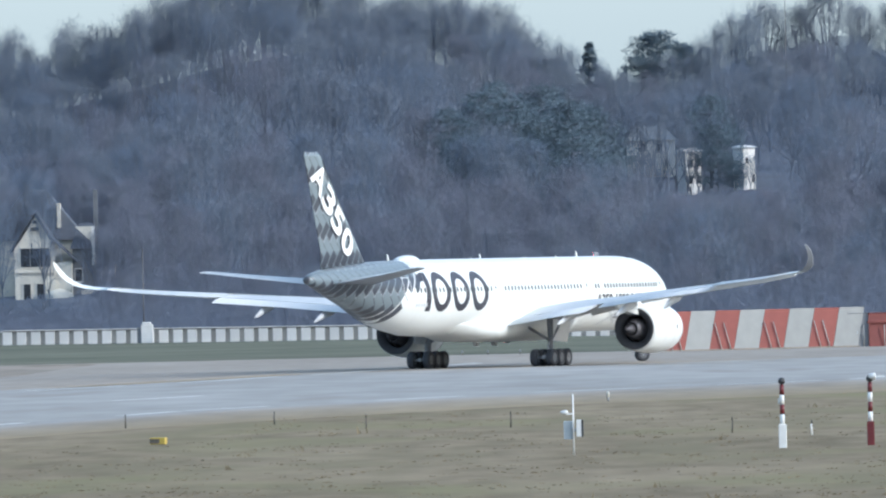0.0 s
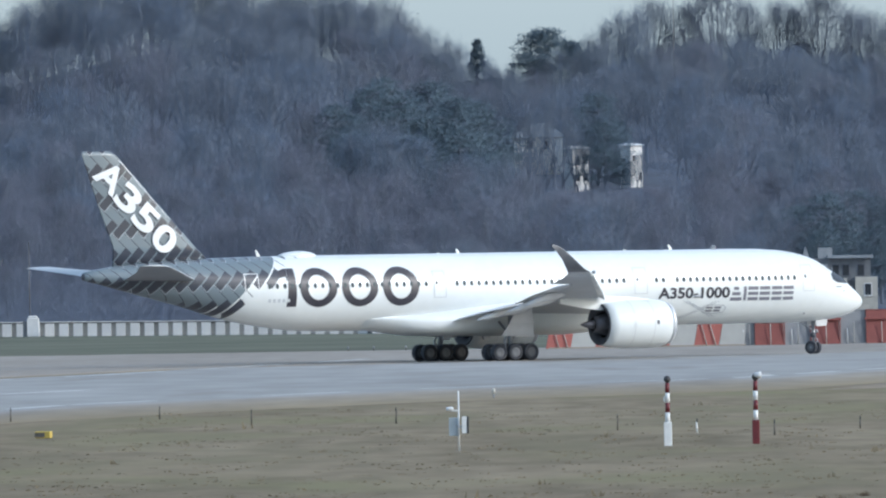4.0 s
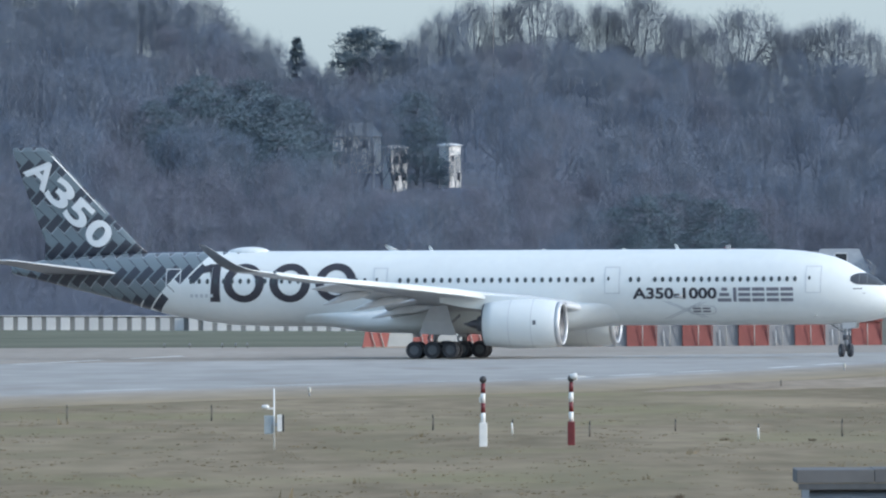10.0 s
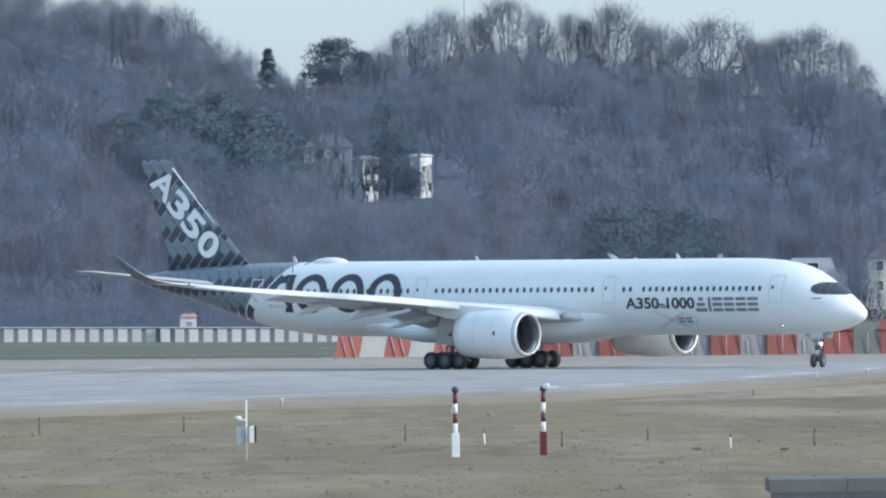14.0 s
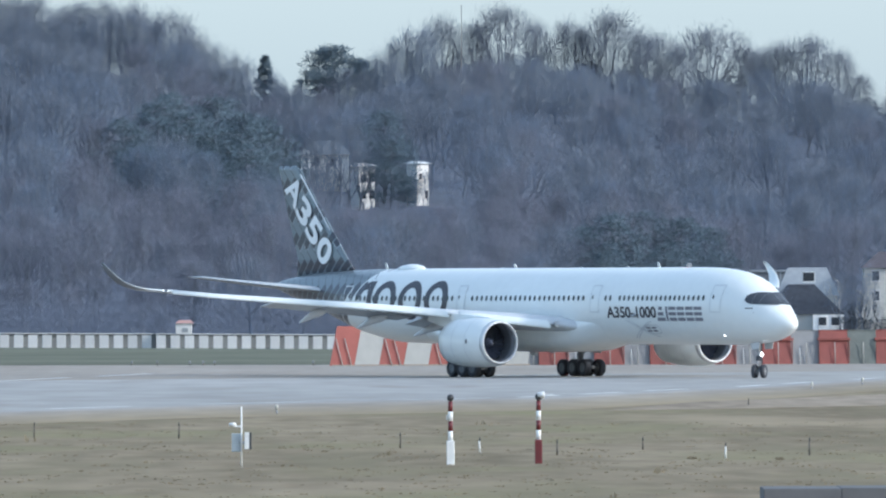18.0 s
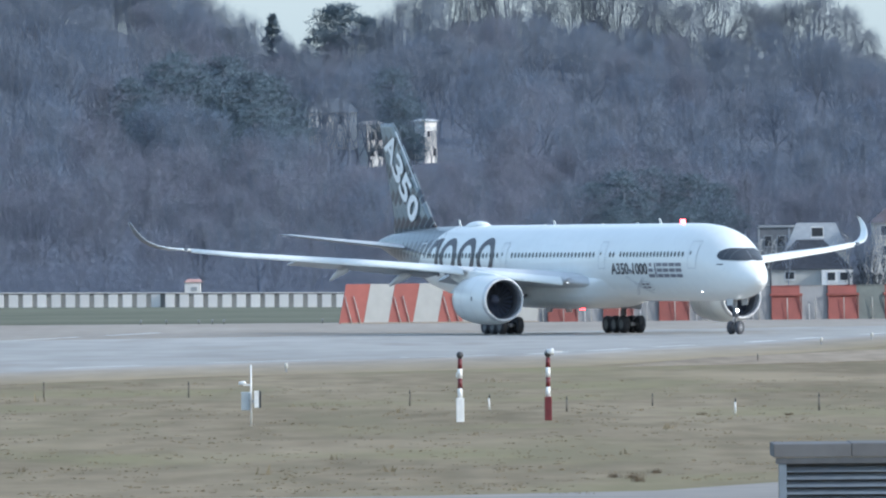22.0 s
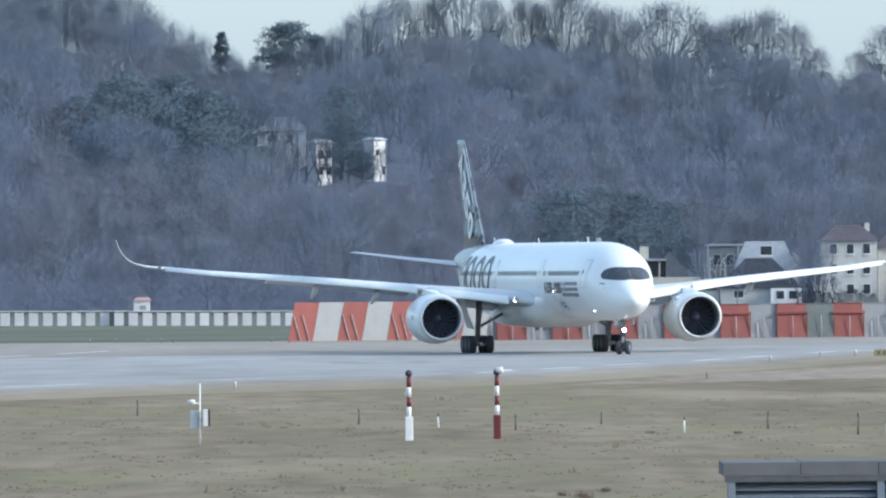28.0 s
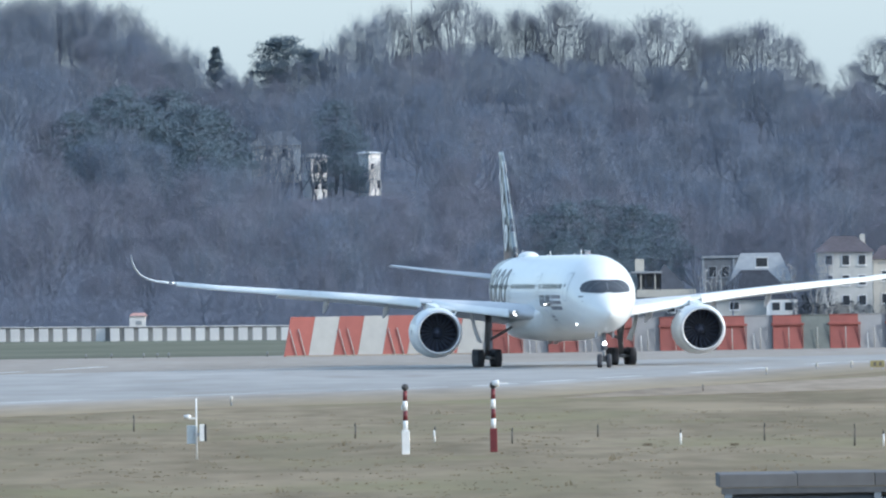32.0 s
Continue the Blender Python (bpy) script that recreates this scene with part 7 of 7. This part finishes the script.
    walk(nose_gear, [
        (0, NOSE_LEG @ pose(0, 0, 0, 0, 0, -54.8)),
        (1, NOSE_LEG @ pose(0, 0, 0, 0, 0, -55.9)),
        (2, NOSE_LEG @ pose(0, 0, 0, 0, 0, -58.0)),
        (3, NOSE_LEG @ pose(0, 0, 0, 0, 0, -60.5)),
        (4, NOSE_LEG @ pose(0, 0, 0, 0, 0, -61.9)),
        (5, NOSE_LEG @ pose(0, 0, 0, 0, 0, -62.5)),
        (6, NOSE_LEG @ pose(0, 0, 0, 0, 0, -63.4)),
        (7, NOSE_LEG @ pose(0, 0, 0, 0, 0, -63.1)),
        (8, NOSE_LEG @ pose(0, 0, 0, 0, 0, -61.9)),
        (9, NOSE_LEG @ pose(0, 0, 0, 0, 0, -62.3)),
        (10, NOSE_LEG @ pose(0, 0, 0, 0, 0, -64.4)),
        (11, NOSE_LEG @ pose(0, 0, 0, 0, 0, -65.7)),
        (12, NOSE_LEG @ pose(0, 0, 0, 0, 0, -66.2)),
        (13, NOSE_LEG @ pose(0, 0, 0, 0, 0, -66.5)),
        (14, NOSE_LEG @ pose(0, 0, 0, 0, 0, -67.0)),
        (15, NOSE_LEG @ pose(0, 0, 0, 0, 0, -66.1)),
        (16, NOSE_LEG @ pose(0, 0, 0, 0, 0, -65.3)),
        (17, NOSE_LEG @ pose(0, 0, 0, 0, 0, -61.9)),
        (18, NOSE_LEG @ pose(0, 0, 0, 0, 0, -53.0)),
        (19, NOSE_LEG @ pose(0, 0, 0, 0, 0, -48.1)),
        (20, NOSE_LEG @ pose(0, 0, 0, 0, 0, -50.8)),
        (21, NOSE_LEG @ pose(0, 0, 0, 0, 0, -54.1)),
        (22, NOSE_LEG @ pose(0, 0, 0, 0, 0, -53.5)),
        (23, NOSE_LEG @ pose(0, 0, 0, 0, 0, -51.5)),
        (24, NOSE_LEG @ pose(0, 0, 0, 0, 0, -48.8)),
        (25, NOSE_LEG @ pose(0, 0, 0, 0, 0, -42.1)),
        (26, NOSE_LEG @ pose(0, 0, 0, 0, 0, -35.8)),
        (27, NOSE_LEG @ pose(0, 0, 0, 0, 0, -33.1)),
        (28, NOSE_LEG @ pose(0, 0, 0, 0, 0, -27.1)),
        (29, NOSE_LEG @ pose(0, 0, 0, 0, 0, -21.6)),
        (30, NOSE_LEG @ pose(0, 0, 0, 0, 0, -18.4)),
        (31, NOSE_LEG @ pose(0, 0, 0, 0, 0, -14.0)),
        (32, NOSE_LEG @ pose(0, 0, 0, 0, 0, -9.1)),
    ])
    # metres rolled, second by second
    rolled = (0.00, 3.50, 6.81, 9.86, 12.57, 15.20, 17.74, 20.01, 22.15, 24.15, 25.99, 27.72, 29.37, 30.92, 32.33, 33.59, 34.82, 36.04, 37.23, 38.41, 39.55, 40.65, 41.77, 42.93, 44.15, 45.50, 47.02, 48.59, 50.20, 51.95, 53.83, 55.80, 57.84)
    for wheel, place, radius in ROLLING:
        rows = []
        for i in range(32):
            steps = max(1, math.ceil((rolled[i + 1] - rolled[i]) / radius / 1.4))
            for k in range(steps):
                far = rolled[i] + (rolled[i + 1] - rolled[i]) * k / steps
                rows.append((i + k / steps, place @ pose(0, 0, 0, 0, math.degrees(far / radius), 0)))
        rows.append((32, place @ pose(0, 0, 0, 0, math.degrees(rolled[32] / radius), 0)))
        walk(wheel, rows)
    # the lenses turn to the viewer every 1.4 seconds, in place of flashing
    def bearing(t):
        for (a, m), (b, n) in zip(way, way[1:]):
            if a <= t <= b:
                k = (t - a) / (b - a)
                at, head = m.translation.lerp(n.translation, k), m.to_euler().z + (n.to_euler().z - m.to_euler().z) * k
                return math.degrees(math.atan2(-at.y, -at.x) - head)
        return 0.0

    for rotor, place, start in BEACONS:
        rows = [(0.0, place @ pose(0, 0, 0, 0, 0, bearing(start) + 180))]
        for k in range(23):
            t = start + 1.4 * k
            if t > 31.8:
                break
            face = bearing(t)
            if start < 1 and math.cos(radians(face)) < 0.2:
                continue  # wing-tip lamps shine forwards only
            for dt, turn in ((-0.35, 180), (-0.14, 180), (-0.10, 110), (-0.05, 40), (-0.02, 0), (0.02, 0), (0.05, -40), (0.10, -110), (0.14, -180), (0.35, -180)):
                rows.append((t + dt, place @ pose(0, 0, 0, 0, 0, face + turn)))
        rows.append((32.0, rows[-1][1]))
        walk(rotor, rows)


motions()
